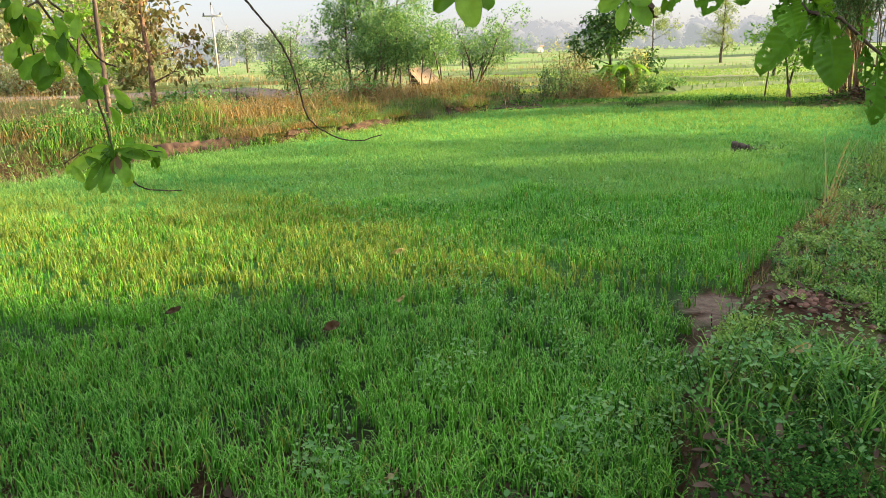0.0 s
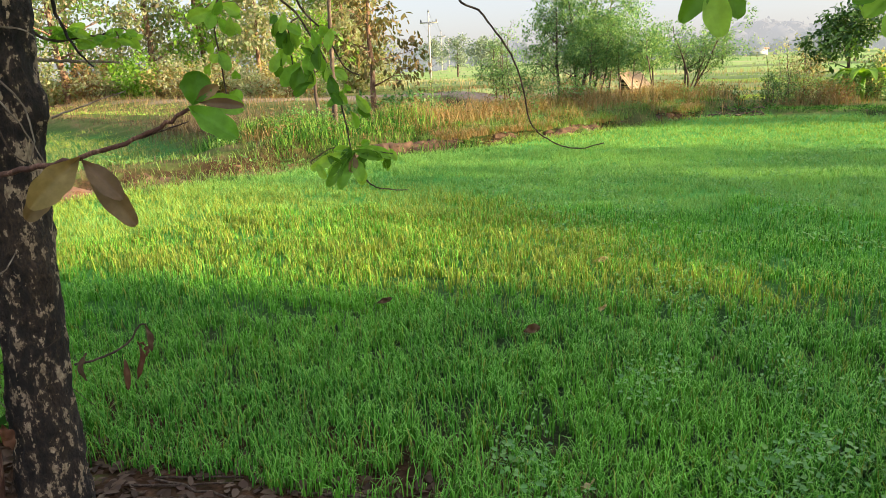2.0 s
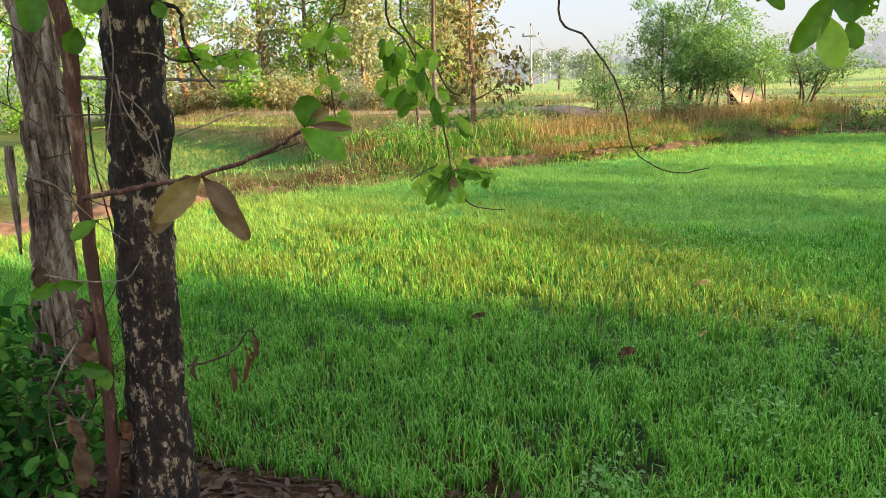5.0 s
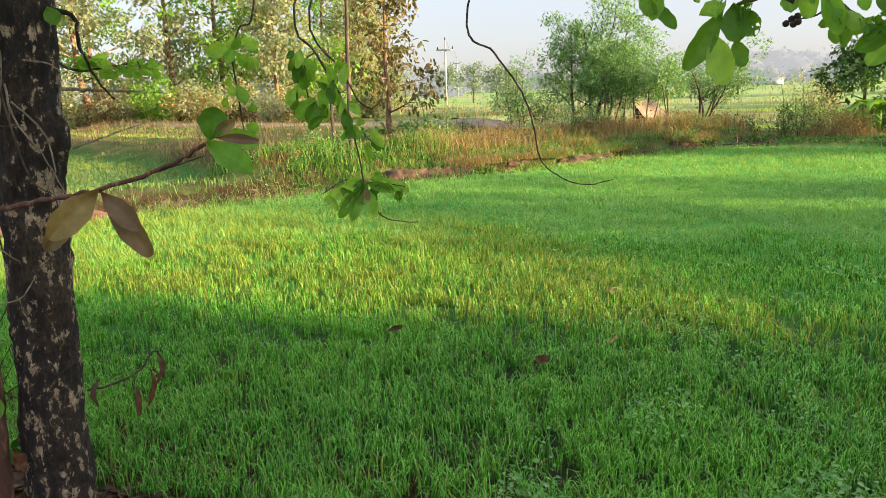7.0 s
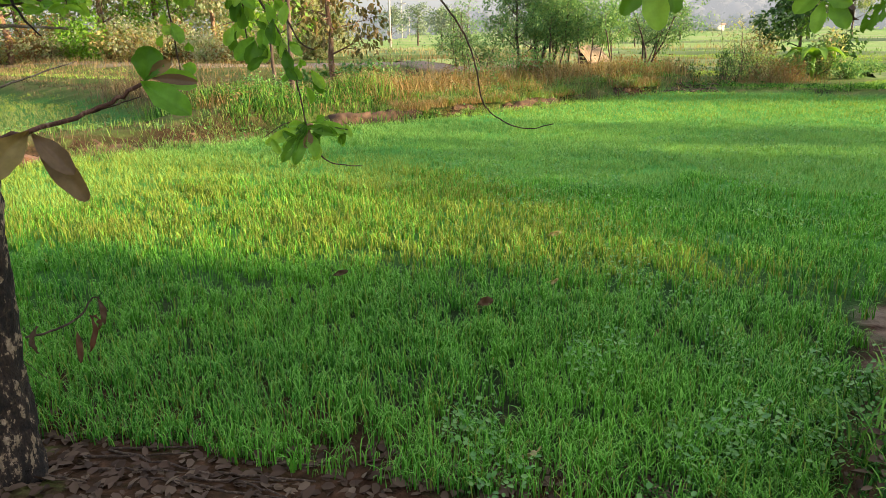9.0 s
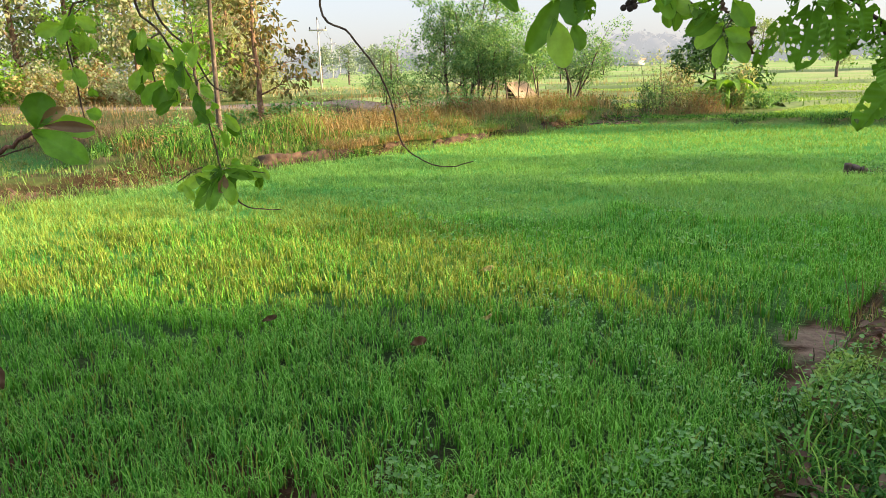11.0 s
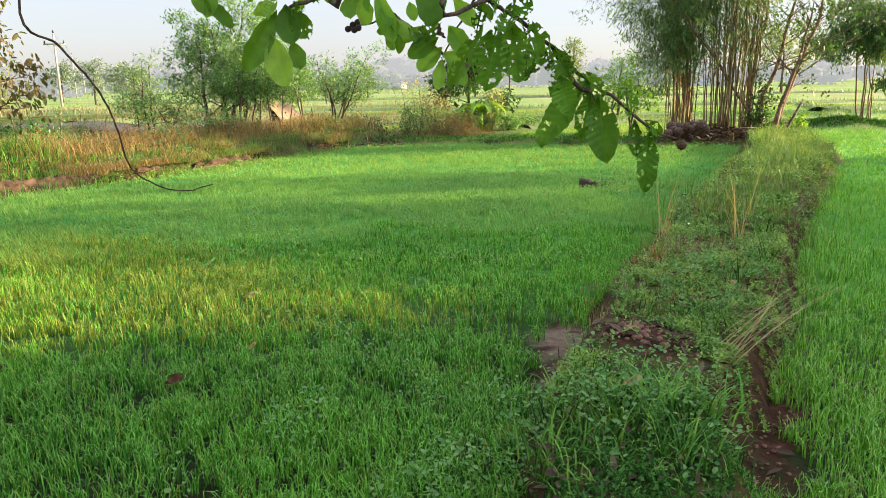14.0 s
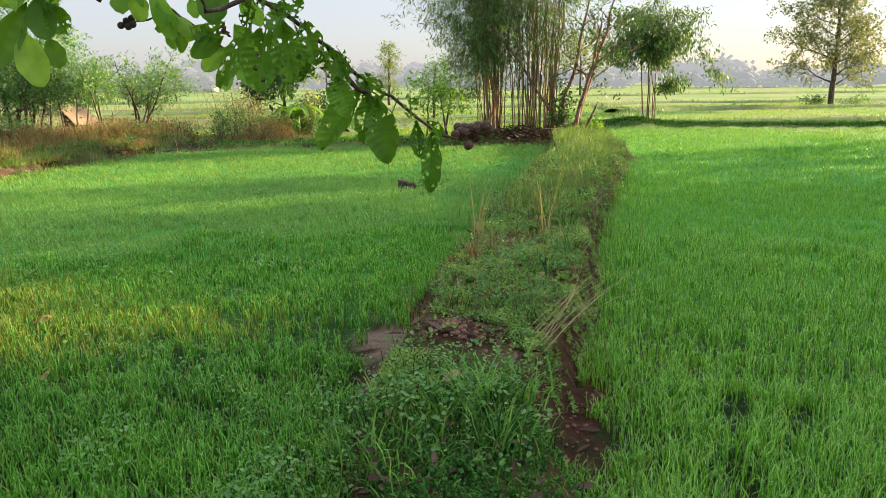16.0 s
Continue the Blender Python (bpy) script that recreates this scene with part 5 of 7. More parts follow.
far_field("far_rice_beyond", [(8.0, 41.0), (44.0, 34.5), (60.0, 46.0), (20.0, 49.0), (2.0, 51.0)], "bright green rice in a far paddy", 34000, 824, M_FARRICE, 0.1, 0.07)
far_field("far_rice_west", [(-30.0, 25.6), (-19.0, 22.0), (-15.2, 20.4), (-14.0, 22.0), (-18.0, 24.6), (-30.0, 28.4)], "short green rice beyond the western bank", 14000, 826, M_FARRICE, 0.1, 0.04)
far_field("far_rice_middle", [(0.5, 30.5), (5.0, 29.0), (8.0, 38.0), (2.0, 39.0)], "bright green rice in a far paddy", 12000, 825, M_FARRICE, 0.09, 0.04)

# ---------------------------------------------------------------- rice
def rice(name, poly, label, seed, thin=0.0, rings=None):
    rng = np.random.default_rng(seed)
    green, yellow, distant = [], [], []
    for r0, r1, dens, per, segs, w, hgt in rings:
        x, y = ring_points(rng, r0 * 0.9, r1 * 1.1, dens, 69 if r1 < 6 else 60)
        rr = np.hypot(x, y) + (lattice(x, y, 0.6, 20) - 0.5) * 0.16 * np.hypot(x, y) * (np.hypot(x, y) > 3)
        keep = inside(poly, x, y) & (rr >= r0) & (rr < r1)
        x, y = x[keep], y[keep]
        g = lattice(x, y, 0.5, 21) * 0.4 + lattice(x, y, 0.13, 22) * 0.6
        keep = rng.random(len(x)) < np.clip((g - 0.2 - thin * bare(x, y)) * 3.2, 0.0, 1) * 0.88 + 0.12 * (bare(x, y) < 0.3)
        x, y = x[keep], y[keep]
        n = len(x)
        x, y = np.repeat(x, per) + rng.normal(0, 0.012, n * per), np.repeat(y, per) + rng.normal(0, 0.012, n * per)
        n *= per
        vig = 0.7 + 0.35 * lattice(x, y, 1.3, 23) + 0.3 * lattice(x, y, 0.3, 26)
        h = hgt * rng.uniform(0.6, 1.2, n) * vig * (0.5 + 0.5 * sstep(0.05, 0.5, line_dist([(2.12, 2.75), (2.42, 3.05), (2.72, 3.38)], x, y)))
        az = rng.uniform(0, 2 * math.pi, n)
        bend = np.clip(rng.normal(0.75, 0.35, n), 0.05, 1.2)
        p = on_land(x, y)
        yl = rng.random(n) < (0.45 if poly is FIELD_B else 1.0) * 0.03 + (0.45 if poly is FIELD_B else 1.0) * (0.42 + 0.4 * lattice(x, y, 0.9, 24)) * yellowing(x, y)
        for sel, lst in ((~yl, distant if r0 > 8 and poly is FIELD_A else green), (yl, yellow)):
            if sel.any():
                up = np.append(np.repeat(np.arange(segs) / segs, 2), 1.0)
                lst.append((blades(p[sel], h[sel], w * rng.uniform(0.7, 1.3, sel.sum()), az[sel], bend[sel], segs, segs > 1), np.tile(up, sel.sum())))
    for ending, lst, mat, words in (("", green, M_DULL if poly is FIELD_C else (M_RICE_EAST if poly is FIELD_B else M_RICE), label),
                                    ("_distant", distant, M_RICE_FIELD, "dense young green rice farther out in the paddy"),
                                    ("_sunyellow", yellow, M_RICE_SUNYELLOW, "young rice blades coloured yellow, mostly where sun falls on the field")):
        if lst:
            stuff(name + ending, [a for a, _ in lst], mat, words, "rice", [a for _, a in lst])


def bare(x, y):
    """Thin, muddy patches near the bund."""
    return 0.1 * sstep(1.3, 0.3, np.hypot((x - 1.2) / 1.0, (y - 4.9) / 1.0)) + 1.3 * sstep(0.27, 0.1, line_dist([(1.62, 4.02), (1.8, 4.45), (1.98, 4.82)], x, y) + 0.34 * (lattice(x, y, 0.16, 77) - 0.5) + 0.2 * (lattice(x, y, 0.06, 76) - 0.5)) \
        + 0.75 * sstep(0.2, 0.08, line_dist([(2.12, 2.75), (2.42, 3.05), (2.72, 3.38)], x, y) + 0.36 * (lattice(x, y, 0.13, 75) - 0.5)) + 0.15 * sstep(0.2, 0.05, np.hypot(x - 1.1, y - 5.5))


# Share of yellow blades: follows the sunlit wedge and far strip, sunlight as colour
def yellowing(x, y):
    return sstep(2.2, 0.6, x + 0.85 * (y - 5.4)) * sstep(4.9, 5.6, y) * sstep(11.0, 8.5, y) + 0.4 * sstep(14.5, 16.5, y) + 0.06


NEAR = [(2.1, 5.0, 1100, 3, 4, 0.0062, 0.165), (5.0, 9.0, 640, 3, 3, 0.0078, 0.15), (9.0, 15.0, 760, 3, 1, 0.009, 0.11), (15.0, 26.0, 230, 3, 1, 0.013, 0.1)]
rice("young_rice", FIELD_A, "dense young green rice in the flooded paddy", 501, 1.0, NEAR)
rice("young_rice_east", FIELD_B, "bright young rice in the paddy beyond the bund", 502, 0.6,
     [(2.1, 5.0, 1100, 3, 4, 0.005, 0.2), (5.0, 9.0, 640, 3, 3, 0.0068, 0.18), (9.0, 15.0, 480, 3, 1, 0.009, 0.12), (15.0, 40.0, 150, 3, 1, 0.013, 0.11)])
rice("short_rice_west", FIELD_C, "sparse short rice in the small paddy behind the bank", 503, 0.0, [(10.0, 30.0, 110, 3, 1, 0.014, 0.12)])


# ---------------------------------------------------------------- grass and weeds on the banks
def open_soil(x, y, rng):
    """False on the red heap and the muddy strip, but for a few plants."""
    heapd = np.hypot((x - 2.0) / 0.31, (y - 3.66) / 0.52) + 0.5 * (lattice(x, y, 0.12, 78) - 0.5)
    strip = line_dist([(2.12, 2.75), (2.42, 3.05), (2.72, 3.38)], x, y) + 0.2 * (lattice(x, y, 0.15, 79) - 0.5)
    return ((heapd > 1.0) & (strip > 0.14)) | (rng.random(len(x)) < 0.1)


def grass_along(name, line, half, density, h, w, mat, label, seed, segs=2, bend=0.3, keep_noise=0.0, least=-9.0):
    rng = np.random.default_rng(seed)
    xs, ys = [], []
    for (x0, y0), (x1, y1) in zip(line, line[1:]):
        ln = math.hypot(x1 - x0, y1 - y0)
        n = int(ln * 2 * half * density)
        s, o = rng.random(n), rng.normal(0, half * 0.55, n)
        xs.append(x0 + (x1 - x0) * s - (y1 - y0) / ln * o)
        ys.append(y0 + (y1 - y0) * s + (x1 - x0) / ln * o)
    x, y = np.concatenate(xs), np.concatenate(ys)
    if keep_noise:
        k = lattice(x, y, 0.9, seed + 1) > keep_noise
        x, y = x[k], y[k]
    k = open_soil(x, y, rng)
    x, y = x[k], y[k]
    n = len(x)
    root = on_land(x, y)
    root[:, 2] = np.maximum(root[:, 2], least * (0.7 + 0.6 * lattice(x, y, 0.3, seed + 4)))
    return stuff(name, [blades(root, h * rng.uniform(0.4, 1.2, n) * (0.6 + 0.8 * lattice(x, y, 1.1, seed + 2)), w * rng.uniform(0.7, 1.3, n), rng.uniform(0, 6.283, n), np.abs(rng.normal(bend, 0.25, n)), segs)], mat, label, "grass")


def weeds_along(name, line, half, density, size, mat, label, seed, lift=0.12, keep_noise=0.0):
    rng = np.random.default_rng(seed)
    xs, ys = [], []
    for (x0, y0), (x1, y1) in zip(line, line[1:]):
        ln = math.hypot(x1 - x0, y1 - y0)
        n = int(ln * 2 * half * density)
        s, o = rng.random(n), rng.uniform(-half, half, n)
        xs.append(x0 + (x1 - x0) * s - (y1 - y0) / ln * o)
        ys.append(y0 + (y1 - y0) * s + (x1 - x0) / ln * o)
    x, y = np.concatenate(xs), np.concatenate(ys)
    if keep_noise:
        k = lattice(x, y, 0.5, seed + 1) > keep_noise
        x, y = x[k], y[k]
    k = open_soil(x, y, rng)
    x, y = x[k], y[k]
    n = len(x)
    p = on_land(x, y, 0.0)
    p[:, 2] += rng.random(n) ** 0.7 * lift * (0.25 + 1.9 * lattice(x, y, 0.24, seed + 3) ** 2)
    az = rng.uniform(0, 6.283, n)
    d = np.stack([np.cos(az), np.sin(az), rng.normal(0.1, 0.35, n)], 1)
    L = size * rng.uniform(0.6, 1.4, n)
    return stuff(name, [leaflets(p, d, rng.normal(0, 0.4, (n, 3)) + UP, L, L * 0.7, True)], mat, label, "weeds")


B1, B2 = BUND[:7], BUND[6:]
def sprigs_along(name, line, half, density, high, leaf, mat, label, seed, patch=0.3, keep=0.35, foot=0.1):
    """Low creeping plants: each a short stem with small leaves set round it, in thick and thin patches."""
    rng = np.random.default_rng(seed)
    xs, ys = [], []
    for (x0, y0), (x1, y1) in zip(line, line[1:]):
        ln = math.hypot(x1 - x0, y1 - y0)
        n = int(ln * 2 * half * density)
        t, o = rng.random(n), rng.uniform(-half, half, n)
        xs.append(x0 + (x1 - x0) * t - (y1 - y0) / ln * o)
        ys.append(y0 + (y1 - y0) * t + (x1 - x0) / ln * o)
    x, y = np.concatenate(xs), np.concatenate(ys)
    lush = 0.6 * lattice(x, y, patch, seed + 1) + 0.4 * lattice(x, y, patch * 0.35, seed + 2)
    k = (lush > keep) & open_soil(x, y, rng) & (bund_depth(x, y) > np.where(line_dist(WEST_FOOT, x, y) < line_dist(EAST_FOOT, x, y), np.where(y < 3.65, min(foot, -0.22), foot), min(foot, -0.04)) + 0.1 * (lattice(x, y, 0.2, seed + 5) - 0.5))
    x, y, lush = x[k], y[k], lush[k]
    n = len(x)
    h = high * (0.25 + 1.5 * np.clip(lush - keep, 0, 1)) * rng.uniform(0.6, 1.3, n)
    b = on_land(x, y, 0.0)
    tip = np.stack([rng.normal(0, 0.25, n), rng.normal(0, 0.25, n), np.ones(n)], 1) * h[:, None]
    m = 8
    f = np.tile(np.linspace(0.3, 1.0, m), n)
    p = np.repeat(b, m, 0) + np.repeat(tip, m, 0) * f[:, None]
    az = np.tile(np.arange(m) * 2.4, n) + np.repeat(rng.uniform(0, 6.283, n), m)
    d = np.stack([np.cos(az), np.sin(az), 0.15 + 0.7 * f + rng.normal(0, 0.2, n * m)], 1)
    L = leaf * rng.uniform(0.6, 1.3, n * m) * (1.15 - 0.4 * f)
    return stuff(name, [leaflets(p, d, rng.normal(0, 0.3, (n * m, 3)) + UP, L, L * 0.6)], mat, label, "weeds")


sprigs_along("bund_weeds", B1[1:], 0.75, 1250, 0.1, 0.026, M_BUNDWEED, "low green creeping weeds covering the bund", 601, 0.3, 0.38, 0.16)
sprigs_along("bund_brown_weeds", B1[1:], 0.75, 230, 0.1, 0.026, M_BROWNLEAF, "withered brown weeds among the green on the bund", 640, 0.4, 0.45, 0.0)
sprigs_along("bund_tall_weeds", B1[3:], 0.5, 160, 0.24, 0.036, M_WEED, "taller leafy weeds on the bund", 632, 0.5, 0.5)
sprigs_along("bund_foot_weeds", [(0.1, 2.4), (0.7, 2.4), (1.35, 2.55), (2.0, 2.3)], 0.6, 1100, 0.075, 0.02, M_FOOTWEED, "dark round-leaved weeds at the bund's foot", 622, 0.35, 0.2, -3.0)
grass_along("bund_foot_grass", [(0.6, 2.4), (1.4, 2.6), (1.7, 2.75)], 0.5, 1100, 0.2, 0.0075, M_BUNDGRASS, "arching green grass at the bund's foot", 623, 4, 1.3, 0.3)
sprigs_along("bund_weeds_far", B2, 0.95, 230, 0.15, 0.055, M_BUNDWEED, "low green creeping weeds covering the bund", 602, 0.7, 0.3)
sprigs_along("bund_brown_weeds_far", B2, 0.95, 60, 0.18, 0.045, M_BROWNLEAF, "withered brown weeds among the green on the bund", 641, 0.7, 0.4)
grass_along("bund_dry_grass", [(3.1, 5.7), (3.9, 6.4), (4.6, 6.5)], 0.35, 600, 0.17, 0.006, M_DRYDARK, "matted dry grass on the bund's top", 634, 3, 0.9, 0.45)
grass_along("bund_grass", B1, 0.5, 420, 0.22, 0.005, M_BUNDGRASS, "green grass tufts on the bund", 603, 3, 0.8, 0.35)
grass_along("bund_grass_far", B2, 0.85, 240, 0.3, 0.01, M_TALL, "green grass tufts on the bund", 604, 2, 0.35)
grass_along("bund_straw", BUND[1:9], 0.55, 45, 0.26, 0.0035, M_STRAW, "dry straw stems among the bund's weeds", 605, 3, 0.6, 0.55)
weeds_along("paddy_weeds", [(-0.6, 2.6), (0.6, 3.2), (1.3, 3.2), (2.0, 2.6)], 0.75, 900, 0.026, M_WEED, "small round-leaved weeds among the rice", 606, 0.2, 0.45)
weeds_along("paddy_weeds_far", [(-1.5, 8.0), (2.5, 10.0), (6.0, 12.5)], 3.0, 330, 0.03, M_WEED, "small round-leaved weeds among the rice", 651, 0.14, 0.5)
weeds_along("paddy_weeds_patch", [(0.2, 4.7), (0.6, 5.0)], 0.35, 900, 0.026, M_WEED, "small round-leaved weeds among the rice", 607, 0.2, 0.4)
weeds_along("back_bund_weeds", BACK_BUND, 0.6, 420, 0.05, M_FOOTWEED, "dark green weeds on the far bund", 650, 0.1, 0.45)
grass_along("back_bund_grass", BACK_BUND, 0.7, 380, 0.13, 0.018, M_BUNDGRASS, "dark green grass on the far bund", 608, 1, 0.8)
# Dark leaf colour stands in for shade on the bund's near side
grass_along("east_bund_grass", RIGHT_BACK, 0.9, 620, 0.14, 0.022, M_FOOTWEED, "dark green grass on the far bund", 609, 1)
grass_along("west_bank_grass", [(x - 0.5, y + 0.3) for x, y in LEFT_BANK], 0.9, 200, 0.42, 0.013, M_REDGRASS, "tall half-dry grass on the red earth bank", 610, 3, 0.6, 0.35)
grass_along("west_bank_red_grass", [(-6.4, 15.4), (-4.5, 18.0), (-2.2, 21.2), (-0.5, 23.6), (1.5, 25.0)], 1.3, 430, 0.55, 0.011, M_REDGRASS, "dense reddish dry grass along the bank", 624, 3, 0.7, 0.2)
grass_along("west_bank_short_grass", LEFT_BANK, 1.2, 150, 0.17, 0.012, M_TALL, "short green grass on the red earth bank", 618, 2, 0.8, 0.25)
grass_along("west_bank_edge_grass", [(x + 0.55, y - 0.42) for x, y in LEFT_BANK], 0.3, 110, 0.2, 0.012, M_TALL, "green grass hanging over the bank's red face", 625, 2, 1.1, 0.28)
grass_along("west_bank_edge_straw", [(x + 0.5, y - 0.4) for x, y in LEFT_BANK], 0.3, 170, 0.24, 0.011, M_REDGRASS, "dry grass hanging over the bank's red face", 626, 2, 1.1, 0.4)
# Weeds coloured dark as well, for that bund's shaded side
weeds_along("east_bund_weeds", RIGHT_BACK, 0.8, 330, 0.05, M_FOOTWEED, "low weeds darkened for the far bund's shaded side", 635, 0.1)
grass_along("west_corner_grass", [(-8.2, 9.6), (-7.4, 10.9), (-6.7, 11.7), (-6.4, 13.2)], 0.7, 150, 0.2, 0.012, M_TALL, "short green grass where the banks meet", 636, 2, 0.9, 0.25)
grass_along("west_corner_straw", [(-8.2, 9.6), (-7.4, 10.9), (-6.7, 11.7), (-6.4, 13.2)], 0.7, 260, 0.16, 0.011, M_DRYDARK, "short dry grass where the banks meet", 637, 2, 0.9, 0.25)
weeds_along("west_corner_weeds", [(-7.4, 10.9), (-6.7, 11.7), (-6.4, 13.2)], 0.6, 100, 0.045, M_WEED, "leafy weeds where the banks meet", 638, 0.16, 0.4)
grass_along("ledge_grass", [(-5.6, 13.3), (-6.45, 11.95), (-7.95, 10.2), (-8.8, 8.2)], 0.22, 130, 0.16, 0.011, M_TALL, "green grass hanging over the red ledge", 642, 2, 1.2, 0.35)
grass_along("ledge_straw", [(-5.6, 13.3), (-6.45, 11.95), (-7.95, 10.2), (-8.8, 8.2)], 0.22, 300, 0.18, 0.01, M_REDGRASS, "dry grass hanging over the red ledge", 643, 2, 1.2, 0.3)
grass_along("bank_face_straw", [(1.45, 22.8), (-0.35, 20.25), (-2.7, 16.95), (-4.7, 14.55)], 0.16, 900, 0.28, 0.011, M_REDGRASS, "dry grass hanging down the bank's face", 647, 3, 1.3, 0.42, 0.2)
grass_along("bank_face_green", [(1.45, 22.8), (-0.35, 20.25), (-2.7, 16.95), (-4.7, 14.55)], 0.18, 800, 0.26, 0.011, M_TALL, "green grass hanging down the bank's face", 648, 3, 1.2, 0.55, 0.2)
weeds_along("bank_face_weeds", [(1.45, 22.8), (-0.35, 20.25), (-2.7, 16.95), (-4.7, 14.55)], 0.25, 420, 0.05, M_BROWNLEAF, "browning weeds on the bank's face", 649, 0.2, 0.5)
grass_along("bank_foot_grass", [(1.5, 22.6), (-0.3, 20.1), (-2.6, 16.7), (-4.6, 14.3)], 0.3, 150, 0.2, 0.012, M_TALL, "green grass at the bank's foot", 644, 2, 0.8, 0.5)
grass_along("bank_lip_grass", [(1.3, 23.0), (-0.5, 20.5), (-2.85, 17.15), (-4.9, 14.8)], 0.22, 420, 0.3, 0.011, M_REDGRASS, "dry grass hanging over the bank's lip", 645, 3, 1.2, 0.3, 0.2)
grass_along("bank_lip_green", [(1.3, 23.0), (-0.5, 20.5), (-2.85, 17.15), (-4.9, 14.8)], 0.22, 300, 0.26, 0.011, M_TALL, "green grass hanging over the bank's lip", 646, 3, 1.2, 0.45, 0.2)
grass_along("west_face_grass", [(-7.0, 12.3), (-5.1, 14.4), (-4.0, 15.7)], 0.5, 560, 0.3, 0.013, M_BUNDGRASS, "green grass covering the bank's face", 631, 2, 0.9, 0.22)
weeds_along("west_bank_weeds", [(x + 0.6, y - 0.5) for x, y in LEFT_BANK], 0.7, 110, 0.05, M_WEED, "leafy weeds on the red earth bank", 627, 0.2, 0.6)
weeds_along("west_bank_brown_weeds", [(x - 0.2, y + 0.2) for x, y in LEFT_BANK], 1.0, 220, 0.06, M_BROWNLEAF, "browning leafy weeds on the bank", 628, 0.5, 0.45)
weeds_along("west_low_weeds", [(x - 0.6, y + 0.5) for x, y in LOW_BUND[:3]], 0.7, 170, 0.04, M_WEED, "leafy weeds on the low bund", 629, 0.2, 0.4)
grass_along("west_bank_dry_grass", [(-9.0, 18.0), (-6.5, 19.0), (-4.6, 20.0), (-2.6, 23.0), (-1.0, 25.0), (2.5, 26.0)], 2.2, 130, 0.45, 0.014, M_REDGRASS, "tall reddish dry grass behind the bank", 611, 2, 0.25, 0.4)
grass_along("west_bank_mixed_grass", [(-9.0, 18.0), (-6.5, 19.0), (-4.6, 20.0), (-2.6, 23.0), (-1.0, 25.0), (2.5, 26.0)], 2.2, 60, 0.32, 0.018, M_TALL, "green grass among the dry tufts", 619, 2, 0.3, 0.35)
grass_along("west_bank_green_grass", [(-9.3, 13.6), (-7.8, 13.6), (-6.6, 14.6), (-5.4, 16.2)], 0.9, 700, 0.45, 0.013, M_BUNDGRASS, "tall lush green grass on the bank", 612, 2, 0.3)
grass_along("low_bund_dry_grass", LOW_BUND, 1.0, 90, 0.13, 0.012, M_DRYDARK, "short dry grass on the low bund", 630, 2, 0.9, 0.35)
grass_along("low_bund_grass", [(x - 0.6, y + 0.5) for x, y in LOW_BUND], 0.8, 170, 0.15, 0.014, M_TALL, "short green grass on the low bund", 613, 2, 0.35)
grass_along("far_bank_dry_grass", FAR_BANK[2:], 1.0, 320, 0.5, 0.013, M_DRYDARK, "tall dry brown grass on the bank", 614, 3, 0.7, 0.2)
grass_along("far_bank_short_grass", FAR_BANK[:3], 1.1, 90, 0.12, 0.014, M_DRYDARK, "short dry grass on the low bank", 652, 2, 0.8, 0.3)
grass_along("meadow_grass", [(-26.0, 27.0), (-14.0, 22.0), (-9.0, 21.5)], 2.5, 40, 0.3, 0.02, M_DRYGRASS, "short dry grass beside the dirt road", 615, 1, 0.3)
grass_along("field_edge_grass", [(2.8, 25.2), (5.0, 25.8), (6.8, 26.8)], 0.9, 130, 0.4, 0.014, M_DRYGRASS, "half-dry grass at the bushes' feet", 616, 1, 0.3)
weeds_along("near_bank_undergrowth", [(-4.6, 1.6), (-3.7, 1.9), (-3.0, 1.55)], 0.5, 240, 0.07, M_FOOTWEED, "leafy green undergrowth at the trees' feet", 617, 0.5)


def litter():
    rng = np.random.default_rng(620)
    x, y = rng.uniform(-4.0, 1.2, 5200), np.concatenate([rng.uniform(1.3, 2.7, 3600), rng.uniform(-1.5, 1.4, 1600)])
    n = len(x)
    p = on_land(x, y, -0.01)
    az = rng.uniform(0, 6.283, n)
    d = np.stack([np.cos(az), np.sin(az), rng.normal(0, 0.2, n)], 1)
    L = rng.uniform(0.04, 0.085, n)
    stuff("leaf_litter", [leaflets(p, d, rng.normal(0, 0.35, (n, 3)) + UP, L, L * 0.5, True)], M_LITTER, "brown fallen leaves on the near bank", "leaf litter")


litter()


def bund_litter():
    rng = np.random.default_rng(621)
    k = 1500
    s = rng.random(k)
    x = np.interp(s, np.linspace(0, 1, len(BUND)), [b[0] for b in BUND]) + rng.normal(0, 0.35, k)
    y = np.interp(s, np.linspace(0, 1, len(BUND)), [b[1] for b in BUND]) + rng.normal(0, 0.3, k)
    p = on_land(x, y, -0.02)
    az = rng.uniform(0, 6.283, k)
    d = np.stack([np.cos(az), np.sin(az), rng.normal(0.1, 0.3, k)], 1)
    L = rng.uniform(0.03, 0.12, k)
    stuff("bund_litter", [leaflets(p, d, rng.normal(0, 0.35, (k, 3)) + UP, L, L * 0.3, True)], M_LITTER, "dry brown leaf scraps on the bund", "leaf litter")


bund_litter()

# ---------------------------------------------------------------- the broad-leaved tree at the near bank
EYE_SIDE = np.array([0.1, -0.1, 1.9])


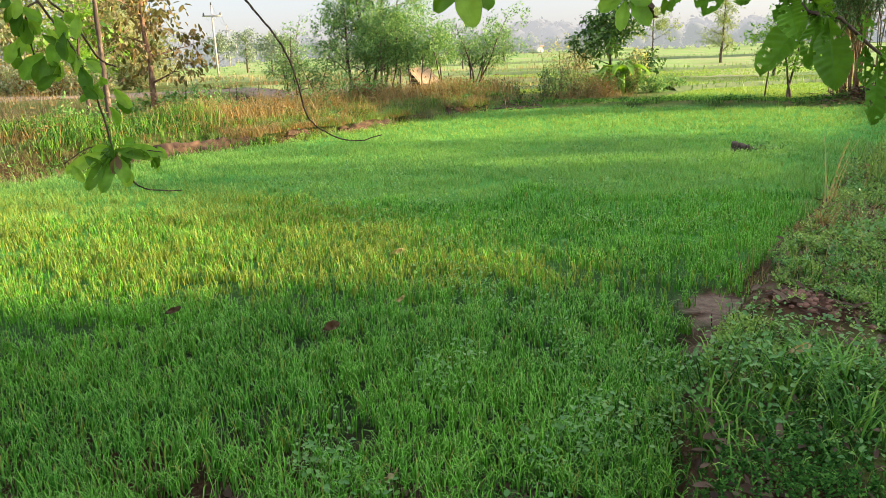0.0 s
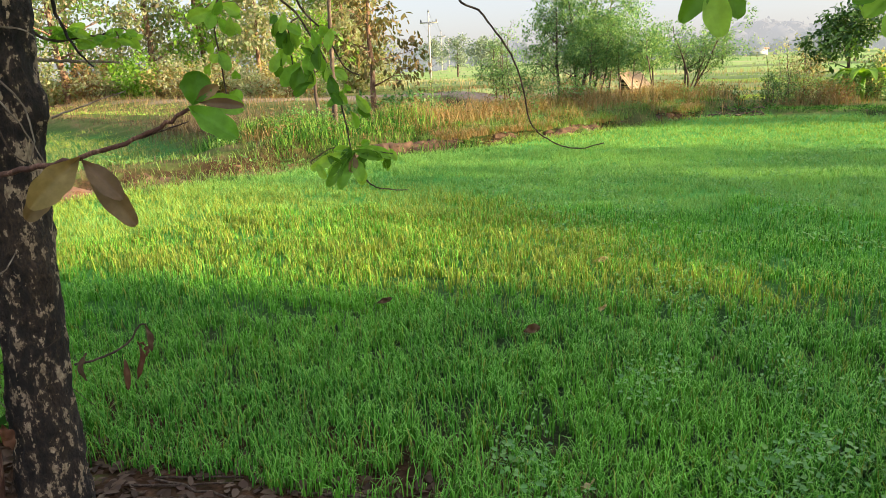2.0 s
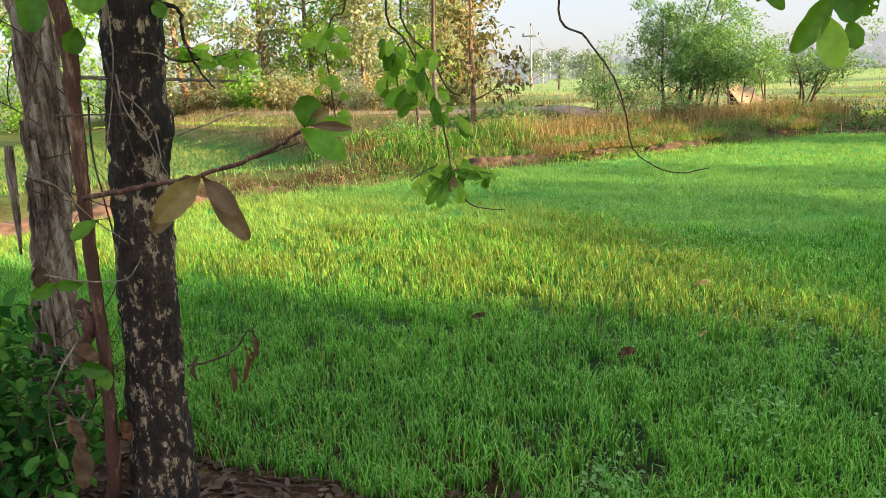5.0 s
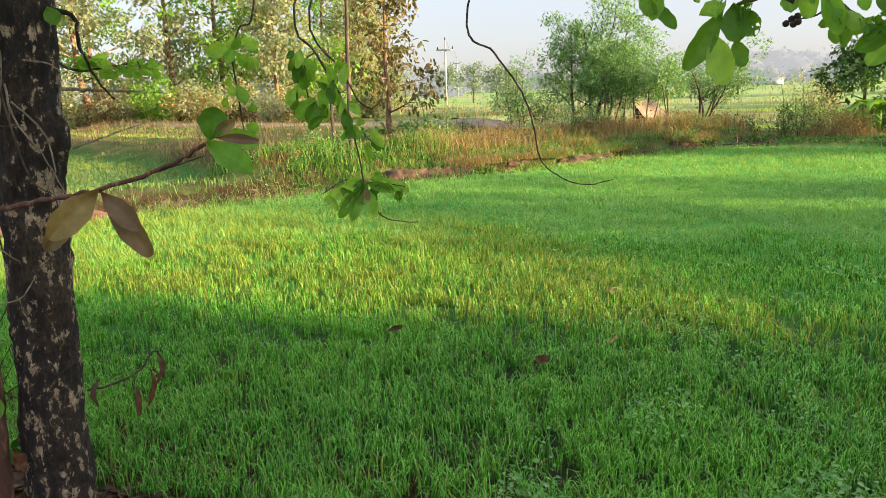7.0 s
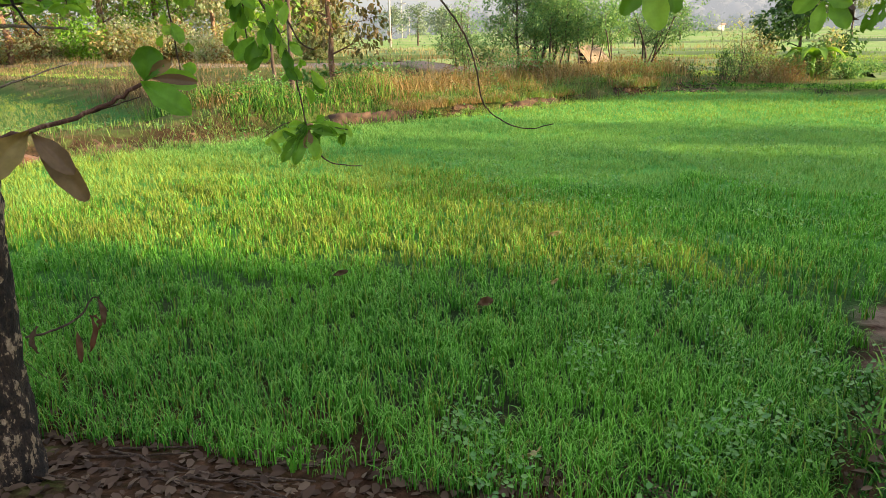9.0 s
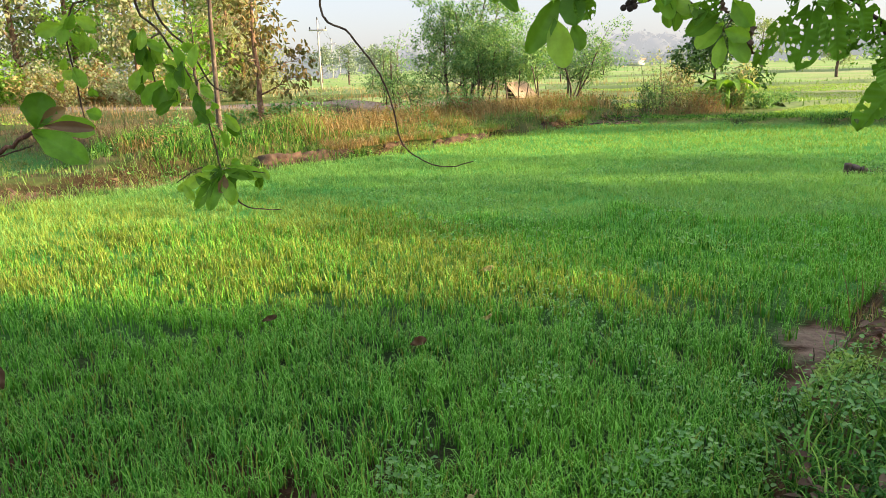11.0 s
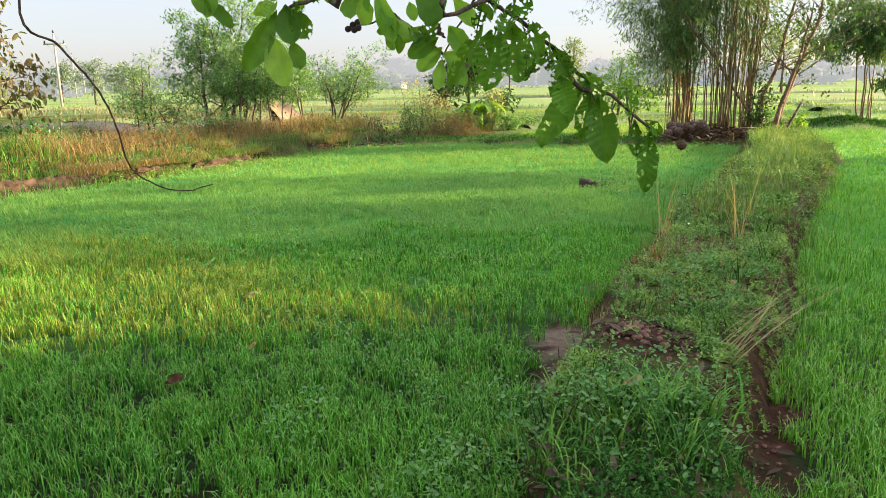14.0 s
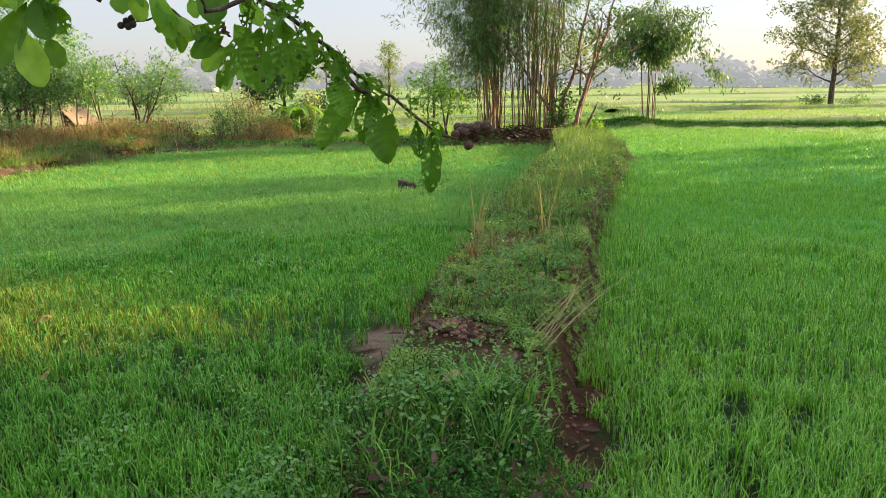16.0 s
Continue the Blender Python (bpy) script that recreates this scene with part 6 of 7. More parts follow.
def near_leaf(base, tip, width, seed, eaten=0.0, curl=0.15, turn=0.5, fold=0.2):
    """One broad leaf with a folded midrib and a wavy edge; eaten: the share that insects have gnawed away."""
    rng = np.random.default_rng(seed)
    b, t = np.array(base, float), np.array(tip, float)
    ax = t - b
    L = np.linalg.norm(ax)
    ax /= L
    nrm = EYE_SIDE - b
    nrm /= np.linalg.norm(nrm)
    nrm = nrm + rng.normal(0, turn * 0.6, 3)
    s = np.cross(ax, nrm)
    s /= np.linalg.norm(s)
    up = np.cross(s, ax)
    nu, nv = (46, 28) if eaten else (20, 8)
    uu, vv = np.linspace(0, 1, nu + 1), np.linspace(-1, 1, nv + 1)
    out = np.clip(np.maximum(1 - np.abs(2 * uu - 1.04) ** 2.3, 0) ** 0.55, 0.02, 1) * np.minimum(1, 0.12 + 1.9 * uu) ** 0.6 * (1 + 0.05 * np.sin(uu * 17 + seed))
    U, V = np.meshgrid(uu, vv, indexing="ij")
    bow = curl * (np.sin(np.pi * U) - 0.0) + 0.05 * np.sin(U * 9 + seed) * np.abs(V)
    P = b + ax * (U * L)[..., None] + s * (V * out[:, None] * width * 0.5)[..., None] + up * (bow * L * 0.5 + np.abs(V) * fold * width + 0.0016 * np.sin(U * 62 - np.abs(V) * 9) * np.abs(V) ** 0.5)[..., None]
    if curl >= 0.3:
        P = P + up * (0.2 * width * np.sin(U * 12 + seed) * np.cos(V * 2.5 + 3 * U + seed))[..., None] - s * (V * np.abs(V) * out[:, None] * width * 0.16)[..., None]
    i, j = np.meshgrid(np.arange(nu), np.arange(nv), indexing="ij")
    q = np.stack([i * (nv + 1) + j, i * (nv + 1) + j + 1, (i + 1) * (nv + 1) + j + 1, (i + 1) * (nv + 1) + j], -1).reshape(-1, 4)
    if eaten:
        cu, cv = (U[:-1, :-1] + 0.5 / nu).ravel() * L, (V[:-1, :-1] + 1.0 / nv).ravel() * width * 0.5
        wide = np.repeat(out[:-1], nv)
        cv = cv * wide
        gone = np.zeros(len(cu), bool)
        for _ in range(int(8 + 60 * eaten)):
            hu, hv, hr = rng.uniform(0.05, 1) * L, rng.uniform(-0.5, 0.5) * width, rng.uniform(0.001, 0.0034) * (1 + 0.4 * eaten)
            gone |= np.hypot(cu - hu, (cv - hv) * rng.uniform(0.7, 1.3)) < hr
        edge = np.abs(V[:-1, :-1].ravel() + 1.0 / nv)
        gone |= (edge > 0.55) & (lattice(cu, cv, 0.013, seed) > 1.0 - 0.5 * eaten)
        q = q[~gone | (edge < 0.12)]
    return P.reshape(-1, 3), q, None


LEAF_SEED = [700]


def add_leaves(twig, rows, mats, eaten=0.0, curl=0.15, turn=0.5, short=1.0, sag=0.0):
    for k, (b, t, w) in enumerate(rows):
        b, t, w = np.array(b), np.array(b) + (np.array(t) - np.array(b)) * short - UP * sag, w * short ** 0.5
        LEAF_SEED[0] += 1
        v, q, _ = near_leaf(b, t, w, LEAF_SEED[0], eaten, curl, turn, 0.36 if eaten else 0.26)
        part("leaf", mesh_np("leaf", v, q, None, True), mats[k % len(mats)], twig)


def add_twig(parent, pts, r0, r1, mat=M_TWIG, name="twig", n=0):
    p = smooth_line(pts, n or 4 * len(pts))
    rng = np.random.default_rng(len(pts) * 7 + int(abs(pts[0][0]) * 100))
    p[1:-1] += rng.normal(0, r0 * 0.25, (len(p) - 2, 3))
    return part(name, mesh_np(name, *tube(p, [r0, (r0 + r1) / 2, r1], 6, 0.1, rng), smooth=True), mat, parent)


def rough_trunk(line, radii, sides, rings, seed, lumps=0.012, knobs=()):
    """A trunk with bark ridges, hollows and knobs."""
    p = smooth_line(line, rings)
    v, q, t = tube(p, radii, sides)
    body = v[:-2].reshape(rings, sides, 3)
    c = p[:, None, :]
    d = body - c
    d /= np.linalg.norm(d, axis=2)[..., None]
    ang = np.arange(sides) / sides * 6.283
    s = np.linspace(0, 1, rings)[:, None]
    k = np.zeros((rings, sides))
    for f, a in ((3, 1.0), (5, 0.7), (9, 0.5), (14, 0.4)):
        k += a * np.sin(f * ang[None, :] + 9 * np.sin(s * f * 2.1 + seed) + seed) * np.sin(s * f * 11 + seed * 2)
    fine = lattice(np.repeat(ang[None, :], rings, 0) * 3, np.repeat(s, sides, 1) * 40, 0.5, seed) - 0.5
    body += d * (lumps * k * 0.5 + lumps * 1.6 * fine)[..., None]
    for kp, kr in knobs:
        w = np.exp(-np.sum((body - np.array(kp)) ** 2, axis=2) / kr ** 2)
        body += d * (w * kr * 0.6)[..., None]
    v[:-2] = body.reshape(-1, 3)
    return v, q, t


T1 = thing("broadleaf_tree", (-2.39, 2.03, gz(-2.39, 2.03)), "tree with a dark lichen-patched trunk and large drooping leaves", "tree")
part("trunk", mesh_np("trunk", *rough_trunk([(-2.375, 2.037, -0.05), (-2.352, 2.053, 0.6), (-2.317, 2.083, 1.4), (-2.27, 2.117, 2.25), (-2.2, 2.15, 3.6), (-2.15, 2.2, 4.6)],
     [0.15, 0.117, 0.112, 0.11, 0.1, 0.085], 36, 150, 3, 0.014, [((-2.166, 2.131, 1.716), 0.075), ((-2.337, 2.065, 0.961), 0.05)]), smooth=True), M_TRUNK, T1)
LIMB = [(-2.24, 2.13, 3.2), (-1.5, 2.55, 3.75), (-0.6, 2.75, 3.95), (0.3, 2.6, 3.9), (1.2, 2.0, 3.6), (2.0, 1.5, 3.2)]
limb = add_twig(T1, LIMB, 0.06, 0.025, M_BARK, "limb", 30)

# Crown out of view overhead; added to dim sky light on the near field
rgc = np.random.default_rng(73)
for k in range(9):
    az = k * 0.7
    tip = np.array([-1.8 + 2.7 * math.cos(az), 2.1 + 2.2 * math.sin(az), 5.0 + 0.5 * (k % 3)])
    add_twig(T1, [(-2.17, 2.18, 4.2), tuple((np.array([-2.0, 2.1, 4.9]) + tip) / 2), tuple(tip)], 0.035, 0.01, M_BARK, "limb")
nc = 6000
dirs = rgc.normal(0, 1, (nc, 3))
dirs /= np.linalg.norm(dirs, axis=1)[:, None]
cp = np.array([-1.8, 2.1, 5.4]) + dirs * rgc.random((nc, 1)) ** 0.4 * np.array([3.4, 2.8, 1.1])
lc = rgc.uniform(0.11, 0.19, nc)
part("crown", mesh_np("crown", *leaflets(cp, rgc.normal(0, 1, (nc, 3)) - 0.6 * UP, rgc.normal(0, 0.6, (nc, 3)) + UP, lc, lc * 0.6)), M_FRESH, T1)

# drooping leafy twigs before the west bank
tw = add_twig(T1, [(-1.2, 2.65, 3.85), (-1.22, 2.75, 2.9), (-1.388, 2.560, 2.193), (-1.334, 2.604, 2.021), (-1.261, 2.644, 1.863), (-1.207, 2.661, 1.669), (-1.177, 2.657, 1.495)], 0.0055, 0.003)
add_leaves(tw, [((-1.378, 2.581, 2.022), (-1.430, 2.557, 1.926), 0.056), ((-1.371, 2.564, 1.989), (-1.414, 2.567, 1.870), 0.059), ((-1.401, 2.596, 1.913), (-1.431, 2.557, 1.803), 0.046),
                ((-1.344, 2.603, 1.844), (-1.430, 2.532, 1.725), 0.073), ((-1.331, 2.576, 1.833), (-1.372, 2.551, 1.708), 0.066), ((-1.311, 2.620, 1.888), (-1.318, 2.593, 1.765), 0.059)], [M_BIGLEAF, M_BIGDARK, M_BIGLEAF], short=0.72)
add_leaves(tw, [((-1.291, 2.629, 1.876), (-1.245, 2.628, 1.785), 0.059), ((-1.257, 2.645, 1.841), (-1.260, 2.619, 1.740), 0.059), ((-1.242, 2.652, 1.795), (-1.208, 2.628, 1.660), 0.056),
                ((-1.220, 2.662, 1.828), (-1.161, 2.664, 1.759), 0.053), ((-1.267, 2.695, 1.953), (-1.275, 2.634, 1.997), 0.053), ((-1.325, 2.613, 1.821), (-1.283, 2.597, 1.742), 0.059)], [M_BIGLEAF, M_BIGLEAF, M_BIGDARK], short=0.72)
tw2 = add_twig(tw, [(-1.334, 2.604, 2.021), (-1.373, 2.586, 1.978), (-1.370, 2.590, 1.812)], 0.004, 0.0025)
tw3 = add_twig(T1, [(-1.2, 2.65, 3.85), (-1.15, 2.75, 2.8), (-1.364, 2.632, 2.176), (-1.267, 2.695, 1.953), (-1.209, 2.722, 1.826), (-1.156, 2.744, 1.790)], 0.005, 0.003)
# the tuft at the tip
add_leaves(tw, [((-1.181, 2.655, 1.495), (-1.243, 2.597, 1.525), 0.046), ((-1.184, 2.631, 1.493), (-1.340, 2.549, 1.441), 0.050), ((-1.179, 2.620, 1.476), (-1.263, 2.551, 1.363), 0.050), ((-1.169, 2.624, 1.476), (-1.210, 2.562, 1.349), 0.053),
                ((-1.158, 2.629, 1.475), (-1.116, 2.610, 1.381), 0.056), ((-1.162, 2.641, 1.493), (-1.051, 2.673, 1.476), 0.046), ((-1.160, 2.665, 1.506), (-0.996, 2.746, 1.467), 0.046)], [M_BIGLEAF, M_BIGLEAF, M_BIGDARK], short=0.85, sag=0.02)
add_leaves(tw, [((-1.181, 2.656, 1.507), (-1.185, 2.587, 1.423), 0.053), ((-1.154, 2.620, 1.481), (-1.170, 2.578, 1.394), 0.056), ((-1.146, 2.694, 1.514), (-1.099, 2.694, 1.538), 0.040), ((-1.116, 2.681, 1.488), (-1.032, 2.686, 1.446), 0.040)], [M_BIGDARK, M_BRONZE, M_BIGLEAF], short=0.75)
add_twig(tw, [(-1.177, 2.656, 1.490), (-1.124, 2.660, 1.377), (-1.069, 2.675, 1.336), (-0.962, 2.712, 1.324)], 0.004, 0.0022)
add_twig(tw, [(-1.177, 2.656, 1.490), (-1.245, 2.628, 1.509), (-1.329, 2.580, 1.456)], 0.003, 0.002)
add_twig(tw, [(-1.177, 2.656, 1.490), (-1.094, 2.690, 1.487), (-1.018, 2.717, 1.471)], 0.003, 0.002)
# a second drooping twig nearer the trunk
tw4 = add_twig(T1, [(-1.6, 2.5, 3.7), (-1.55, 2.6, 2.8), (-1.573, 2.570, 2.208), (-1.631, 2.544, 2.123), (-1.664, 2.531, 2.013), (-1.660, 2.539, 1.878), (-1.646, 2.541, 1.681)], 0.005, 0.0025)
add_leaves(tw4, [((-1.666, 2.528, 2.058), (-1.773, 2.459, 2.017), 0.066), ((-1.647, 2.517, 2.045), (-1.666, 2.473, 1.964), 0.053), ((-1.649, 2.540, 2.035), (-1.578, 2.588, 1.954), 0.066), ((-1.635, 2.546, 2.079), (-1.561, 2.594, 2.032), 0.059),
                 ((-1.666, 2.535, 1.901), (-1.626, 2.535, 1.797), 0.066), ((-1.667, 2.534, 1.890), (-1.686, 2.498, 1.846), 0.046), ((-1.643, 2.546, 1.739), (-1.585, 2.581, 1.708), 0.059)], [M_BIGLEAF], short=0.75)
# bare hanging twig
add_twig(T1, [(-0.45, 2.75, 3.93), (-0.5, 2.65, 2.9), (-0.669, 2.473, 2.132), (-0.585, 2.505, 1.988), (-0.496, 2.527, 1.859), (-0.450, 2.532, 1.741), (-0.423, 2.528, 1.613), (-0.363, 2.530, 1.547), (-0.267, 2.537, 1.512), (-0.163, 2.548, 1.529)], 0.0046, 0.002, n=60)

# the leafy clusters overhead
up1 = (0.35, 2.55, 3.88)
cl = add_twig(T1, [up1, (0.55, 2.3, 3.0), (0.274, 1.572, 2.096), (0.214, 1.583, 2.041), (0.142, 1.588, 2.012), (0.102, 1.592, 1.959)], 0.008, 0.003)
add_leaves(cl, [((0.116, 1.588, 2.009), (0.046, 1.576, 1.889), 0.049), ((0.105, 1.584, 1.959), (0.129, 1.565, 1.855), 0.055), ((0.140, 1.572, 2.017), (0.150, 1.555, 1.939), 0.055), ((0.144, 1.593, 1.945), (0.158, 1.579, 1.888), 0.039),
                ((0.072, 1.587, 1.998), (0.114, 1.587, 2.018), 0.033), ((-0.025, 1.616, 2.032), (0.026, 1.602, 1.974), 0.029), ((-0.050, 1.610, 2.053), (-0.014, 1.596, 2.002), 0.033)], [M_BIGDARK, M_BIGLEAF, M_BIGDARK], 0, 0.1, 0.35)
add_leaves(cl, [((0.153, 1.573, 2.006), (0.181, 1.562, 1.949), 0.046)], [M_BIGDARK], 0.35, 0.1, 0.3)
add_twig(cl, [(0.214, 1.583, 2.041), (0.052, 1.596, 2.052), (-0.029, 1.614, 2.040)], 0.004, 0.003)
cm = add_twig(T1, [(0.7, 2.35, 3.78), (0.9, 2.1, 2.9), (0.633, 1.808, 2.137), (0.592, 1.829, 2.060), (0.557, 1.842, 2.000), (0.519, 1.853, 1.928)], 0.0045, 0.002)
add_leaves(cm, [((0.352, 1.865, 2.082), (0.391, 1.851, 1.960), 0.047), ((0.317, 1.869, 2.075), (0.326, 1.875, 2.002), 0.043), ((0.478, 1.795, 2.100), (0.471, 1.777, 1.991), 0.072), ((0.539, 1.840, 2.060), (0.588, 1.815, 1.991), 0.047),
                ((0.533, 1.847, 1.996), (0.570, 1.822, 1.934), 0.051), ((0.505, 1.854, 1.969), (0.427, 1.848, 1.922), 0.047), ((0.516, 1.853, 1.942), (0.454, 1.845, 1.886), 0.051), ((0.515, 1.834, 1.931), (0.567, 1.803, 1.906), 0.038)], [M_BIGLEAF, M_BIGLEAF, M_BIGDARK], 0, 0.12, 0.4)
add_leaves(cm, [((0.512, 1.835, 1.913), (0.498, 1.818, 1.841), 0.034), ((0.522, 1.833, 1.913), (0.562, 1.805, 1.850), 0.043), ((0.413, 1.916, 2.012), (0.408, 1.901, 1.933), 0.03), ((0.391, 1.920, 1.992), (0.398, 1.902, 1.941), 0.030),
                ((0.442, 1.907, 2.060), (0.452, 1.890, 2.013), 0.03), ((0.279, 1.893, 2.064), (0.288, 1.877, 2.016), 0.043), ((0.369, 1.921, 2.006), (0.376, 1.922, 1.982), 0.03)], [M_BIGLEAF, M_BIGLEAF, M_FRESH], 0, 0.15, 0.5)
add_leaves(cm, [((0.509, 1.820, 2.005), (0.521, 1.810, 1.969), 0.03), ((0.591, 1.838, 1.935), (0.589, 1.820, 1.871), 0.043)], [M_DEAD], 0, 0.5, 0.9)
add_leaves(cm, [((0.448, 1.864, 1.960), (0.508, 1.831, 1.999), 0.043)], [M_BIGDARK], 0.3, 0.2, 0.3)
add_twig(cm, [(0.519, 1.853, 1.928), (0.456, 1.861, 1.981), (0.386, 1.866, 2.035), (0.338, 1.868, 2.069)], 0.004, 0.003)
bt = add_twig(cm, [(0.381, 1.887, 2.030), (0.345, 1.893, 2.010), (0.302, 1.897, 2.000)], 0.003, 0.002)
for k, (x, y, z) in enumerate(((0.282, 1.899, 1.994), (0.294, 1.897, 2.004), (0.306, 1.896, 2.010), (0.307, 1.887, 1.996), (0.297, 1.888, 1.991))):
    bm = bmesh.new()
    bmesh.ops.create_icosphere(bm, subdivisions=2, radius=0.0085, matrix=Matrix.Translation((x, y, z)))
    m2 = bpy.data.meshes.new("berry")
    bm.to_mesh(m2)
    bm.free()
    part("berry", m2, M_STUMP, bt, "dark dried berry")
# the gnawed branch
cr = add_twig(T1, [(1.3, 1.95, 3.55), (1.1, 1.8, 2.8), (0.398, 1.059, 2.023), (0.441, 1.058, 1.973), (0.482, 1.051, 1.947), (0.535, 1.054, 1.909), (0.589, 1.062, 1.864), (0.666, 1.070, 1.816), (0.718, 1.086, 1.780), (0.761, 1.088, 1.765)], 0.0042, 0.002, n=50)
add_leaves(cr, [((0.449, 1.059, 1.937), (0.427, 1.037, 1.845), 0.053), ((0.467, 1.040, 1.942), (0.475, 1.027, 1.857), 0.047), ((0.432, 1.063, 1.943), (0.382, 1.075, 1.851), 0.028), ((0.501, 1.046, 1.943), (0.509, 1.025, 1.880), 0.037), ((0.536, 1.054, 1.913), (0.561, 1.032, 1.856), 0.034),
                ((0.515, 1.060, 1.909), (0.498, 1.051, 1.868), 0.031), ((0.561, 1.055, 1.889), (0.538, 1.039, 1.827), 0.031), ((0.459, 1.056, 1.954), (0.501, 1.044, 1.966), 0.031)], [M_GNAWED, M_GNAWED, M_BIGDARK], 0.34, 0.15, 0.35)
add_leaves(cr, [((0.590, 1.054, 1.847), (0.517, 1.042, 1.759), 0.044), ((0.593, 1.044, 1.840), (0.574, 1.024, 1.769), 0.031), ((0.713, 1.088, 1.778), (0.696, 1.060, 1.682), 0.034), ((0.684, 1.078, 1.797), (0.680, 1.059, 1.740), 0.022)], [M_GNAWED], 0.16, 0.12, 0.3)
add_leaves(cr, [((0.606, 1.040, 1.832), (0.603, 0.995, 1.739), 0.048), ((0.545, 1.037, 1.864), (0.550, 1.004, 1.808), 0.037), ((0.581, 1.064, 1.873), (0.620, 1.050, 1.838), 0.031), ((0.705, 1.092, 1.796), (0.730, 1.080, 1.773), 0.022)], [M_BIGDARK, M_GNAWED], 0.1, 0.14, 0.25)
add_twig(cr, [(0.535, 1.054, 1.909), (0.566, 1.046, 1.856), (0.593, 1.044, 1.840), (0.599, 1.042, 1.822)], 0.004, 0.003)

# the brown fruits on the branch's side twig
ft = add_twig(cr, [(0.773, 1.208, 1.765), (0.823, 1.262, 1.755), (0.867, 1.296, 1.748), (0.893, 1.289, 1.759), (0.917, 1.277, 1.765)], 0.0022, 0.0014, M_VINE)
for k, c in enumerate([(0.850, 1.284, 1.758), (0.866, 1.304, 1.770), (0.889, 1.319, 1.767), (0.884, 1.281, 1.770), (0.906, 1.297, 1.772), (0.903, 1.258, 1.774),
             (0.873, 1.299, 1.751), (0.900, 1.312, 1.754), (0.897, 1.274, 1.765), (0.921, 1.288, 1.758), (0.872, 1.271, 1.737), (0.908, 1.282, 1.767),
             (0.907, 1.308, 1.747), (0.864, 1.290, 1.762), (0.926, 1.286, 1.765), (0.867, 1.276, 1.762)]):
    bm = bmesh.new()
    bmesh.ops.create_icosphere(bm, subdivisions=3, radius=0.0088 + 0.0008 * (k % 3), matrix=Matrix.Translation(c))
    for v in bm.verts:
        v.co += (v.co - Vector(c)) * 0.16 * noise.noise(v.co * 420)
    m2 = bpy.data.meshes.new("fruit")
    bm.to_mesh(m2)
    bm.free()
    for f in m2.polygons:
        f.use_smooth = True
    part("fruit", m2, M_BALL, ft, "round warty brown fruit")

# more leaves along the overhead twigs
def scatter_leaves(twig, a, b, n, size, mats, seed, eaten=0.0, spread=0.03):
    rng = np.random.default_rng(seed)
    a, b = np.array(a), np.array(b)
    rows = []
    for k in range(n):
        p = a + (b - a) * (k + rng.random()) / n + rng.normal(0, spread * 0.4, 3)
        d = np.array([rng.normal(0, 0.5), rng.normal(0, 0.4), -rng.uniform(0.4, 1.1)])
        L = size * rng.uniform(0.7, 1.2)
        rows.append((tuple(p), tuple(p + d / np.linalg.norm(d) * L), L * rng.uniform(0.42, 0.55)))
    add_leaves(twig, rows, mats, eaten, 0.2, 0.6)


scatter_leaves(cl, (0.214, 1.582, 2.046), (0.132, 1.586, 2.024), 4, 0.056, [M_BIGDARK, M_BIGLEAF], 901, 0.2)
scatter_leaves(cl, (0.075, 1.597, 2.055), (-0.029, 1.614, 2.042), 2, 0.053, [M_BIGLEAF], 902)
scatter_leaves(cm, (0.607, 1.820, 2.099), (0.540, 1.847, 1.966), 3, 0.07, [M_BIGLEAF, M_BIGDARK], 903)
scatter_leaves(cm, (0.484, 1.858, 1.967), (0.331, 1.868, 2.075), 7, 0.075, [M_BIGLEAF, M_BIGLEAF, M_BIGDARK], 904)
scatter_leaves(cm, (0.409, 1.932, 2.056), (0.209, 1.942, 2.096), 5, 0.06, [M_BIGLEAF, M_FRESH], 905)
scatter_leaves(cr, (0.412, 1.061, 1.995), (0.535, 1.054, 1.909), 9, 0.049, [M_GNAWED, M_BIGDARK], 906, 0.34)
scatter_leaves(cr, (0.528, 1.056, 1.913), (0.666, 1.070, 1.816), 9, 0.038, [M_GNAWED, M_BIGDARK], 907, 0.34)

# bronze leaves on a side twig by the trunk
bs = add_twig(T1, [(-2.114, 1.640, 1.513), (-1.924, 1.636, 1.542), (-1.736, 1.623, 1.576), (-1.587, 1.632, 1.600), (-1.452, 1.689, 1.642), (-1.368, 1.735, 1.680), (-1.288, 1.760, 1.725)], 0.011, 0.006, M_VINE, "side_twig", 30)
add_leaves(bs, [((-1.577, 1.627, 1.601), (-1.638, 1.486, 1.481), 0.085), ((-1.564, 1.625, 1.595), (-1.453, 1.634, 1.482), 0.062), ((-1.579, 1.650, 1.584), (-1.456, 1.676, 1.396), 0.068), ((-1.657, 1.595, 1.538), (-1.693, 1.521, 1.439), 0.06)], [M_BRONZE], 0, 0.12, 0.12)
add_leaves(bs, [((-1.277, 1.768, 1.735), (-1.250, 1.779, 1.830), 0.085), ((-1.279, 1.753, 1.726), (-1.140, 1.765, 1.637), 0.075), ((-1.271, 1.774, 1.751), (-1.187, 1.885, 1.718), 0.06)], [M_BIGDARK, M_BIGLEAF, M_BIGLEAF], 0, 0.15, 0.2)
add_leaves(bs, [((-1.261, 1.768, 1.748), (-1.197, 1.788, 1.786), 0.035), ((-1.246, 1.754, 1.742), (-1.132, 1.802, 1.728), 0.03)], [M_BRONZE], 0, 0.25, 0.4)
add_twig(bs, [(-1.426, 1.711, 1.648), (-1.359, 1.765, 1.673), (-1.318, 1.797, 1.688)], 0.003, 0.002)
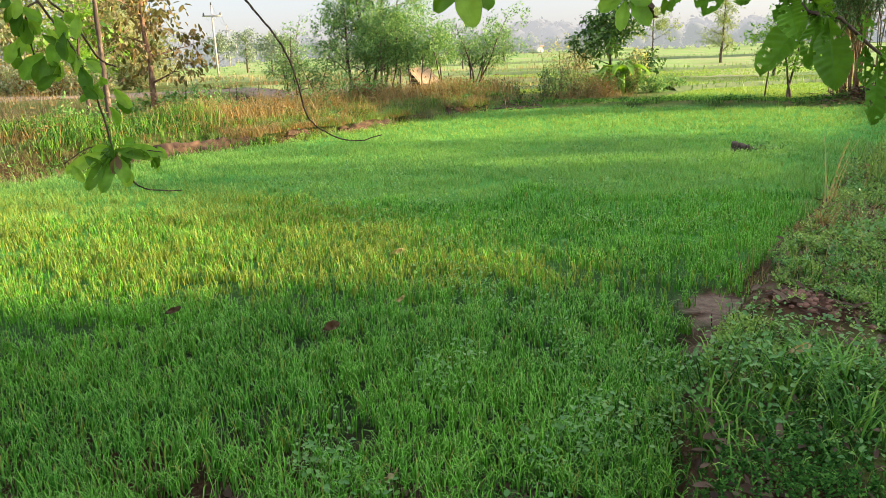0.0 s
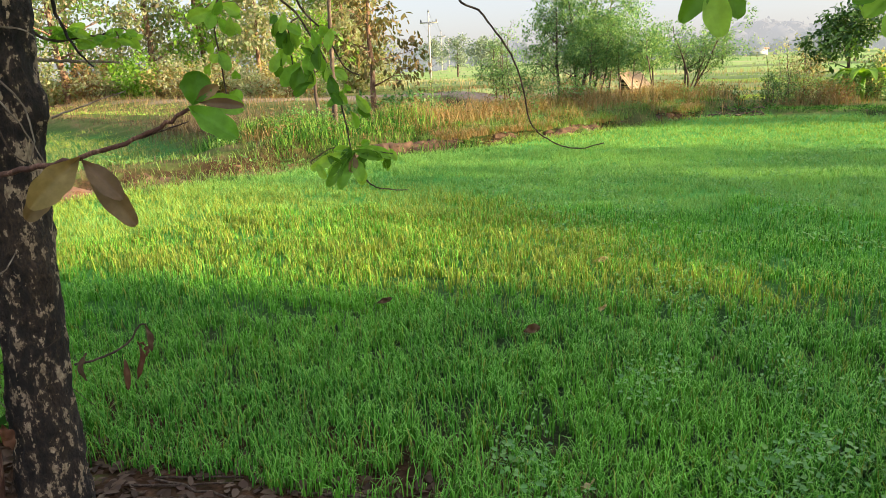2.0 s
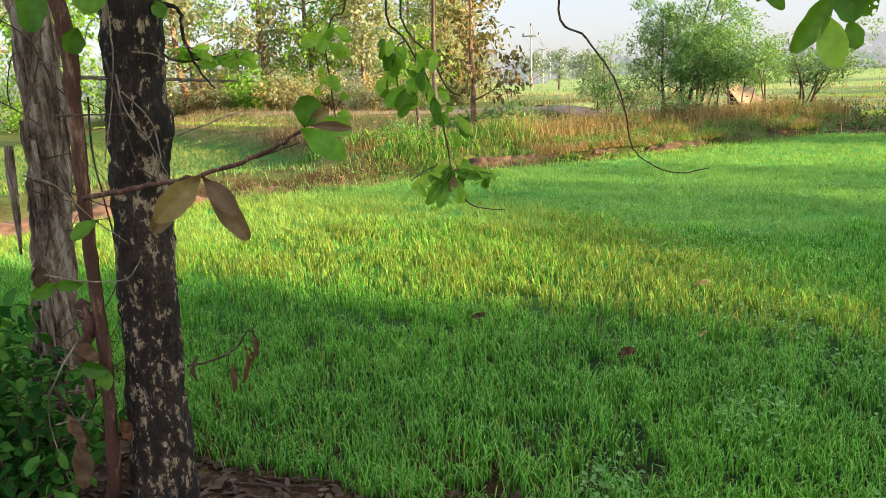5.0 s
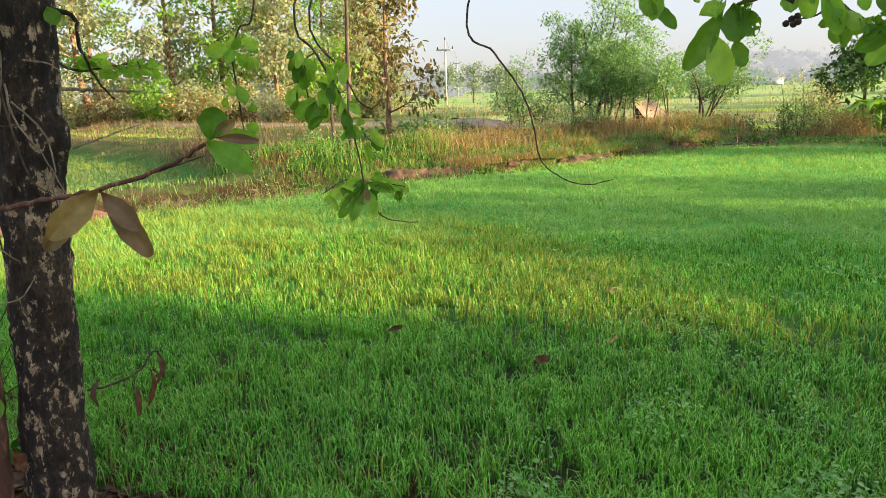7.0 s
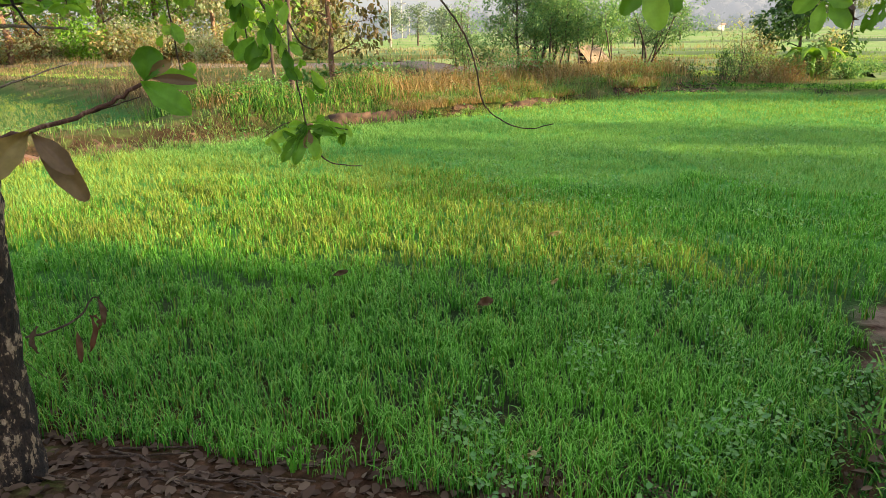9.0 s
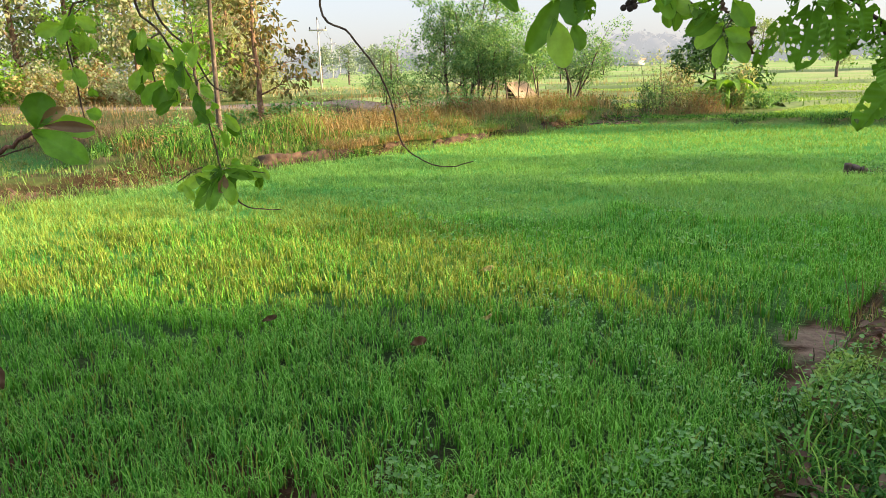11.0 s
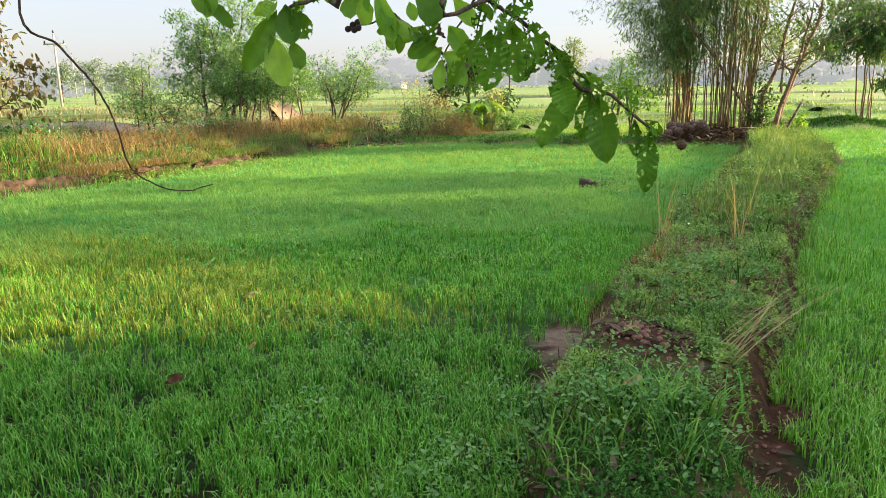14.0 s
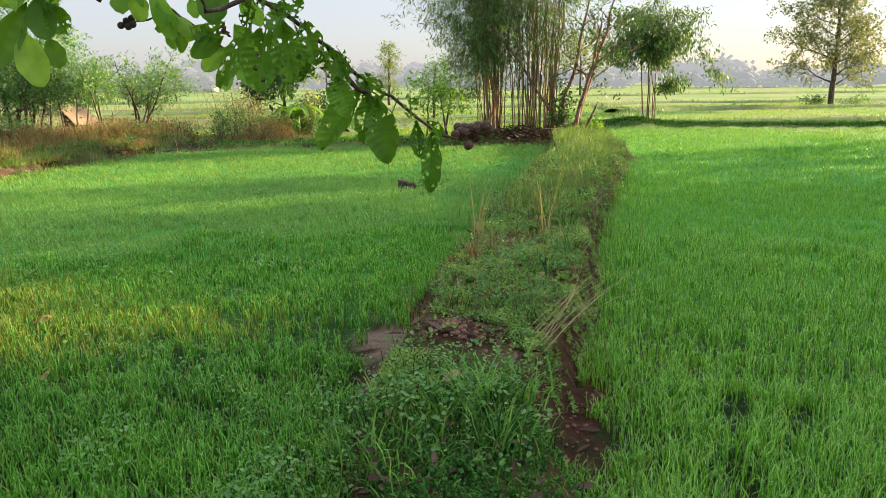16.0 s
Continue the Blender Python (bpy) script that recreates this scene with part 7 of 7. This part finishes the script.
# withered leaves on a low twig
ds = add_twig(T1, [(-2.063, 1.962, 0.779), (-1.963, 1.997, 0.802), (-1.873, 2.032, 0.851), (-1.849, 2.078, 0.904), (-1.828, 2.097, 0.908)], 0.005, 0.003)
add_leaves(ds, [((-1.832, 2.092, 0.905), (-1.791, 2.057, 0.814), 0.034), ((-1.846, 2.055, 0.850), (-1.818, 1.989, 0.729), 0.032), ((-1.873, 2.007, 0.802), (-1.834, 1.957, 0.698), 0.034), ((-2.002, 1.972, 0.826), (-1.975, 1.922, 0.740), 0.036), ((-1.840, 2.058, 0.845), (-1.820, 2.049, 0.792), 0.04)], [M_DEAD], 0, 0.5, 0.9)
# dark thin branch high by the trunk
hb = add_twig(T1, [(-2.212, 2.136, 2.198), (-2.126, 2.152, 2.181), (-2.095, 2.185, 2.156), (-2.099, 2.191, 2.058), (-2.070, 2.225, 1.940), (-2.029, 2.263, 1.861)], 0.012, 0.003, M_TRUNK)
add_leaves(hb, [((-2.156, 2.122, 2.193), (-2.130, 2.127, 2.130), 0.06), ((-2.135, 1.844, 2.234), (-2.143, 1.779, 2.121), 0.11), ((-2.258, 1.697, 2.238), (-2.257, 1.644, 2.064), 0.09), ((-2.238, 1.826, 2.091), (-2.264, 1.803, 2.002), 0.075)], [M_BIGDARK], 0, 0.15, 0.2)

# ---------------------------------------------------------------- the second trunk, the red climber and the tangle
T2 = thing("peeling_tree", (-3.47, 2.4, gz(-3.47, 2.4)), "tree trunk with grey-brown peeling strips of bark", "tree")
part("trunk", mesh_np("trunk", *rough_trunk([(-3.45, 2.4, -0.05), (-3.438, 2.375, 0.181), (-3.414, 2.499, 1.216), (-3.380, 2.534, 2.072), (-3.45, 2.5, 3.6), (-3.4, 2.5, 4.8)], [0.145, 0.106, 0.098, 0.096, 0.09, 0.08], 28, 120, 8, 0.02), smooth=True), M_PEEL, T2)
rgp = np.random.default_rng(71)
for i in range(14):
    zz = rgp.uniform(0.3, 2.2)
    a = rgp.uniform(-2.4, 0.2)
    f = np.interp(zz, [0, 0.6, 1.4, 2.3], [-3.45, -3.44, -3.4, -3.42]), np.interp(zz, [0, 0.6, 1.4, 2.3], [2.4, 2.42, 2.45, 2.47])
    dd = np.array([math.cos(a), math.sin(a), 0])
    b0 = np.array([f[0], f[1], zz]) + dd * 0.118
    pts = np.array([b0, b0 + dd * 0.006 - UP * 0.12, b0 + dd * 0.02 - UP * rgp.uniform(0.2, 0.4)])
    part("bark_strip", mesh_np("bark_strip", *tube(smooth_line(pts, 6), [0.016, 0.02, 0.006], 5, 0.2, rgp)), M_PEEL, T2)
# Second crown out of view, which cuts sky light on the left
nc = 6500
dirs = rgc.normal(0, 1, (nc, 3))
dirs /= np.linalg.norm(dirs, axis=1)[:, None]
cp = np.array([-4.2, 2.0, 5.7]) + dirs * rgc.random((nc, 1)) ** 0.4 * np.array([3.0, 2.8, 1.2])
lc = rgc.uniform(0.11, 0.19, nc)
part("crown", mesh_np("crown", *leaflets(cp, rgc.normal(0, 1, (nc, 3)) - 0.6 * UP, rgc.normal(0, 0.6, (nc, 3)) + UP, lc, lc * 0.6)), M_FRESH, T2)
for k in range(7):
    az = k * 0.9
    add_twig(T2, [(-3.4, 2.5, 4.6), (-3.7 + 0.8 * math.cos(az), 2.3 + 0.8 * math.sin(az), 5.3), (-4.0 + 2.3 * math.cos(az), 2.1 + 2.1 * math.sin(az), 5.8)], 0.035, 0.01, M_BARK, "limb")
side = add_twig(T2, [(-3.4, 2.5, 3.0), (-3.35, 2.9, 2.45), (-3.19, 3.2, 2.06), (-3.03, 3.34, 2.03), (-2.85, 3.48, 2.08)], 0.014, 0.004, M_BARK, "side_branch", 24)
rgs = np.random.default_rng(74)
for k in range(5):
    c0 = np.array([(-3.13, 3.25, 2.06), (-3.08, 3.3, 2.1), (-3.0, 3.37, 2.05), (-2.9, 3.45, 2.08), (-2.85, 3.48, 2.08)][k])
    tip = c0 + np.array([rgs.uniform(-0.02, 0.1), rgs.uniform(-0.05, 0.1), rgs.uniform(-0.14, 0.08)])
    spray = add_twig(side, [tuple(c0), tuple((c0 + tip) / 2 + 0.01), tuple(tip)], 0.004, 0.002)
    rows = []
    for m in range(7):
        b0 = c0 + (tip - c0) * (m + 1) / 7
        d0 = np.array([math.cos(m * 2.4 + k), math.sin(m * 2.4 + k), rgs.uniform(-0.6, 0.3)])
        rows.append((tuple(b0), tuple(b0 + d0 / np.linalg.norm(d0) * rgs.uniform(0.07, 0.12)), rgs.uniform(0.035, 0.055)))
    add_leaves(spray, rows, [M_BIGLEAF], 0, 0.15, 0.6)
add_twig(T2, [(-3.36, 2.52, 1.95), (-3.19, 3.19, 1.92), (-3.05, 3.32, 1.91), (-2.89, 3.46, 1.895)], 0.012, 0.007, M_PALETWIG, "dead_branch", 18)
T3 = thing("climber", (-2.62, 1.95, gz(-2.62, 1.95)), "reddish woody climber with thin tangled shoots", "vine")
part("stem", mesh_np("stem", *rough_trunk([(-2.62, 1.93, 0.05), (-2.471, 1.871, 0.229), (-2.430, 1.887, 0.816), (-2.398, 1.870, 1.382), (-2.360, 1.864, 1.810), (-2.358, 1.853, 2.205), (-2.75, 1.9, 3.4)], [0.038, 0.029, 0.024, 0.024, 0.027, 0.029, 0.03], 14, 70, 5, 0.006), smooth=True), M_VINE, T3)
add_twig(T3, [(-2.524, 1.871, 1.029), (-2.465, 1.871, 0.939), (-2.511, 1.857, 0.793), (-2.502, 1.854, 0.622)], 0.03, 0.02, M_VINE, "stem")
add_twig(T3, [(-2.231, 1.919, 1.987), (-2.187, 1.956, 1.613), (-2.127, 2.006, 1.522)], 0.0045, 0.002, M_TWIG, "shoot")
add_twig(T3, [(-2.213, 1.942, 1.926), (-2.204, 1.952, 1.803), (-2.151, 2.000, 1.673), (-2.098, 2.034, 1.518)], 0.0045, 0.002, M_PALETWIG, "shoot")
add_twig(T3, [(-2.165, 1.990, 2.005), (-2.112, 2.044, 1.993), (-2.085, 2.073, 1.961)], 0.0045, 0.002, M_PALETWIG, "shoot")
add_twig(T3, [(-2.355, 1.773, 1.785), (-2.286, 1.858, 1.785), (-2.186, 1.970, 1.776)], 0.0045, 0.002, M_TWIG, "shoot")
add_twig(T3, [(-2.206, 1.951, 1.864), (-2.147, 2.010, 1.757), (-2.125, 2.022, 1.628), (-2.134, 2.002, 1.544)], 0.0045, 0.002, M_PALETWIG, "shoot")
add_twig(T3, [(-2.199, 1.930, 2.200), (-2.205, 1.939, 2.085), (-2.221, 1.934, 1.906), (-2.258, 1.875, 1.601)], 0.0045, 0.002, M_PALETWIG, "shoot")
add_twig(T3, [(-2.405, 1.683, 1.562), (-2.352, 1.747, 1.523), (-2.307, 1.797, 1.485), (-2.233, 1.873, 1.432)], 0.0045, 0.002, M_TWIG, "shoot")
add_twig(T3, [(-2.371, 1.638, 1.222), (-2.279, 1.742, 1.174), (-2.192, 1.843, 1.168), (-2.165, 1.896, 1.234)], 0.0045, 0.002, M_PALETWIG, "shoot")
add_twig(T3, [(-2.335, 2.149, 1.497), (-2.374, 2.063, 1.298), (-2.394, 2.001, 1.169), (-2.363, 1.969, 0.989), (-2.295, 1.960, 0.804)], 0.0045, 0.002, M_PALETWIG, "shoot")
add_twig(T3, [(-2.472, 2.027, 1.848), (-2.472, 2.010, 1.605), (-2.432, 2.012, 1.353), (-2.398, 1.983, 1.126), (-2.418, 1.910, 1.003)], 0.0045, 0.002, M_TWIG, "shoot")
add_twig(T3, [(-2.425, 1.659, 1.585), (-2.363, 1.735, 1.535), (-2.281, 1.809, 1.399), (-2.202, 1.875, 1.303)], 0.0045, 0.002, M_PALETWIG, "shoot")
add_twig(T3, [(-2.466, 1.798, 0.894), (-2.489, 1.693, 0.767), (-2.692, 1.782, 0.524), (-2.571, 1.743, 0.257)], 0.0045, 0.002, M_PALETWIG, "shoot")
add_twig(T3, [(-2.444, 1.937, 0.291), (-2.334, 2.027, 0.243), (-2.227, 2.110, 0.201)], 0.0045, 0.002, M_TWIG, "shoot")
add_twig(T3, [(-2.674, 1.790, 0.498), (-2.611, 1.873, 0.493), (-2.531, 1.937, 0.435)], 0.0045, 0.002, M_PALETWIG, "shoot")
add_twig(T3, [(-2.080, 2.073, 1.688), (-2.003, 2.147, 1.724), (-1.889, 2.248, 1.771)], 0.0045, 0.002, M_PALETWIG, "shoot")
add_twig(T3, [(-2.492, 2.037, 0.514), (-2.448, 1.984, 0.359), (-2.431, 1.898, 0.222)], 0.0045, 0.002, M_TWIG, "shoot")

rgv = np.random.default_rng(72)
for k in range(30):
    p0 = np.array([-2.72 + rgv.normal(0, 0.1), 1.96 + rgv.normal(0, 0.05), rgv.uniform(0.25, 2.2)])
    st = np.array([rgv.uniform(0.02, 0.14), rgv.uniform(-0.02, 0.05), rgv.uniform(-0.16, 0.16)])
    line = [p0]
    for _ in range(4):
        line.append(line[-1] + st * rgv.uniform(0.6, 1.2) + rgv.normal(0, 0.035, 3))
    add_twig(T3, [tuple(c) for c in line], 0.0032, 0.0014, (M_PALETWIG, M_TWIG, M_TWIG)[k % 3], "shoot")

sh = add_twig(T3, [(-2.520, 1.870, 1.599), (-2.382, 1.843, 1.388), (-2.368, 1.850, 1.354)], 0.004, 0.003, M_TWIG, "shoot")
add_leaves(sh, [((-2.269, 1.821, 1.389), (-2.307, 1.726, 1.331), 0.06), ((-2.425, 1.715, 1.164), (-2.453, 1.628, 1.133), 0.06), ((-2.366, 1.786, 1.148), (-2.408, 1.701, 1.158), 0.05), ((-2.483, 1.807, 0.792), (-2.372, 1.848, 0.766), 0.075), ((-2.435, 1.855, 0.767), (-2.360, 1.816, 0.689), 0.06)], [M_BIGDARK], 0, 0.2, 0.3)
add_leaves(sh, [((-2.475, 1.677, 1.247), (-2.425, 1.629, 1.167), 0.09), ((-2.514, 1.815, 0.882), (-2.401, 1.832, 0.804), 0.08), ((-2.409, 1.899, 0.513), (-2.331, 1.859, 0.445), 0.07)], [M_DEAD], 0, 0.3, 0.4)
dl = add_twig(T3, [(-2.524, 1.714, 0.730), (-2.504, 1.751, 0.606), (-2.472, 1.754, 0.549)], 0.004, 0.003, M_TWIG, "shoot")
add_leaves(dl, [((-2.327, 1.600, 0.699), (-2.261, 1.609, 0.587), 0.06), ((-2.284, 1.596, 0.612), (-2.221, 1.542, 0.439), 0.10)], [M_DEAD], 0, 0.35, 0.5)
bush("undergrowth_shrub", 730, (-3.1, 1.75), 0.9, 0.75, "leafy green shrub at the trunks' feet", M_FOOTWEED, M_TWIG, 620, 0.085, 0.6, six=True)
bush("undergrowth_shrub", 732, (-2.85, 1.62), 0.8, 0.42, "low leafy green shrub at the trunks' feet", M_FOOTWEED, M_TWIG, 520, 0.075, 0.6, six=True)
bush("undergrowth_shrub", 731, (-3.7, 1.9), 1.0, 0.9, "leafy green shrub at the trunks' feet", M_FOOTWEED, M_TWIG, 620, 0.085, 0.6, six=True)

# more leaves low on the drooping twigs
scatter_leaves(tw, (-1.387, 2.574, 2.066), (-1.388, 2.581, 1.868), 12, 0.075, [M_BIGLEAF, M_BIGLEAF, M_BIGDARK], 911, 0, 0.09)
scatter_leaves(tw, (-1.317, 2.615, 1.976), (-1.192, 2.668, 1.668), 20, 0.08, [M_BIGLEAF, M_BIGLEAF, M_BIGDARK], 912, 0, 0.1)
scatter_leaves(tw, (-1.289, 2.581, 1.484), (-1.000, 2.704, 1.487), 16, 0.075, [M_BIGLEAF, M_BIGLEAF, M_BIGDARK], 913, 0, 0.05)
scatter_leaves(tw4, (-1.631, 2.544, 2.123), (-1.660, 2.539, 1.878), 9, 0.085, [M_BIGLEAF], 914, 0, 0.1)
for k in range(16):
    rgk = np.random.default_rng(930 + k)
    x0, y0 = rgk.uniform(-3.4, 0.4), rgk.uniform(1.95, 2.45)
    a = rgk.uniform(-0.6, 0.6)
    ln = rgk.uniform(0.25, 0.7)
    x1, y1 = x0 + ln * math.cos(a), y0 + ln * math.sin(a) * 0.5
    log_thing("fallen_twig", (x0, y0, gz(x0, y0) + 0.012), (x1, y1, gz(x1, y1) + 0.02), 0.006, "thin dry twig lying on the leaf litter", M_TWIG, 950 + k)

# ---------------------------------------------------------------- small things on field and bund
def fallen_leaf(at, L, w, az, mat, label, rise=0.04):
    z = gz(at[0], at[1])
    th = thing("fallen_leaf", (at[0], at[1], z), label, "leaf", "fallen leaves")
    d = np.array([math.cos(az), math.sin(az), 0.0])
    b = np.array([at[0], at[1], z + rise])
    LEAF_SEED[0] += 1
    v, q, _ = near_leaf(b, b + d * L + UP * 0.03, w, LEAF_SEED[0], 0, 0.3, 0.6)
    part("blade", mesh_np("blade", v, q, None, True), mat, th)
    part("stalk", mesh_np("stalk", *tube(np.array([b, b - d * 0.03 - UP * (rise - 0.005)]), [0.002, 0.0015], 4)), M_TWIG, th)


fallen_leaf((-0.76, 4.27), 0.11, 0.09, 0.3, M_DEAD, "dry brown leaf lying among the rice", 0.10)
fallen_leaf((-0.36, 4.9), 0.09, 0.05, 0.1, M_STRAW, "pale dry leaf lying among the rice", 0.06)
fallen_leaf((-0.46, 6.15), 0.13, 0.07, 0.2, M_STRAW, "pale dry leaf lying among the rice", 0.06)
fallen_leaf((-1.95, 4.72), 0.12, 0.06, 0.4, M_DEAD, "dry brown leaf lying among the rice", 0.08)
fallen_leaf((0.35, 4.1), 0.10, 0.05, 0.9, M_DEAD, "dry brown leaf lying among the rice", 0.06)
fallen_leaf((-0.28, 2.65), 0.10, 0.06, 0.5, M_STRAW, "pale dry leaf lying among the rice", 0.05)
fallen_leaf((1.55, 2.95), 0.12, 0.05, 0.2, M_STRAW, "pale dry leaf lying on the bund's foot", 0.12)


def stump(at):
    rng = np.random.default_rng(740)
    z = gz(*at)
    th = thing("tree_stump", (at[0], at[1], z), "weathered black tree stump standing in the rice", "stump")
    for k, (dx, r, h) in enumerate(((-0.07, 0.06, 0.19), (0.03, 0.075, 0.15), (0.11, 0.05, 0.12))):
        p = np.array([[at[0] + dx, at[1], z - 0.05], [at[0] + dx * 1.1, at[1] + 0.02, z + h * 0.5], [at[0] + dx * 1.3, at[1], z + h]])
        part("stub", mesh_np("stub", *tube(smooth_line(p, 7), [r * 1.3, r, r * 0.85], 10, 0.16, rng)), M_STUMP, th)
    part("root", mesh_np("root", *tube(smooth_line(np.array([[at[0] + 0.1, at[1] - 0.05, z + 0.1], [at[0] + 0.2, at[1] - 0.08, z + 0.06], [at[0] + 0.3, at[1] - 0.1, z - 0.02]]), 6), [0.07, 0.05, 0.03], 7, 0.15, rng)), M_STUMP, th)


stump((4.95, 11.96))
bush("weed_clump", 741, (5.3, 11.9), 0.7, 0.2, "low green weed clump beside the stump", M_WEED, M_TWIG, 260, 0.06, 0.5)


def grass_clump(at, n, h, w, label, mat, seed, bend=0.95, name="grass_clump", spread=0.06, lean=None):
    rng = np.random.default_rng(seed)
    z = gz(*at)
    th = thing(name, (at[0], at[1], z), label, "grass", "grass clumps on the bund")
    x, y = at[0] + rng.normal(0, spread, n), at[1] + rng.normal(0, spread, n)
    p = np.stack([x, y, np.full(n, z - 0.01)], 1)
    az = np.arctan2(y - at[1], x - at[0]) + rng.normal(0, 1.1, n)
    if lean is not None:
        az = lean + rng.normal(0, 0.7, n)
    v, q, t = blades(p, h * rng.uniform(0.6, 1.2, n), w * rng.uniform(0.7, 1.2, n), az, np.abs(rng.normal(bend, 0.25, n)), 5)
    if lean is not None:
        up = v[:, 2] - z
        v[:, 0] += 1.0 * math.cos(lean) * up
        v[:, 1] += 1.0 * math.sin(lean) * up
        v[:, 2] = z + up * 0.62
    tagged(part("blade_tuft", mesh_np("blade_tuft", v, q, t), mat, th), kind="stuff")
    part("crown_base", mesh_np("crown_base", *tube(np.array([[at[0], at[1], z - 0.03], [at[0], at[1], z + 0.04]]), [0.035, 0.02], 6)), M_STRAW, th)


CLUMPS = [((1.68, 2.9), 34, 0.27, 0.013), ((2.0, 2.88), 40, 0.25, 0.010), ((1.48, 2.78), 60, 0.28, 0.010), ((1.75, 2.75), 50, 0.26, 0.009), ((1.3, 2.95), 36, 0.26, 0.009), ((2.6, 3.9), 26, 0.26, 0.007), ((3.3, 4.8), 30, 0.32, 0.008),
          ((1.1, 2.6), 40, 0.28, 0.009), ((1.6, 2.45), 45, 0.3, 0.009), ((2.0, 2.7), 30, 0.26, 0.008), ((3.9, 5.3), 34, 0.34, 0.008), ((4.6, 6.3), 34, 0.36, 0.009), ((3.3, 6.3), 30, 0.3, 0.008)]
for k, (at, n, h, w) in enumerate(CLUMPS):
    grass_clump(at, n, h, w, "arching green grass clump on the bund", M_FRESHGRASS if k in (0, 1) else M_BUNDGRASS, 750 + k)
grass_clump((2.38, 3.42), 18, 0.72, 0.006, "dry straw tuft leaning off the bund", M_STRAW, 770, 0.75, lean=0.35)
grass_clump((3.71, 6.67), 7, 0.75, 0.012, "tall pale dry grass stalks on the bund", M_STRAW, 771, 0.1, "dry_stalks", 0.03)
grass_clump((4.2, 6.17), 10, 0.85, 0.009, "tall pale dry grass stalks on the bund", M_STRAW, 772, 0.22, "dry_stalks", 0.04)
grass_clump((2.3, 4.9), 12, 0.35, 0.006, "reddish dry stalks on the bund", M_DRYGRASS, 773, 0.4, "dry_stalks")
grass_clump((3.1, 5.65), 22, 0.3, 0.007, "dry straw tuft on the bund", M_DRYGRASS, 774, 0.7)
grass_clump((5.3, 6.95), 12, 0.7, 0.007, "dark stalks leaning over the ditch", M_DRYDARK, 775, 0.4, "dry_stalks", lean=0.5)


def puddle(name, pts, label, z=0.035):
    bm = bmesh.new()
    vs = [bm.verts.new((x, y, z)) for x, y in pts]
    top = bm.faces.new(vs)
    bmesh.ops.triangulate(bm, faces=[top])
    m2 = bpy.data.meshes.new(name)
    bm.to_mesh(m2)
    bm.free()
    return tagged(obj(name, m2, M_WATER), label, "water", kind="structure")


def oval(c, a, b, turn, n=28, seed=0):
    g = [1 + 0.12 * math.sin(0.9 * k + seed) + 0.08 * math.cos(2.2 * k) for k in range(n)]
    return [(c[0] + g[k] * (a * math.cos(6.283 * k / n) * math.cos(turn) - b * math.sin(6.283 * k / n) * math.sin(turn)),
             c[1] + g[k] * (a * math.cos(6.283 * k / n) * math.sin(turn) + b * math.sin(6.283 * k / n) * math.cos(turn))) for k in range(n)]


puddle("water", oval((1.78, 4.42), 0.36, 0.11, 1.15, seed=1), "shallow muddy water at the bund's foot", -0.014)
puddle("water_east", oval((2.42, 3.05), 0.36, 0.075, 0.85, seed=2), "shallow muddy water in the ditch beside the bund", -0.012)
puddle("water_ditch", oval((5.25, 6.35), 0.55, 0.1, 0.88, seed=3), "shallow muddy water in the ditch beside the bund", -0.012)
puddle("water_far_ditch", oval((8.15, 9.75), 0.8, 0.1, 0.88, seed=4), "shallow muddy water in the ditch beside the bund", -0.012)


def clods():
    rng = np.random.default_rng(790)
    for i in range(150):
        x, y = (2.07 + rng.normal(0, 0.14), 3.8 + rng.normal(0, 0.2)) if i < 100 else (2.1 + 0.7 * (i - 100) / 50 + rng.normal(0, 0.08), 2.65 + 0.8 * (i - 100) / 50 + rng.normal(0, 0.06))
        r = rng.uniform(0.006, 0.026) if i < 100 else rng.uniform(0.005, 0.016)
        bm = bmesh.new()
        bmesh.ops.create_icosphere(bm, subdivisions=1 if r < 0.018 else 2, radius=r)
        for v in bm.verts:
            v.co *= 1 + 0.45 * noise.noise(v.co * 30 + Vector((i, 0, 0)))
            v.co.z *= 0.7
        m2 = bpy.data.meshes.new("clod")
        bm.to_mesh(m2)
        bm.free()
        ob = obj("earth_clod", m2, M_REDSOIL)
        ob.location = (x, y, gz(x, y) + r * 0.3)
        tagged(ob, "crumbly red-brown clod of earth on the bund", "clod", "earth clods on the bund")


clods()
